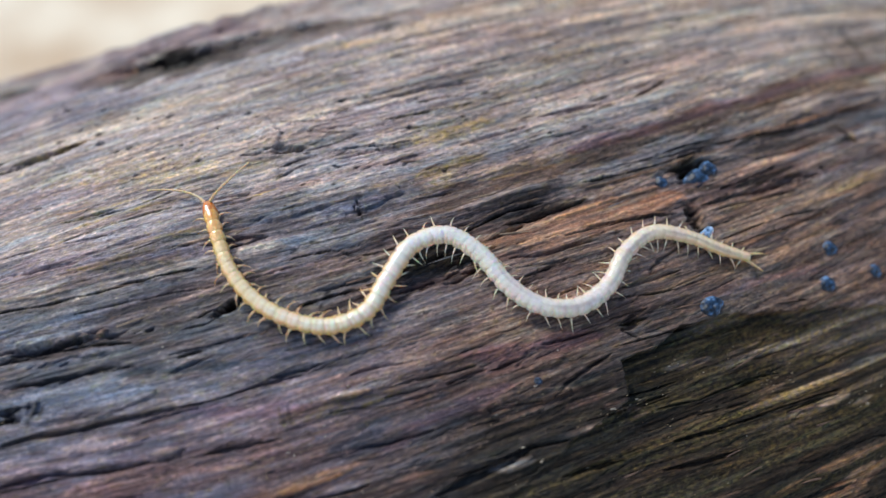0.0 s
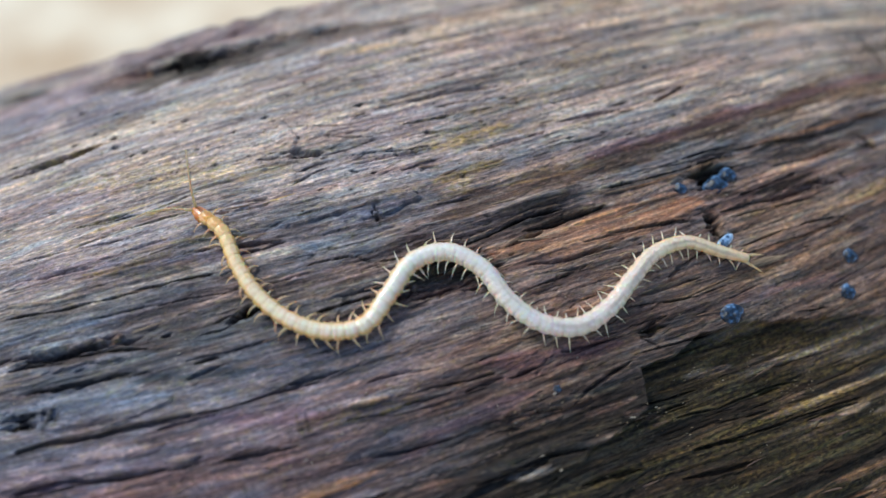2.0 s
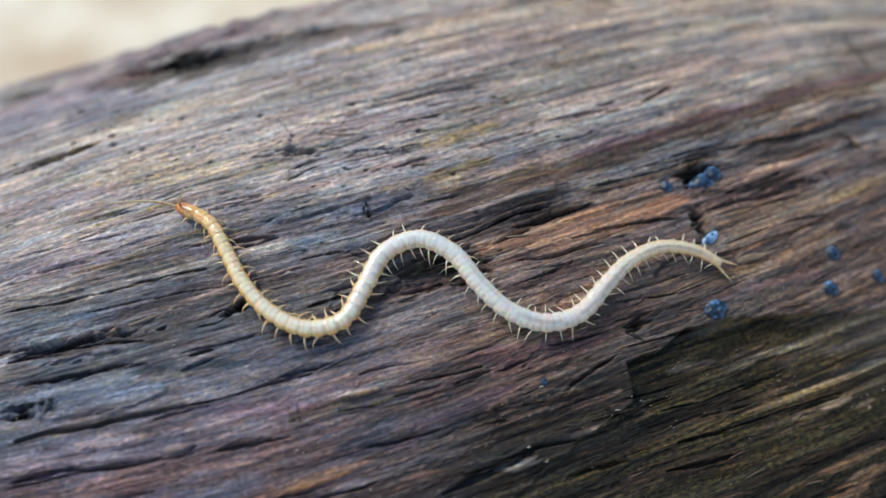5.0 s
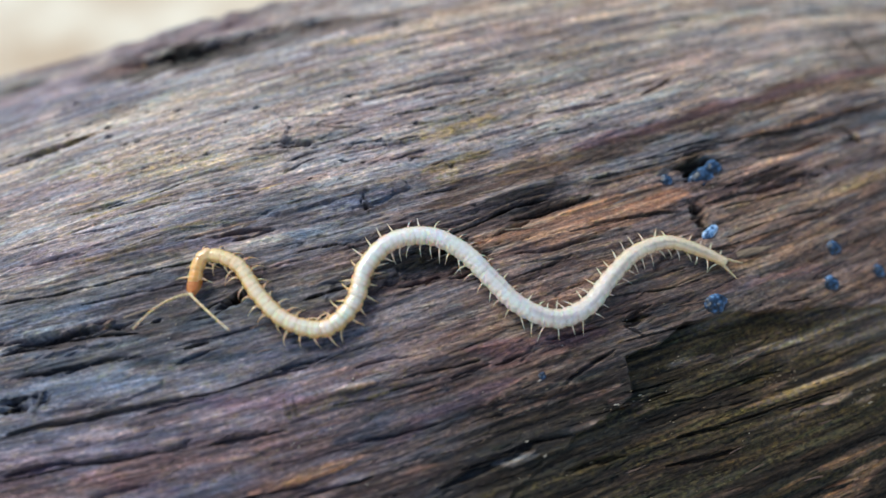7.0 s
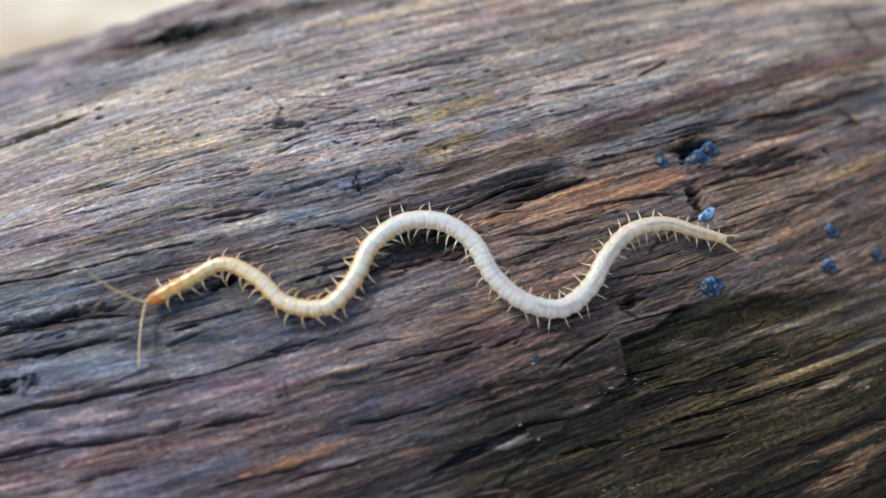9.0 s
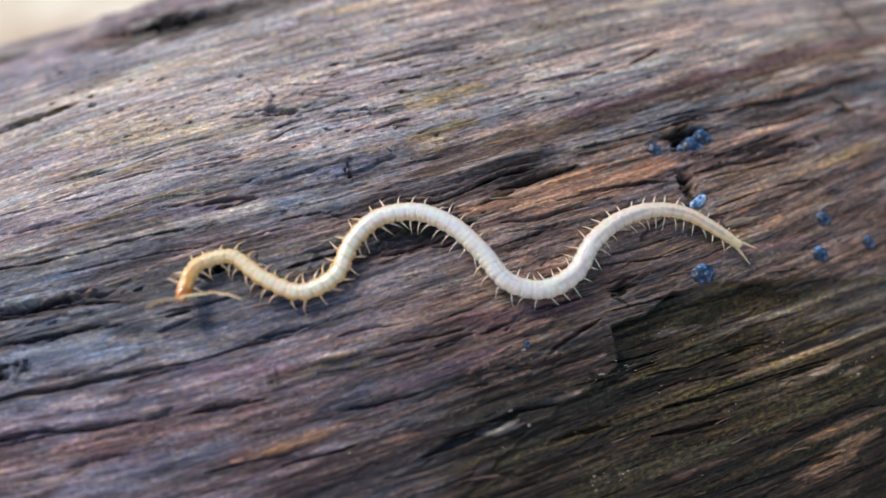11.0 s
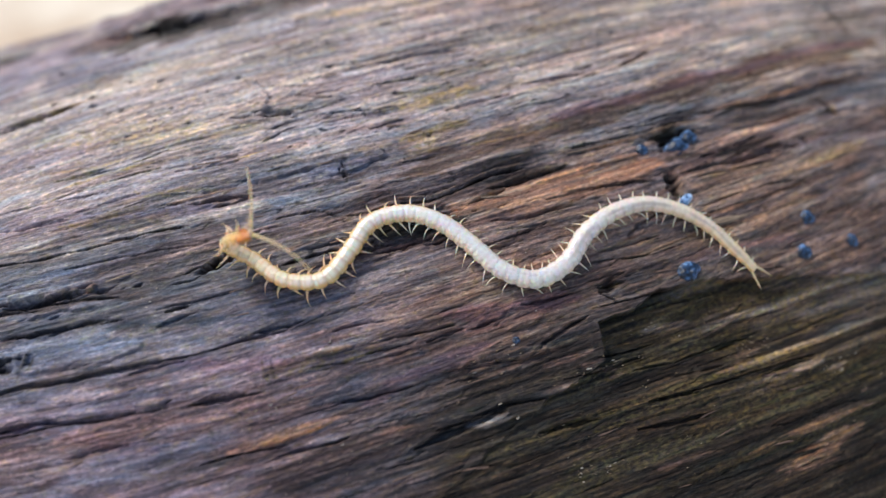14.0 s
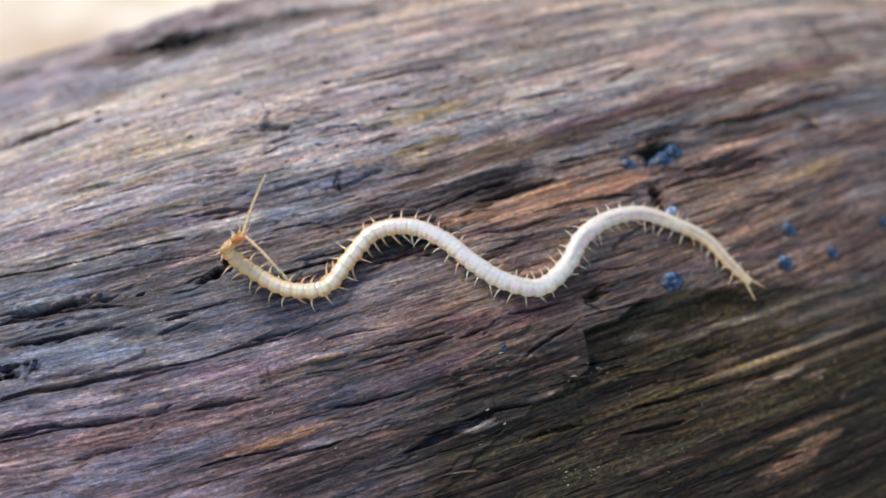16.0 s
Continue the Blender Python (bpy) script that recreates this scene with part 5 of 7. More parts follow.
def wood_relief(us, vs):
    """Fine height of the weathered wood over the broad form, and the four masks of stains and painted shade."""
    u, v = np.meshgrid(us, vs, indexing="ij")
    w = grain_line(u, v)
    keen = 0.55 + 0.45 * smooth(-5, 8, u)      # the grain is opened less towards the left end
    jag = w + 0.035 * value_noise(u / 1.5, w / 0.4, 50) + 0.03 * value_noise(u / 0.4, w / 0.16, 51) + 0.02 * value_noise(u / 0.17, w / 0.09, 59)
    h = 0.10 * value_noise(u / 13, w / 1.5, 3)
    # torn plates of fibre, each layer stepping down to the next
    for a, b, gain, step, salt in ((16.0, 1.1, 2.0, 0.045, 4), (7.0, 0.42, 1.4, 0.036, 5), (3.0, 0.19, 1.2, 0.022, 21)):
        level = gain * value_noise(u / a, jag / b, salt) + 0.5 * gain * value_noise(u / (0.35 * a), jag / (0.6 * b), salt + 60)
        floor = np.floor(level)
        h += step * keen * (floor + smooth(0.0, 0.08, level - floor))
    zone = value_noise(u / 6, w / 1.3, 20) + 0.55 * value_noise(u / 2.2, w / 0.42, 24) + 0.25 * value_noise(u / 0.9, w / 0.2, 25)
    rough = smooth(-0.45, 0.55, zone)
    r1 = 1 - np.abs(value_noise(u / 5, jag / 0.34, 6))
    r2 = 1 - np.abs(value_noise(u / 2.4, jag / 0.15, 7))
    h += (0.030 * r1 ** 2 + 0.028 * r2 ** 2) * (0.3 + 0.85 * rough) * keen
    h += (0.016 * value_noise(u / 1.6, jag / 0.10, 8) + 0.016 * value_noise((u + 0.4 * w) / 0.24, (w - 0.2 * u) / 0.13, 9)) * (0.25 + 1.15 * rough)
    # wandering splits that open and close
    splits = np.zeros_like(h)
    for a, b, wide, depth, salt in ((9.0, 0.55, 0.045, 0.16, 52), (4.5, 0.27, 0.07, 0.11, 54), (2.4, 0.16, 0.10, 0.07, 56)):
        line = np.abs(value_noise(u / a, jag / b, salt))
        gate = smooth(0.1, 0.5, value_noise(u / (0.45 * a), w / (1.4 * b), salt + 1))
        h -= depth * keen * gate * smooth(wide, 0.2 * wide, line)
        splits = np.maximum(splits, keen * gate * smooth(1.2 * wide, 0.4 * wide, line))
    for gu, gv, lu, lv, depth, lean in GOUGES:
        du, dv = (u - gu) / lu, (v - gv - lean * (u - gu) + 0.1 * value_noise(u / 0.9, v * 0 + gv)) / lv
        d = np.sqrt(du ** 2 + dv ** 2) + min(1, 0.5 * lu / lv) * (0.5 * value_noise(u / 0.9, v / 0.16, 11) + 0.3 * value_noise(u / 0.3, v / 0.09, 26))
        h -= depth * smooth(1.1, 0.55, d)
    for gu, gv, lu, lv, height in SWELLS:
        h += height * np.exp(-((u - gu) / lu) ** 2 - ((v - gv) / lv) ** 2) * (1 + 0.5 * value_noise(u / 2, v / 0.5, 15))
    lip = edge_line(u) - 1.5 + 0.4 * value_noise(u / 2.5, u * 0, 27)
    h += 0.6 * np.exp(-((v - lip) / 0.9) ** 2) * smooth(-7, -4, u) * smooth(16, 11, u) * (1 + 0.4 * value_noise(u / 1.5, v / 0.6, 28))
    broken = smooth(0.05, -0.05, v - break_edge(u))
    h -= 0.8 * broken * smooth(-7, 0, v + 2 - np.interp(u, (-20, 2, 10.6, 20, 30, 50), (-40, -33, -28.4, -24.2, -25.2, -29))) * (0.15 + 0.85 * smooth(12, 18, u)) * (0.45 + 0.55 * smooth(32, 24, u))

    def blot(bu, bv, lu, lv, sharp=0.5):
        d = ((u - bu) / lu) ** 2 + ((v - bv) / lv) ** 2
        return smooth(1 + sharp, 1 - sharp, np.sqrt(d) + 0.35 * value_noise(u / 3, w / 0.6, 12))

    mottle = value_noise(u / 7, w / 0.8, 13) + 0.5 * value_noise(u / 1.5, w / 0.3, 16)
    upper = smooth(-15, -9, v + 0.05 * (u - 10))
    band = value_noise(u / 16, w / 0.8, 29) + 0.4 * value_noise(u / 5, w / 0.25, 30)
    # upper side: bleached wood, plus its brighter light and sky sheen painted as paleness
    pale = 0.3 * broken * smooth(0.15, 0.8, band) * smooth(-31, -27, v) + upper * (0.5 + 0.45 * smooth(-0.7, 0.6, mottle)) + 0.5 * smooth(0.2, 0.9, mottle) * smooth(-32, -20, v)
    red = 0.4 * smooth(-14, -17, v) * smooth(-27, -23, v) * smooth(3, 12, u) * (0.5 + 0.5 * smooth(-0.5, 0.5, mottle)) + 0.3 * blot(14, -21.5, 6, 2.6, 0.7) + 0.12 * blot(6, -21.5, 7, 2, 0.7) + 0.15 * smooth(0.4, 0.9, value_noise(u / 6, w / 0.6, 17))
    # dark broken wood, plus shade painted in towards the near bottom right
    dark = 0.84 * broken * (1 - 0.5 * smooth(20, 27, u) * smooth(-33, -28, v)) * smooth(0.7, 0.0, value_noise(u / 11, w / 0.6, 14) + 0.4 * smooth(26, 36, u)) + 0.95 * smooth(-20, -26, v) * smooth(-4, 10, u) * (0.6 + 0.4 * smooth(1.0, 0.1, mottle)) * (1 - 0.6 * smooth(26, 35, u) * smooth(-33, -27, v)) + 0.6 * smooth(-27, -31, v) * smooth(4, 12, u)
    dark += 0.1 * blot(-5, -17.0, 9, 2.4, 0.7)
    lit = broken * smooth(17, 25, u) * smooth(-34, -29, v) * smooth(0.0, 0.55, value_noise(u / 18, w / 0.42, 44) + 0.35 * value_noise(u / 4, w / 0.16, 45))
    pale += 0.38 * lit
    dark *= 1 - 0.55 * lit
    rough = np.maximum(rough, 0.9 * broken)
    algae = 0.7 * lit + 0.2 * smooth(0.2, 0.8, value_noise(u / 8, w / 1.5, 18)) + 0.55 * broken * smooth(0.0, 0.6, value_noise(u / 14, w / 0.9, 43))
    # shade inside the splits, painted in as darkening
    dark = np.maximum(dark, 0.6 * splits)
    none = np.zeros_like(h)
    slate = 0.45 * smooth(2, -8, u + 0.5 * (v + 17)) * smooth(-9, -12, v) * smooth(-22, -18, v)
    plum = 0.5 * smooth(-16, -21, v) * smooth(12, -2, u) + 0.15 * smooth(0.1, 0.7, value_noise(u / 9, w / 1.6, 58))
    stain_and_shade = np.stack([pale, red, dark, algae, slate, plum, none], -1)
    lay_streaks(us, vs, h, stain_and_shade, rough)
    return h, np.clip(stain_and_shade, 0, 1), rough


def spread(parts):
    return np.unique(np.concatenate([np.arange(a, b, s) for a, b, s in parts]).round(4))


GRID = []


def build_log():
    us = spread([(-160, -24, 4.0), (-24, -14, 0.4), (-14, 38, 0.105), (38, 56, 0.2), (56, 230, 4.0)])
    half = math.pi * LOG_R
    vs = spread([(-half, -48, 3.0), (-48, -36, 0.12), (-36, -4, 0.046), (-4, 14, 0.075), (14, 24, 0.3), (24, half - 1.5, 3.0)])
    nu, nv = len(us), len(vs)
    U, V = np.meshgrid(us, vs, indexing="ij")
    h, stain_and_shade, rough = wood_relief(us, vs)
    GRID.extend((us, vs, h))
    r = LOG_R + log_swell(U, V) + h
    co = np.stack([U, r * np.sin(V / LOG_R), r * np.cos(V / LOG_R) - LOG_R], -1).reshape(-1, 3) * MM
    i, j = np.meshgrid(np.arange(nu - 1), np.arange(nv), indexing="ij")
    j2 = (j + 1) % nv
    quads = np.stack([i * nv + j, (i + 1) * nv + j, (i + 1) * nv + j2, i * nv + j2], -1).reshape(-1, 4)
    # the sawn ends: one fan each
    ends = np.array([[us[0] - 1, 0, -LOG_R], [us[-1] + 1, 0, -LOG_R]]) * MM
    k = np.arange(nv)
    fan0 = np.stack([k, (k + 1) % nv, np.full(nv, nu * nv)], -1)
    o = (nu - 1) * nv
    fan1 = np.stack([o + (k + 1) % nv, o + k, np.full(nv, nu * nv + 1)], -1)
    co = np.concatenate([co, ends])
    loops = np.concatenate([quads.ravel(), fan0.ravel(), fan1.ravel()])
    sizes = np.concatenate([np.full(len(quads), 4), np.full(2 * nv, 3)])
    data = bpy.data.meshes.new("log")
    data.vertices.add(len(co))
    data.vertices.foreach_set("co", co.ravel())
    data.loops.add(len(loops))
    data.loops.foreach_set("vertex_index", loops.astype(np.int32))
    data.polygons.add(len(sizes))
    data.polygons.foreach_set("loop_start", np.concatenate([[0], np.cumsum(sizes)[:-1]]).astype(np.int32))
    data.polygons.foreach_set("use_smooth", np.ones(len(sizes), bool))
    data.update(calc_edges=True)
    data.validate()
    warp = grain_line(U, V)
    grain = np.concatenate([np.stack([U, warp], -1).reshape(-1, 2), [[0, 0], [50, 0]]])
    layer = data.uv_layers.new(name="grain")
    layer.data.foreach_set("uv", grain[loops].astype(np.float32).ravel())
    tint = data.color_attributes.new("stain_and_shade", "FLOAT_COLOR", "POINT")
    tint.data.foreach_set("color", np.concatenate([stain_and_shade[..., :4].reshape(-1, 4), np.zeros((2, 4))]).astype(np.float32).ravel())
    shade = data.color_attributes.new("tone", "FLOAT_COLOR", "POINT")
    tones = np.concatenate([stain_and_shade[..., 4:], np.ones_like(stain_and_shade[..., :1])], -1).reshape(-1, 4)
    shade.data.foreach_set("color", np.concatenate([tones, np.zeros((2, 4))]).astype(np.float32).ravel())
    fuzz = data.attributes.new("fuzz", "FLOAT", "POINT")
    fuzz.data.foreach_set("value", np.concatenate([rough.ravel(), [0.5, 0.5]]).astype(np.float32))
    data.materials.append(WOOD)
    ob = new("log", data)
    return tagged(ob, "weathered purple-brown wet log with split fibrous grain", "log")


# ---- the centipede: head, trunk segments with a pair of legs each, antennae in joints ----
SEGMENTS = 60
BODY = 37.6            # mm from head to tail
PITCH_MM = BODY / (SEGMENTS + 1.6)
ANTENNA, JOINTS = 3.5, 7


def body_width(k):
    """Half width in mm at the share k of the body from head to tail."""
    return float(np.interp(k, (0, 0.03, 0.1, 0.25, 0.45, 0.7, 0.85, 0.95, 1.0), (0.34, 0.37, 0.385, 0.44, 0.495, 0.485, 0.41, 0.34, 0.23)))


def tube(bm, rings, around=16, caps=True):
    """Rings of (centre, half width, half height, across, up) joined into a skin."""
    loops = []
    for c, a, b, ex, ez in rings:
        loops.append([bm.verts.new(c + ex * a * math.cos(2 * math.pi * i / around) + ez * b * math.sin(2 * math.pi * i / around)) for i in range(around)])
    for p, q in zip(loops, loops[1:]):
        for i in range(around):
            bm.faces.new((p[i], p[(i + 1) % around], q[(i + 1) % around], q[i]))
    if caps:
        bm.faces.new(loops[0][::-1])
        bm.faces.new(loops[-1])
    bmesh.ops.recalc_face_normals(bm, faces=bm.faces)


def segment_mesh(w, length, ring, furrow):
    """One trunk ring: front plate overlapping, two furrows along the back, bulged flanks. x is forward."""
    bm = bmesh.new()
    around, loops = 28, []
    for s in np.linspace(-0.66, 0.66, 25):
        points = []
        swell = 1 - ring * abs(2 * s) ** 2.4 - 0.9 * furrow * math.exp(-((s - 0.15) / 0.055) ** 2)
        if abs(s) > 0.6:
            swell *= 0.86
        for i in range(around):
            a = 2 * math.pi * i / around
            x, z = math.cos(a), math.sin(a)
            k = swell
            k *= 1 - furrow * math.exp(-((abs(x) - 0.38) / 0.09) ** 2) * (z > 0)
            k *= 1 + 0.09 * math.exp(-((z + 0.05) / 0.28) ** 2) * math.cos(math.pi * s)
            k *= 1 - (0.014 + 0.4 * furrow) * smooth(0.35, 0.8, abs(x)) * math.cos(4 * math.pi * s)
            points.append(bm.verts.new((s * length, w * k * x, w * 0.78 * k * z * (1.0 if z > 0 else 0.85))))
        loops.append(points)
    for p, q in zip(loops, loops[1:]):
        for i in range(around):
            bm.faces.new((p[i], p[(i + 1) % around], q[(i + 1) % around], q[i]))
    bm.faces.new(loops[0][::-1])
    bm.faces.new(loops[-1])
    bmesh.ops.recalc_face_normals(bm, faces=bm.faces)
    for v in bm.verts:
        v.co *= MM
    return bm


def tint_segment(seg, k, w):
    """Colour along the body: amber, honey, ivory, straw; the dark gut shows through in places."""
    stops = (0.0, 0.03, 0.08, 0.2, 0.33, 0.45, 0.7, 0.84, 1.0)
    red = (0.80, 0.90, 0.97, 0.97, 0.95, 0.90, 0.88, 0.89, 0.88)
    green = (0.30, 0.46, 0.74, 0.85, 0.87, 0.85, 0.82, 0.77, 0.70)
    blue = (0.03, 0.09, 0.43, 0.66, 0.75, 0.79, 0.76, 0.61, 0.44)
    data = seg.data
    layer = data.color_attributes.new("tint", "FLOAT_COLOR", "POINT")
    for v in data.vertices:
        at = min(1, max(0, k - v.co.x / MM / BODY))
        c = [float(np.interp(at, stops, row)) for row in (red, green, blue)]
        y = v.co.y / MM / w
        rim = 0.38 * min(1, abs(2 * v.co.x / MM / PITCH_MM) ** 3 + math.exp(-((v.co.x / MM / PITCH_MM - 0.15) / 0.07) ** 2)) * float(smooth(0.42, 0.28, at))
        c = [a * (1 - rim) + b * rim for a, b in zip(c, (0.86, 0.54, 0.22))]
        side = 0.95 * float(smooth(0.35, 0.95, abs(y))) * (0.3 + 0.7 * float(smooth(0.62, 0.25, at)) + 0.4 * float(smooth(0.8, 0.95, at)))
        c = [a * (1 - side) + b * side for a, b in zip(c, (0.88, 0.54, 0.19))]
        gut = math.exp(-((y - 0.1 - 0.3 * float(value_noise(at * 14, 0.3, 42))) / 0.30) ** 2) * (v.co.z > 0) * float(smooth(0.48, 0.6, at) * smooth(1.0, 0.94, at))
        gut *= 0.6 * float(smooth(-0.15, 0.5, value_noise(at * 38, y * 1.5, 41)))
        c = [a * (1 - gut) + b * gut for a, b in zip(c, (0.46, 0.37, 0.33))]
        layer.data[v.index].color = (*c, 1)


def leg_mesh(length, side, thick):
    """A short jointed leg that bends down to its claw; y is outward."""
    bm = bmesh.new()
    rings = []
    for s, r in ((0, 0.095), (0.18, 0.082), (0.22, 0.064), (0.45, 0.057), (0.5, 0.045), (0.7, 0.037), (0.76, 0.028), (0.92, 0.016), (1.0, 0.005)):
        c = Vector((-0.30 * s * s * length, side * length * (s - 0.14 * s * s), 0.18 * math.sin(s * 2.4) * length - 0.50 * s * s * length)) * MM
        rings.append((c, thick * r * MM, thick * r * MM, Vector((1, 0, 0)), Vector((0, 0, 1))))
    tube(bm, rings, 8)
    return bm


def build_centipede():
    whole = new("centipede")
    place, n = on_log(10, -17)
    whole.location = place
    amber = flesh_material("amber_cuticle", (0.74, 0.27, 0.03), (0.55, 0.15, 0.015), 0.22)
    skin = flesh_material("trunk_cuticle", None, None)
    straw = flesh_material("straw_cuticle", (0.88, 0.70, 0.42), (0.78, 0.54, 0.25))
    limb = flesh_material("limb_cuticle", (0.84, 0.64, 0.40), (0.72, 0.48, 0.25))
    pallid = flesh_material("pale_limb_cuticle", (0.84, 0.73, 0.56), (0.74, 0.60, 0.40))
    segments, legs = [], []
    rnd = random.Random(5)
    for i in range(SEGMENTS):
        k = (i + 1.3) / (SEGMENTS + 1.6)
        seg = part("trunk_segment", segment_mesh(body_width(k), PITCH_MM, float(np.interp(k, (0, 0.3, 0.45, 1), (0.070, 0.055, 0.015, 0.015))), float(np.interp(k, (0, 0.3, 0.45, 1), (0.030, 0.025, 0.008, 0.006)))), skin, whole)
        tint_segment(seg, k, body_width(k))
        pair = []
        length = float(np.interp(k, (0, 0.1, 0.8, 1), (0.7, 0.86, 0.82, 0.66)))
        for side in (1, -1):
            leg = part("leg", leg_mesh(length * rnd.uniform(0.8, 1.15), side, float(np.interp(k, (0.3, 0.5), (0.95, 0.72)))), limb if i < 22 else pallid, seg)
            pair.append((leg, side, rnd.uniform(-34, 34), rnd.uniform(-22, 16)))
        segments.append(seg)
        legs.append(pair)
    # head: a rounded shield with a pair of poison claws under it
    bm = bmesh.new()
    rings = []
    for s, a in ((-0.66, 0.28), (-0.5, 0.34), (-0.2, 0.365), (0.15, 0.355), (0.4, 0.31), (0.58, 0.22), (0.68, 0.10)):
        rings.append((Vector((s, 0, 0)) * MM, a * MM, a * 0.62 * MM, Vector((0, 1, 0)), Vector((0, 0, 1))))
    tube(bm, rings, 24)
    head = part("head", bm, amber, whole, "glossy amber-orange head shield")
    for side in (1, -1):
        bm = bmesh.new()
        rings = []
        for s, r in ((0, 0.15), (0.25, 0.14), (0.5, 0.10), (0.75, 0.06), (0.92, 0.03), (1, 0.008)):
            c = Vector((-0.35 + 1.05 * s, side * (0.19 + 0.13 * math.sin(s * 3.0) - 0.14 * s * s), -0.13)) * MM
            rings.append((c, r * MM, r * MM, Vector((0, 1, 0)), Vector((0, 0, 1))))
        tube(bm, rings, 10)
        part("poison_claw", bm, amber, head, "curved amber poison claw")
    feelers = []
    for side in (1, -1):
        chain = []
        for j in range(JOINTS):
            bm = bmesh.new()
            length, rings = ANTENNA / JOINTS, []
            for b in range(2):
                thick = 0.085 - 0.0065 * (j + b / 2)
                for s, f in ((0.0, 0.72), (0.2, 1.0), (0.75, 1.0), (0.98, 0.74)):
                    rings.append((Vector(((b + s) * length / 2, 0, 0)) * MM, thick * f * MM, thick * f * MM, Vector((0, 1, 0)), Vector((0, 0, 1))))
            tube(bm, rings, 8)
            chain.append(part("antenna_joint", bm, straw, whole))
        feelers.append(chain)
    tails = []
    for side in (1, -1):
        bm = bmesh.new()
        rings = []
        for s, r in ((0, 0.11), (0.2, 0.12), (0.24, 0.095), (0.5, 0.09), (0.55, 0.07), (0.8, 0.05), (1, 0.012)):
            c = Vector((-1.4 * s, side * (0.1 + 0.42 * s), -0.12 * s)) * MM
            rings.append((c, r * MM, r * MM, Vector((0, 1, 0)), Vector((0, 0, 1))))
        tube(bm, rings, 8)
        tails.append(part("tail_leg", bm, straw, segments[-1], "long backward-trailing last leg"))
    tagged(whole, "slender pale cream centipede with an orange head, crawling on the log", "centipede")
    return whole, head, segments, legs, feelers


# ---- blue-black fungus beads sitting in pits of the wood ----
def build_beads():
    m, nodes, links, b = material("blue_black_bead", 0.42)
    co = nodes.new("ShaderNodeTexCoord").outputs["Object"]
    f = noise_tex(nodes, links, co, 2200.0, 3, 0.6)
    links.new(ramp(nodes, links, f, [(0.40, (0.006, 0.010, 0.018)), (0.54, (0.028, 0.066, 0.135)), (0.70, (0.15, 0.29, 0.52))]), b.inputs["Base Color"])
    relief = nodes.new("ShaderNodeBump")
    relief.inputs["Strength"].default_value, relief.inputs["Distance"].default_value = 0.7, 0.00008
    links.new(f, relief.inputs["Height"])
    links.new(relief.outputs["Normal"], b.inputs["Normal"])
    bright, nodes, links, b = material("sky_blue_bead", 0.25)
    co = nodes.new("ShaderNodeTexCoord").outputs["Object"]
    links.new(ramp(nodes, links, noise_tex(nodes, links, co, 2600.0, 3, 0.6), [(0.40, (0.05, 0.10, 0.20)), (0.52, (0.25, 0.42, 0.66)), (0.7, (0.75, 0.85, 0.95))]), b.inputs["Base Color"])
    for u, v, a, c, turn, pit, pale in ((25.75, -16.05, 0.82, 0.55, 0.2, 0, 0), (26.5, -15.75, 0.48, 0.45, 0.2, 0, 0), (23.4, -15.8, 0.42, 0.36, 0, 0, 0), (23.4, -23.1, 0.68, 0.52, 0.1, 1, 0), (31.9, -22.0, 0.45, 0.42, 0, 0, 0), (30.8, -23.9, 0.5, 0.44, 0.2, 0, 0), (24.7, -19.3, 0.62, 0.26, 0.4, 0, 1), (34.3, -24.0, 0.4, 0.42, 0, 0, 0), (12.8, -24.0, 0.22, 0.2, 0, 1, 0), (38.9, -23.1, 0.42, 0.4, 0, 0, 0)):
        bm = bmesh.new()
        bmesh.ops.create_icosphere(bm, subdivisions=4, radius=1)
        for p in bm.verts:
            q = p.co.copy()
            k = 1 + 0.22 * noise.noise(q * 1.5 + Vector((u, v, 0))) + 0.07 * noise.noise(q * 4.5 + Vector((v, u, 2)))
            if pit and q.z > 0:
                k -= 0.45 * math.exp(-(q.x ** 2 + q.y ** 2) / 0.12)
            p.co = Vector((q.x * a * k, q.y * c * k, q.z * min(a, c) * 0.75 * k)) * MM
        ob = part("fungus_bead", bm, bright if pale else m)
        place, n = on_log(u, v, max(float(wood_height(u, v)), -0.12) + (0.1 if pale else -0.06))
        ob.matrix_basis = framed(place, Vector((math.cos(turn), math.sin(turn) * n.z, -math.sin(turn) * n.y)), n)
        tagged(ob, "pale sky-blue fungus bead lying on the wood" if pale else "glossy blue-black fungus bead in a pit of the wood", "fungus", group="fungus beads on the log")


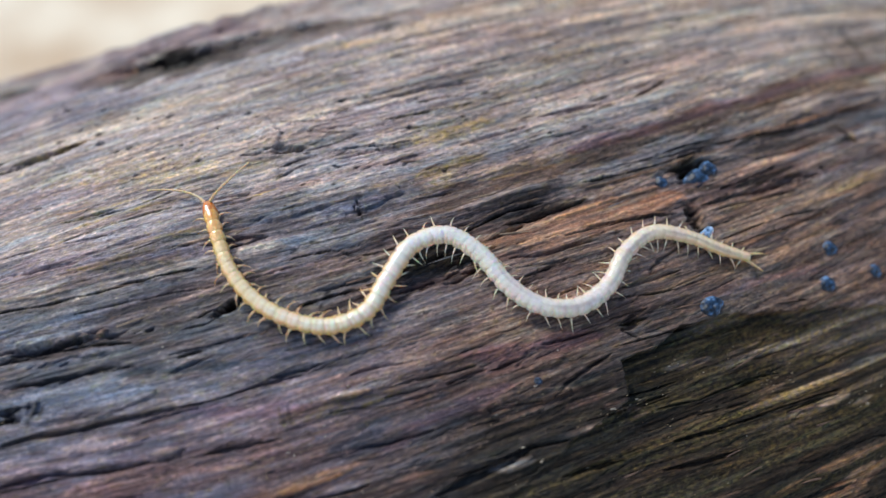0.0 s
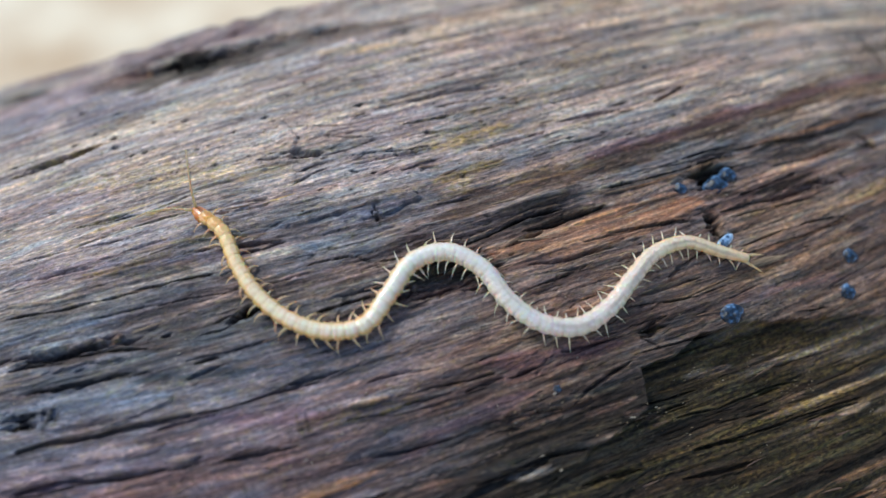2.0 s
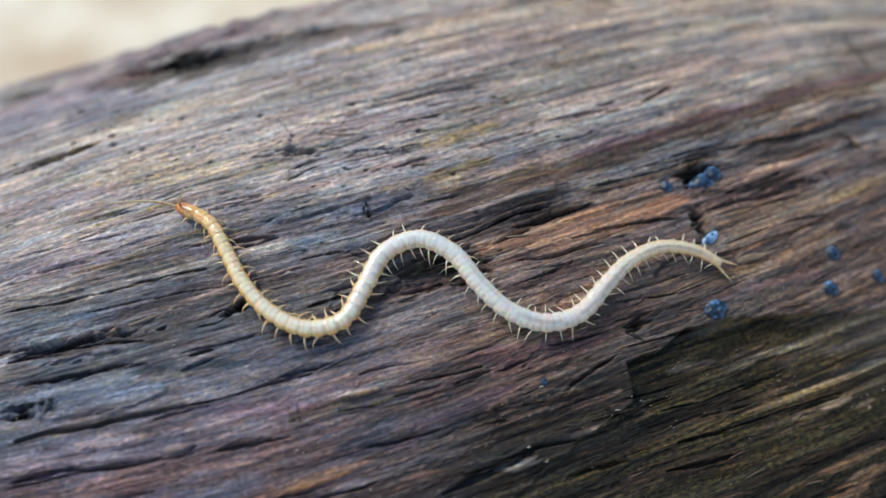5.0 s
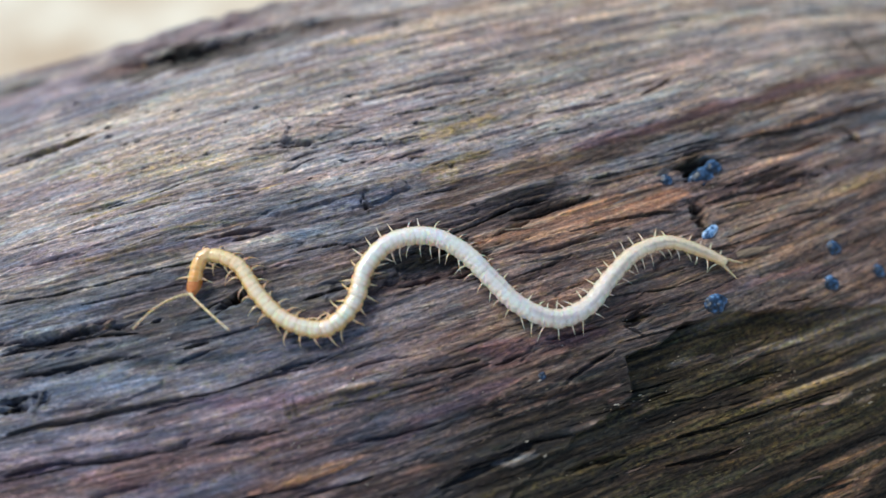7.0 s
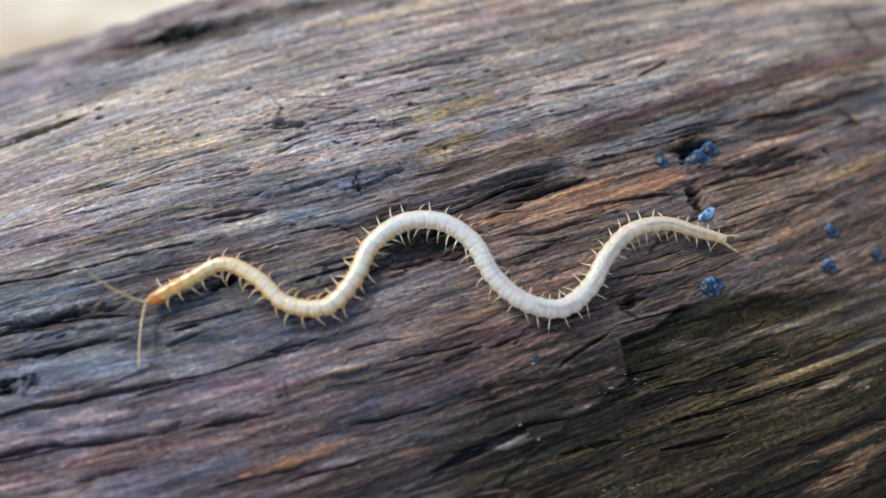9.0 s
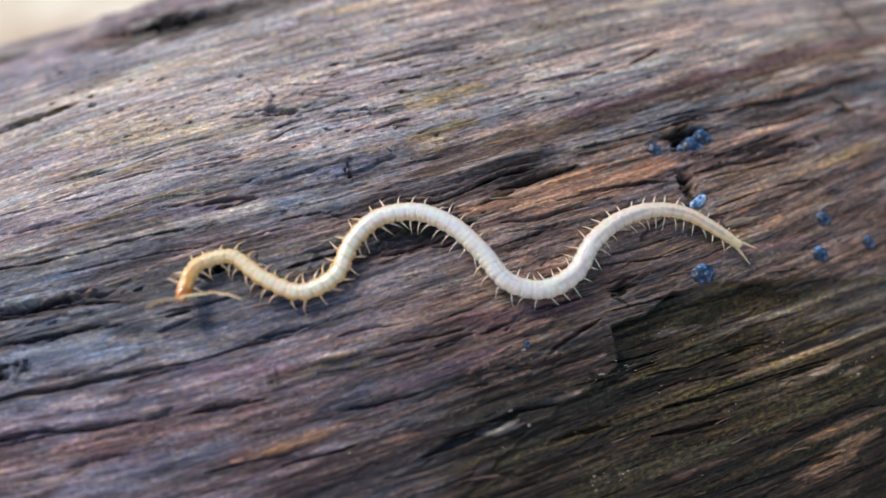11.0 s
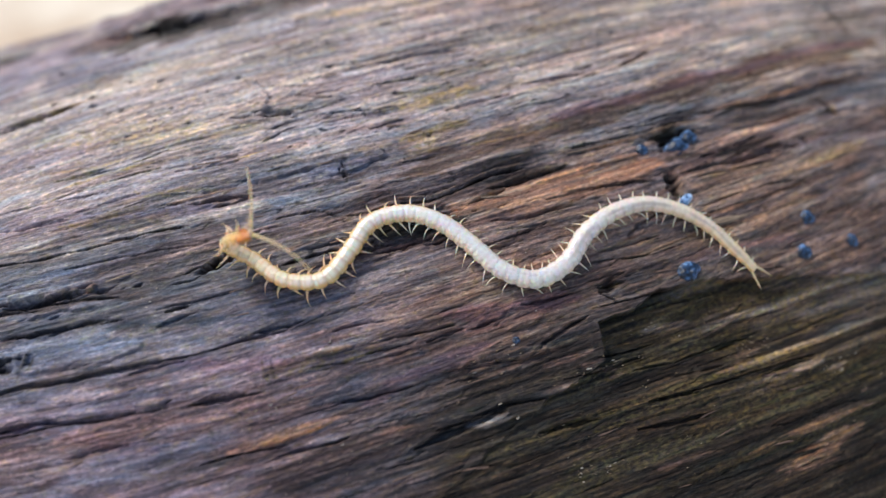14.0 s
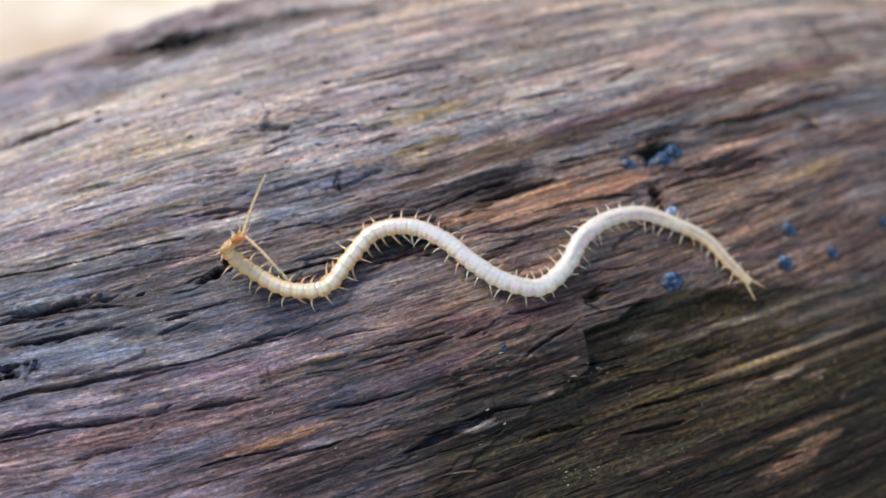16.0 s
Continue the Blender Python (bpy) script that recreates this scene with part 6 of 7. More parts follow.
# ---- loose splinters along the grain ----
def build_splinters(log):
    rnd = random.Random(11)
    mats = []
    for name, lo, hi in (("tan_splinter", (0.13, 0.085, 0.055), (0.34, 0.245, 0.155)), ("brown_splinter", (0.05, 0.03, 0.024), (0.24, 0.14, 0.09)), ("grey_splinter", (0.09, 0.075, 0.075), (0.36, 0.31, 0.28))):
        m, nodes, links, b = material(name, 0.5)
        co = nodes.new("ShaderNodeTexCoord").outputs["Object"]
        f = noise_tex(nodes, links, mapped(nodes, links, co, (0.25, 3.0, 1.0)), 2500.0, 4, 0.7)
        links.new(ramp(nodes, links, f, [(0.35, lo), (0.65, hi)]), b.inputs["Base Color"])
        mats.append(m)

    def splinter(u, v, length, wide, lift, turn, mat):
        bm = bmesh.new()
        n, rings = 7, []
        ph = rnd.uniform(0, 6)
        for i in range(n):
            s = i / (n - 1)
            k = (0.25 + 0.75 * math.sin(math.pi * min(1, s * 1.25 + 0.12)) ** 0.6) * (1 - 0.75 * s * s)
            c = Vector(((s - 0.5) * length, wide * 0.7 * math.sin(ph + 3 * s), lift * s * s)) * MM
            rings.append((c, wide * k * MM, wide * 0.45 * k * MM, Vector((0, 1, 0)), Vector((0, 0, 1))))
        tube(bm, rings, 6)
        ob = part("splinter", bm, mat, log)
        for p in ob.data.polygons:
            p.use_smooth = False
        h0 = float(wood_height(u, v))
        place, nn = on_log(u, v, h0 + 0.03 + 0.5 * max(0, wide - 0.09))
        ob.matrix_basis = framed(place, Vector((math.cos(turn), math.sin(turn) * nn.z, -math.sin(turn) * nn.y)), nn)

    for i in range(150):
        u, v = rnd.uniform(-13, 38), rnd.uniform(-34, -3)
        splinter(u, v, rnd.uniform(0.5, 2.6), rnd.uniform(0.025, 0.065), rnd.uniform(0, 0.16), rnd.uniform(-0.18, 0.18) + (math.pi if rnd.random() < 0.5 else 0), mats[rnd.choice((0, 1, 1, 2)) if v > -20 else 1])
    splinter(27.1, -20.9, 2.7, 0.24, 0.1, 0.11, mats[0])


def build_crumbs():
    """Pale grains and wood dust caught on the fibres."""
    m, nodes, links, b = material("wood_crumb", 0.6)
    isle = nodes.new("ShaderNodeNewGeometry").outputs["Random Per Island"]
    links.new(ramp(nodes, links, isle, [(0.0, (0.06, 0.035, 0.02)), (0.45, (0.20, 0.13, 0.07)), (0.8, (0.34, 0.26, 0.16)), (1.0, (0.58, 0.50, 0.40))]), b.inputs["Base Color"])
    rnd = random.Random(23)
    bm = bmesh.new()
    spots = [(rnd.uniform(-13, 40), rnd.uniform(-34, -2), 1.0) for i in range(900)]
    for cu, cv, n in ((10.8, -24.7, 60), (12.1, -24.5, 50), (16.9, -26.8, 50), (3.2, -21.5, 60), (4.9, -21.7, 50), (0.7, -23.5, 40), (10.6, -27.5, 40), (15.0, -31.5, 60), (25.9, -28.0, 60), (20.5, -25.5, 40), (-1.9, -6.3, 60), (11.6, -12.2, 40), (34.8, -18.7, 40), (-2.0, -24.1, 30), (30.3, -30.6, 30)):
        spots += [(rnd.gauss(cu, 0.9), rnd.gauss(cv, 0.28), 1.2) for i in range(n // 2)]
    for u, v, big in spots:
        place, n = on_log(u, v, float(wood_height(u, v)) + 0.01)
        r = big * rnd.choice((0.02, 0.025, 0.03, 0.035, 0.045)) * MM
        start = len(bm.verts)
        ring = [bm.verts.new(place + Vector((rnd.uniform(0.8, 3.0) * x, rnd.uniform(0.6, 1.2) * y, rnd.uniform(0.5, 1.1) * z)) * r) for x, y, z in ((1, 0, 0), (0, 1, 0), (-1, 0, 0), (0, -1, 0), (0, 0, 1), (0, 0, -1))]
        for a in range(4):
            bm.faces.new((ring[a], ring[(a + 1) % 4], ring[4]))
            bm.faces.new((ring[(a + 1) % 4], ring[a], ring[5]))
    ob = part("wood_crumbs", bm, m)
    for p in ob.data.polygons:
        p.use_smooth = False
    tagged(ob, "scattered pale wood crumbs and dust on the log", "wood crumbs", kind="stuff")


def wood_height(u, v):
    i, j = min(len(GRID[0]) - 1, np.searchsorted(GRID[0], u)), min(len(GRID[1]) - 1, np.searchsorted(GRID[1], v))
    return GRID[2][i, j]


build_ground()
log = build_log()
centipede, head, segments, legs, feelers = build_centipede()
build_beads()
build_splinters(log)
build_crumbs()

# ---- what moves: the body's line on the log from head to tail, time by time (u, v and, where raised, height, in mm) ----
SHAPES = {}


def crawl(t, line, feeler_a, feeler_b):
    line = [tuple(p) + (0.55,) * (3 - len(p)) for p in line]
    SHAPES[t] = (np.array(line), np.array([feeler_a, feeler_b]))


def between(t0, t1, k):
    """The shape at the share k between two known ones: the bends turn evenly from the tail on."""
    (a, fa), (b, fb) = SHAPES[t0], SHAPES[t1]

    def bends(p):
        d = np.diff(p[::-1, :2], axis=0)
        return np.unwrap(np.arctan2(d[:, 1], d[:, 0])), np.hypot(d[:, 0], d[:, 1])
    (aa, la), (ab, lb) = bends(a), bends(b)
    ab = ab + 2 * math.pi * round((aa[0] - ab[0]) / (2 * math.pi))
    ang, ln = aa * (1 - k) + ab * k, la * (1 - k) + lb * k
    p = [a[-1, :2] * (1 - k) + b[-1, :2] * k]
    for q, l in zip(ang, ln):
        p.append(p[-1] + l * np.array([math.cos(q), math.sin(q)]))
    # keep the middle of the body where it was heading
    p = np.array(p[::-1])
    mid = a[8:, :2].mean(0) * (1 - k) + b[8:, :2].mean(0) * k
    p += mid - p[8:].mean(0)
    line = np.column_stack([p, a[:, 2] * (1 - k) + b[:, 2] * k])
    off = (fa - a[0]) * (1 - k) + (fb - b[0]) * k
    return line, off + line[0]


def reshape(t, t0, t1, k, front, feeler_a, feeler_b):
    """A shape between two others, with the front of the body and the feelers at places of their own."""
    line, _ = between(t0, t1, k)
    if front:
        line[:len(front)] = front
    SHAPES[t] = (line, np.array([feeler_a, feeler_b]))


def glide(p, n):
    """n + 1 points evenly spaced along a smooth line through the points p."""
    p = np.asarray(p)
    full = np.vstack([2 * p[0] - p[1], p, 2 * p[-1] - p[-2]])
    out = []
    for i in range(1, len(full) - 2):
        for f in np.linspace(0, 1, 12, endpoint=False):
            a, b, c, d = full[i - 1:i + 3]
            out.append(0.5 * (2 * b + (c - a) * f + (2 * a - 5 * b + 4 * c - d) * f * f + (3 * b - a - 3 * c + d) * f ** 3))
    out = np.array(out + [p[-1]])
    s = np.concatenate([[0], np.cumsum(np.linalg.norm(np.diff(out, axis=0), axis=1))])
    want = np.linspace(0, s[-1], n + 1)
    return np.column_stack([np.interp(want, s, out[:, c]) for c in range(3)])


def poses_at(shape):
    """Poses of head, segments and antenna joints for one shape."""
    line, feel = shape
    fine = glide(line, 20 * (SEGMENTS + 2))
    pts, ups = zip(*[on_log(*p) for p in fine])
    n = len(pts)
    base = centipede.location
    share = lambda k: min(n - 1, max(0, round(k * (n - 1))))
    m, up = {}, None
    for i in range(SEGMENTS - 1, -2, -1):
        k = share((i + 1.3) / (SEGMENTS + 1.6) if i >= 0 else 0.012)
        ahead = (pts[max(0, k - 15)] - pts[min(n - 1, k + 15)])
        if i > 9 or up is None:
            up = ups[k]
        up = up - up.project(ahead)
        up.normalize()
        m[i] = framed(pts[k] - base, ahead, up)
    heads = m.pop(-1)
    joints = []
    for side, (mid, tip) in zip((1, -1), feel):
        start = heads @ (Vector((0.58, side * 0.12, 0.05)) * MM)
        a, b = on_log(*mid)[0] - base, on_log(*tip)[0] - base
        ctrl = 2 * a - 0.5 * (start + b)
        at, row = start, []
        for j in range(JOINTS):
            f = (j + 0.5) / JOINTS
            ahead = (2 * (1 - f) * (ctrl - start) + 2 * f * (b - ctrl)).normalized()
            up0 = Vector((0, 0, 1)) if abs(ahead.z) < 0.95 else Vector((0, 1, 0))
            row.append(framed(at, ahead, up0))
            at = at + ahead * (ANTENNA / JOINTS * MM)
        joints.append(row)
    return heads, m, joints


def motions():
    crawl(0, ((-0.51, -9.87), (-0.50, -11.89), (-0.34, -13.90), (0.44, -15.82), (1.80, -17.33), (3.59, -18.27), (5.57, -18.10), (7.13, -16.79), (8.81, -15.55), (10.76, -15.60), (12.04, -17.10), (12.84, -19.02), (14.17, -20.52), (16.10, -21.10), (18.05, -20.49), (19.56, -19.15), (21.47, -18.53), (23.34, -19.27), (25.02, -20.46), (26.76, -21.47)),
          ((-1.44, -8.90, 0.60), (-3.27, -8.17, 0.65)), ((0.31, -9.80, 1.42), (1.67, -9.67, 2.28)))
    crawl(0.5, ((-0.11, -9.84), (-0.39, -11.85), (-0.49, -13.88), (0.27, -15.78), (1.65, -17.30), (3.42, -18.31), (5.42, -18.23), (6.94, -16.88), (8.59, -15.67), (10.58, -15.65), (11.91, -17.10), (12.67, -19.02), (13.96, -20.59), (15.87, -21.24), (17.82, -20.64), (19.39, -19.34), (21.22, -18.55), (23.18, -19.09), (24.86, -20.28), (26.64, -21.23)),
          ((-1.33, -8.27, 0.60), (-2.65, -7.27, 0.65)), ((0.93, -10.13, 1.30), (2.24, -10.59, 2.05)))
    crawl(1, ((-0.55, -9.77), (-0.56, -11.77), (-0.46, -13.75), (0.26, -15.62), (1.47, -17.22), (3.16, -18.29), (5.06, -18.08), (6.63, -16.82), (8.30, -15.69), (10.22, -15.85), (11.53, -17.36), (12.25, -19.24), (13.58, -20.66), (15.47, -21.33), (17.41, -20.88), (18.95, -19.64), (20.70, -18.68), (22.63, -19.06), (24.35, -20.04), (26.23, -20.76)),
          ((-1.25, -9.33, 1.40), (-2.68, -9.14, 2.24)), ((-0.09, -9.46, 1.69), (0.33, -9.71, 2.84)))
    crawl(1.5, ((-1.43, -9.48), (-0.79, -11.32), (-0.61, -13.32), (-0.02, -15.25), (1.22, -16.82), (2.85, -18.00), (4.76, -18.32), (6.37, -17.14), (7.92, -15.90), (9.88, -15.95), (11.30, -17.33), (12.01, -19.21), (13.34, -20.70), (15.19, -21.35), (17.11, -20.82), (18.73, -19.68), (20.53, -18.84), (22.53, -19.01), (24.21, -20.05), (26.04, -20.79)),
          ((-2.66, -8.85, 1.02), (-4.31, -9.33, 1.48)), ((-1.32, -8.85, 1.69), (-1.39, -8.74, 2.83)))
    crawl(2, ((-1.92, -9.37), (-0.95, -11.04), (-0.69, -13.05), (-0.14, -14.97), (0.94, -16.65), (2.54, -17.86), (4.47, -18.14), (6.10, -17.03), (7.72, -15.83), (9.67, -15.87), (11.08, -17.26), (11.76, -19.14), (12.97, -20.67), (14.79, -21.42), (16.76, -20.95), (18.44, -19.93), (20.20, -18.98), (22.18, -18.88), (23.88, -19.86), (25.64, -20.83)),
          ((-3.23, -9.34, 1.34), (-4.26, -9.86, 2.12)), ((-1.84, -8.98, 1.65), (-1.62, -8.22, 2.75)))
    crawl(2.5, ((-2.12, -9.15), (-1.05, -10.84), (-0.64, -12.89), (-0.17, -14.87), (0.87, -16.65), (2.48, -17.90), (4.44, -18.16), (6.01, -16.85), (7.69, -15.68), (9.67, -15.82), (10.86, -17.47), (11.54, -19.40), (12.91, -20.90), (14.80, -21.48), (16.84, -20.94), (18.48, -19.85), (20.36, -18.92), (22.35, -19.01), (24.11, -20.06), (25.86, -21.09)),
          ((-3.44, -8.47, 0.60), (-5.33, -8.62, 0.65)), ((-2.00, -7.38, 0.60), (-1.86, -5.47, 0.65)))
    crawl(3, ((-2.04, -8.81), (-1.14, -10.65), (-0.64, -12.64), (-0.30, -14.68), (0.71, -16.49), (2.18, -17.92), (4.17, -18.21), (5.74, -16.91), (7.34, -15.57), (9.27, -15.85), (10.35, -17.57), (10.92, -19.56), (12.30, -21.08), (14.25, -21.62), (16.29, -21.18), (18.04, -20.14), (19.85, -19.18), (21.94, -19.07), (23.74, -19.99), (25.30, -21.32)),
          ((-2.91, -8.95, 1.47), (-4.01, -9.41, 2.39)), ((-1.28, -8.31, 1.54), (-0.36, -8.24, 2.53)))
    crawl(3.5, ((-1.54, -8.56), (-1.10, -10.51), (-0.78, -12.56), (-0.36, -14.61), (0.57, -16.43), (2.08, -17.84), (4.01, -18.27), (5.56, -16.96), (7.05, -15.46), (8.93, -15.51), (9.81, -17.30), (10.48, -19.31), (11.75, -20.85), (13.70, -21.42), (15.76, -21.37), (17.60, -20.46), (19.30, -19.37), (21.35, -19.04), (23.26, -19.67), (24.84, -20.98)),
          ((-2.58, -7.19, 0.60), (-4.08, -6.15, 0.65)), ((-0.83, -8.51, 1.62), (-0.13, -8.85, 2.70)))
    crawl(4, ((-1.26, -8.11), (-1.14, -10.14), (-0.76, -12.19), (-0.45, -14.22), (0.41, -16.11), (1.79, -17.65), (3.73, -18.20), (5.39, -17.03), (6.89, -15.61), (8.88, -15.30), (10.26, -16.71), (10.82, -18.73), (12.03, -20.38), (13.82, -21.40), (15.86, -21.23), (17.63, -20.19), (19.52, -19.34), (21.58, -19.21), (23.54, -19.84), (25.04, -21.21)),
          ((-1.68, -8.10, 1.62), (-2.71, -8.17, 2.69)), ((-0.89, -8.46, 1.68), (-0.59, -9.03, 2.81)))
    crawl(4.2, ((-1.23, -7.97), (-1.20, -9.99), (-0.78, -12.03), (-0.50, -14.06), (0.31, -15.96), (1.64, -17.55), (3.52, -18.17), (5.22, -17.08), (6.63, -15.58), (8.58, -15.16), (10.18, -16.33), (10.76, -18.33), (11.73, -20.12), (13.45, -21.25), (15.49, -21.28), (17.29, -20.37), (19.15, -19.46), (21.17, -19.11), (23.15, -19.71), (24.71, -20.99)),
          ((-1.92, -7.89, 1.56), (-2.94, -8.00, 2.58)), ((-0.91, -7.72, 1.69), (-0.67, -7.30, 2.83)))
    crawl(6.3, ((-2.80, -12.04), (-1.00, -11.64), (-0.43, -13.55), (0.12, -15.46), (1.08, -17.23), (2.71, -18.29), (4.52, -17.78), (5.74, -16.18), (7.29, -14.98), (9.26, -15.06), (10.56, -16.47), (11.58, -18.20), (12.64, -19.87), (14.20, -21.13), (16.12, -21.22), (17.84, -20.21), (19.62, -19.31), (21.62, -19.15), (23.40, -19.95), (24.70, -21.43)),
          ((-4.20, -11.90, 0.60), (-6.12, -11.79, 0.65)), ((-3.05, -13.19, 1.13), (-2.84, -14.80, 1.71)))
    crawl(7, ((-2.87, -14.59), (-1.87, -12.97), (-0.39, -13.95), (0.24, -15.84), (1.20, -17.58), (2.89, -18.56), (4.60, -17.81), (5.78, -16.19), (7.43, -15.27), (9.40, -15.54), (10.83, -16.83), (11.75, -18.60), (12.72, -20.32), (14.33, -21.51), (16.22, -21.35), (17.93, -20.30), (19.70, -19.43), (21.69, -19.30), (23.40, -20.23), (24.91, -21.48)),
          ((-4.17, -14.92, 0.93), (-5.58, -15.80, 1.30)), ((-2.49, -15.80, 1.06), (-1.73, -17.21, 1.56)))
    crawl(7.5, ((-2.84, -15.85), (-2.24, -14.03), (-0.64, -14.10), (0.28, -15.79), (1.17, -17.49), (2.77, -18.53), (4.53, -17.99), (5.68, -16.46), (7.37, -15.57), (9.30, -15.62), (10.70, -16.80), (11.58, -18.52), (12.56, -20.19), (13.96, -21.52), (15.79, -21.64), (17.38, -20.59), (19.05, -19.64), (20.94, -19.23), (22.78, -19.65), (24.39, -20.70)),
          ((-3.63, -16.73, 1.40), (-4.61, -17.23, 2.25)), ((-1.92, -17.03, 0.90), (-1.04, -18.24, 1.24)))
    crawl(8, ((-2.83, -16.32), (-2.10, -14.54), (-0.37, -14.55), (0.61, -16.15), (1.59, -17.83), (3.28, -18.64), (4.82, -17.67), (6.11, -16.26), (7.88, -15.54), (9.77, -15.85), (11.15, -17.13), (11.87, -18.89), (12.78, -20.61), (14.23, -21.79), (16.08, -21.63), (17.56, -20.41), (19.23, -19.44), (21.10, -19.08), (22.90, -19.65), (24.58, -20.54)),
          ((-4.34, -16.70, 1.06), (-5.63, -16.76, 1.58)), ((-2.21, -17.31, 1.06), (-0.94, -18.46, 1.56)))
    crawl(8.5, ((-3.56, -16.48), (-2.08, -15.27), (-0.40, -14.89), (0.65, -16.46), (1.89, -17.92), (3.70, -18.50), (5.13, -17.37), (6.47, -15.97), (8.30, -15.49), (10.13, -16.08), (11.25, -17.55), (11.85, -19.40), (12.80, -21.06), (14.49, -21.91), (16.27, -21.41), (17.81, -20.21), (19.46, -19.25), (21.36, -19.09), (23.13, -19.82), (24.83, -20.70)),
          ((-5.43, -16.34, 0.60), (-7.14, -15.80, 0.65)), ((-3.83, -17.83, 0.94), (-3.43, -19.45, 1.32)))
    crawl(9, ((-4.70, -15.46), (-2.77, -15.07), (-0.82, -14.82), (0.59, -16.10), (1.61, -17.78), (3.46, -18.52), (5.12, -17.61), (6.49, -16.18), (8.37, -15.51), (10.28, -16.04), (11.50, -17.52), (11.94, -19.48), (13.00, -21.11), (14.76, -22.00), (16.58, -21.40), (18.10, -20.10), (19.85, -19.19), (21.83, -19.27), (23.53, -20.18), (25.28, -21.15)),
          ((-5.51, -15.33, 1.59), (-6.16, -14.85, 2.63)), ((-5.37, -16.65, 0.71), (-5.80, -18.34, 0.88)))
    crawl(9.2, ((-4.56, -15.59), (-2.65, -15.15), (-0.69, -14.91), (0.65, -16.26), (1.66, -17.94), (3.52, -18.63), (5.18, -17.68), (6.53, -16.20), (8.40, -15.59), (10.30, -16.14), (11.56, -17.63), (12.00, -19.59), (12.96, -21.27), (14.70, -22.22), (16.54, -21.58), (18.02, -20.22), (19.76, -19.31), (21.74, -19.35), (23.39, -20.35), (25.11, -21.40)),
          ((-5.95, -15.02, 0.60), (-7.46, -14.48, 0.65)), ((-5.11, -16.79, 0.60), (-5.25, -18.67, 0.65)))
    crawl(11.3, ((-2.43, -16.99, 1.40), (-1.45, -15.49, 0.80), (0.32, -15.56), (1.47, -17.13), (3.01, -18.27), (4.84, -17.86), (6.15, -16.39), (7.92, -15.68), (9.80, -16.14), (11.21, -17.45), (12.14, -19.15), (13.01, -20.92), (14.75, -21.66), (16.57, -21.11), (18.03, -19.82), (19.87, -19.18), (21.82, -19.19), (23.61, -19.93), (25.01, -21.27), (26.23, -22.78)),
          ((-2.83, -17.47, 2.51), (-3.01, -18.08, 3.63)), ((-0.84, -17.32, 1.87), (0.30, -17.95, 2.34)))
    crawl(12, ((-1.22, -15.85, 2.20), (-0.57, -15.33, 0.79), (1.01, -16.14), (2.13, -17.72), (3.92, -18.45), (5.54, -17.68), (6.94, -16.36), (8.78, -15.93), (10.54, -16.70), (11.76, -18.17), (12.52, -19.96), (13.65, -21.43), (15.52, -21.73), (17.12, -20.74), (18.78, -19.75), (20.65, -19.35), (22.56, -19.48), (24.28, -20.34), (25.53, -21.77), (26.60, -23.37)),
          ((-0.82, -14.04, 1.93), (-0.39, -11.76, 1.65)), ((0.43, -15.85, 1.93), (2.01, -16.00, 1.65)))
    crawl(12.5, ((0.31, -16.28, 4.00), (-0.45, -15.32, 1.52), (0.78, -16.02), (2.04, -17.50), (3.77, -18.31), (5.49, -17.71), (6.94, -16.44), (8.77, -15.97), (10.51, -16.75), (11.76, -18.19), (12.63, -19.89), (13.86, -21.35), (15.72, -21.62), (17.32, -20.61), (19.00, -19.67), (20.88, -19.32), (22.78, -19.49), (24.48, -20.36), (25.71, -21.81), (26.88, -23.33)),
          ((0.37, -15.64, 4.30), (0.37, -15.05, 4.80)), ((0.82, -16.77, 4.20), (1.34, -17.41, 4.30)))
    crawl(13, ((0.90, -16.64, 4.50), (-0.21, -15.50, 1.75), (0.87, -16.11, 0.52), (2.16, -17.56), (3.94, -18.28), (5.61, -17.49), (7.05, -16.20), (8.95, -15.99), (10.62, -16.90), (11.74, -18.45), (12.64, -20.17), (14.03, -21.45), (15.92, -21.41), (17.53, -20.38), (19.30, -19.59), (21.18, -19.20), (23.07, -19.55), (24.72, -20.54), (25.97, -22.01), (27.15, -23.51)),
          ((1.78, -16.18, 4.80), (3.35, -15.20, 5.30)), ((2.34, -17.32, 4.70), (3.33, -18.84, 4.80)))
    crawl(13.5, ((1.09, -16.69, 4.50), (-0.11, -15.43, 1.83), (0.93, -16.02, 0.51), (2.16, -17.58), (4.02, -18.23), (5.67, -17.35), (7.10, -16.02), (9.04, -15.96), (10.73, -16.96), (11.95, -18.48), (12.92, -20.21), (14.42, -21.39), (16.34, -21.16), (17.88, -19.94), (19.71, -19.25), (21.68, -19.10), (23.51, -19.76), (24.99, -21.05), (26.18, -22.60), (27.34, -24.19)),
          ((2.24, -15.59, 4.80), (2.97, -14.47, 5.30)), ((2.73, -17.38, 4.70), (3.67, -18.32, 4.80)))
    crawl(14.5, ((1.07, -16.33, 4.50), (-0.00, -15.33, 1.69), (1.13, -16.15, 0.51), (2.37, -17.70), (4.24, -18.19), (5.88, -17.18), (7.54, -16.15), (9.47, -16.22), (11.07, -17.32), (12.18, -18.96), (13.36, -20.53), (15.13, -21.30), (16.97, -20.72), (18.55, -19.56), (20.37, -18.85), (22.35, -18.90), (24.08, -19.78), (25.53, -21.13), (26.43, -22.85), (27.23, -24.65)),
          ((2.00, -15.11, 4.80), (2.82, -14.09, 5.30)), ((2.33, -17.12, 4.70), (3.07, -18.79, 4.80)))
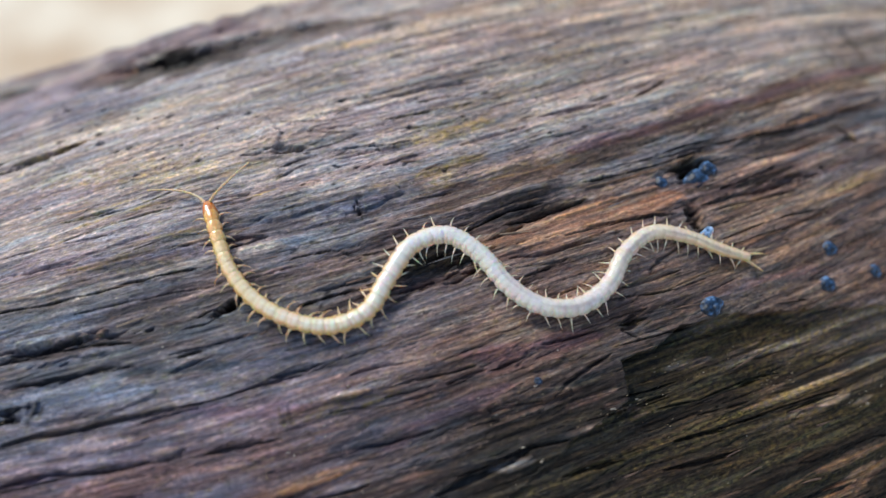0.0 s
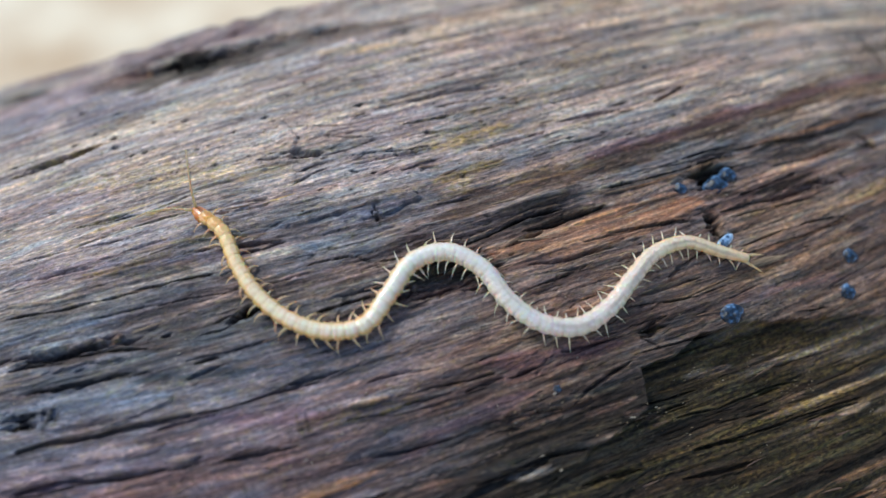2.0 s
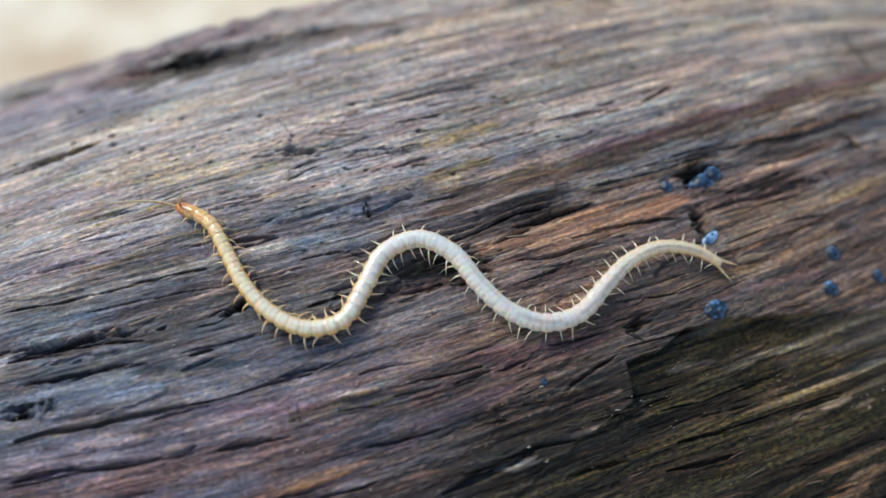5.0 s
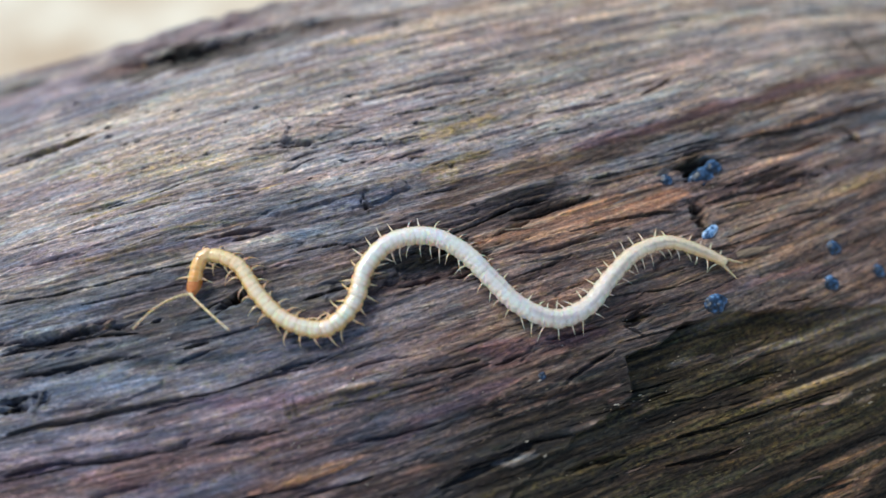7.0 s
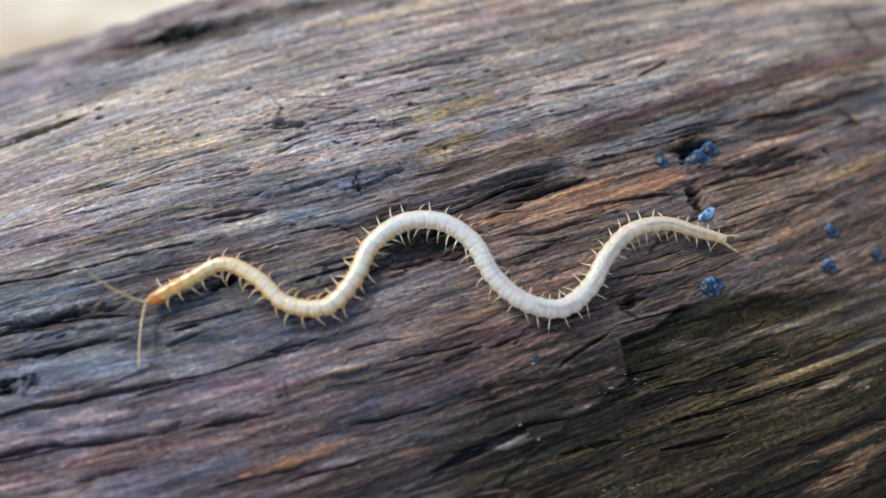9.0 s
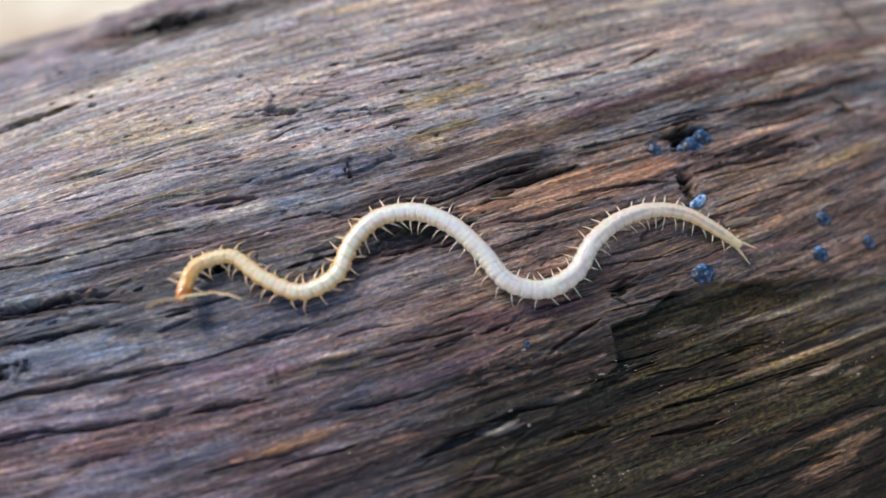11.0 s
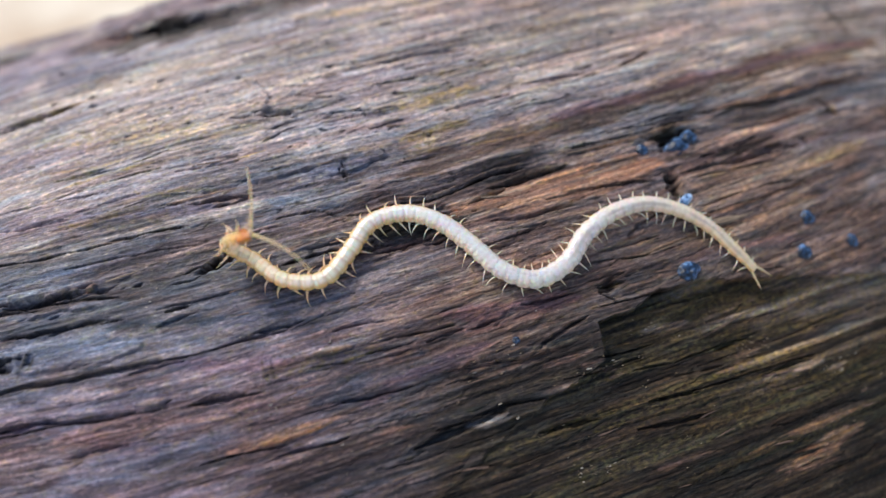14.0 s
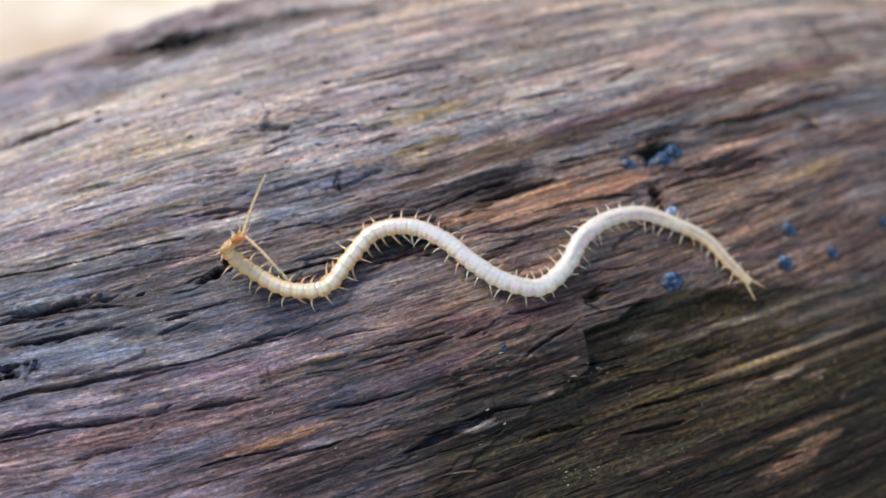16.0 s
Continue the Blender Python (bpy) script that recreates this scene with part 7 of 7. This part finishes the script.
    crawl(15, ((0.96, -16.17, 4.50), (-0.08, -15.17, 1.68), (1.08, -16.07, 0.51), (2.35, -17.60), (4.19, -18.25), (5.88, -17.31), (7.46, -16.12), (9.40, -16.13), (10.99, -17.30), (12.14, -18.93), (13.40, -20.47), (15.23, -21.15), (17.07, -20.40), (18.69, -19.33), (20.56, -18.65), (22.54, -18.85), (24.29, -19.76), (25.75, -21.13), (26.86, -22.75), (27.76, -24.52)),
          ((2.15, -15.32, 4.80), (3.24, -14.57, 5.30)), ((1.79, -17.00, 4.70), (2.42, -18.36, 4.80)))
    crawl(16, ((1.03, -15.92, 4.50), (0.11, -15.13, 1.58), (1.20, -16.36, 0.52), (2.61, -17.74), (4.51, -18.22), (6.16, -17.13), (7.85, -16.09), (9.81, -16.31), (11.38, -17.53), (12.53, -19.17), (13.90, -20.63), (15.71, -21.47), (17.51, -20.75), (19.02, -19.44), (20.92, -18.84), (22.90, -19.02), (24.60, -20.06), (26.14, -21.35), (27.09, -23.09), (28.12, -24.80)),
          ((1.91, -14.70, 4.80), (2.76, -13.88, 5.30)), ((1.59, -16.68, 4.70), (2.18, -17.92, 4.80)))
    reshape(6.5, 6.3, 7, 0.3, ((-3.07, -12.88, 0.60), (-1.73, -12.17, 0.60), (-0.28, -12.98, 0.55), (0.11, -14.84, 0.55)), ((-4.35, -12.73, 0.60), (-6.10, -12.51, 0.70)), ((-3.16, -14.12, 0.90), (-2.27, -15.46, 1.20)))
    reshape(11.5, 11.3, 12, 0.3, ((-2.32, -16.72, 1.60), (-0.80, -15.43, 0.90), (0.85, -15.87, 0.55), (1.89, -17.38, 0.55)), ((-3.44, -16.76, 2.30), (-4.78, -16.78, 3.00)), ((-0.90, -17.48, 2.20), (0.00, -19.01, 2.60)))
    reshape(14, 13.5, 14.5, 0.5, (), ((1.52, -15.43, 4.90), (1.74, -13.91, 5.10)), ((2.42, -17.56, 4.82), (3.32, -18.73, 4.45)))
    for t0, t1, steps in ((4.2, 6.3, 5), (9.2, 11.3, 4)):
        for i in range(1, steps):
            SHAPES[round(t0 + (t1 - t0) * i / steps, 2)] = between(t0, t1, i / steps)
    times = sorted(SHAPES)
    poses = {t: poses_at(SHAPES[t]) for t in times}
    walk(head, [(t, poses[t][0]) for t in times])
    for i, seg in enumerate(segments):
        walk(seg, [(t, poses[t][1][i]) for t in times])
    for side in (0, 1):
        for j in range(JOINTS):
            walk(feelers[side][j], [(t, poses[t][2][side][j]) for t in times])
    for i, pair in enumerate(legs):
        w = body_width((i + 1.3) / (SEGMENTS + 1.6))
        for leg, side, yaw, roll in pair:
            rows = []
            for t in np.arange(0, 16.01, 0.5):
                swing = 20 * math.sin(2 * math.pi * (i / 8.5 - 0.55 * t) + (0.9 if side > 0 else 0))
                lift = 7 * math.cos(2 * math.pi * (i / 8.5 - 0.55 * t))
                rows.append((float(t), pose(0, side * w * 0.86 * MM, -0.14 * MM, side * (roll + lift), 0, side * -(yaw + swing))))
            walk(leg, rows)


motions()
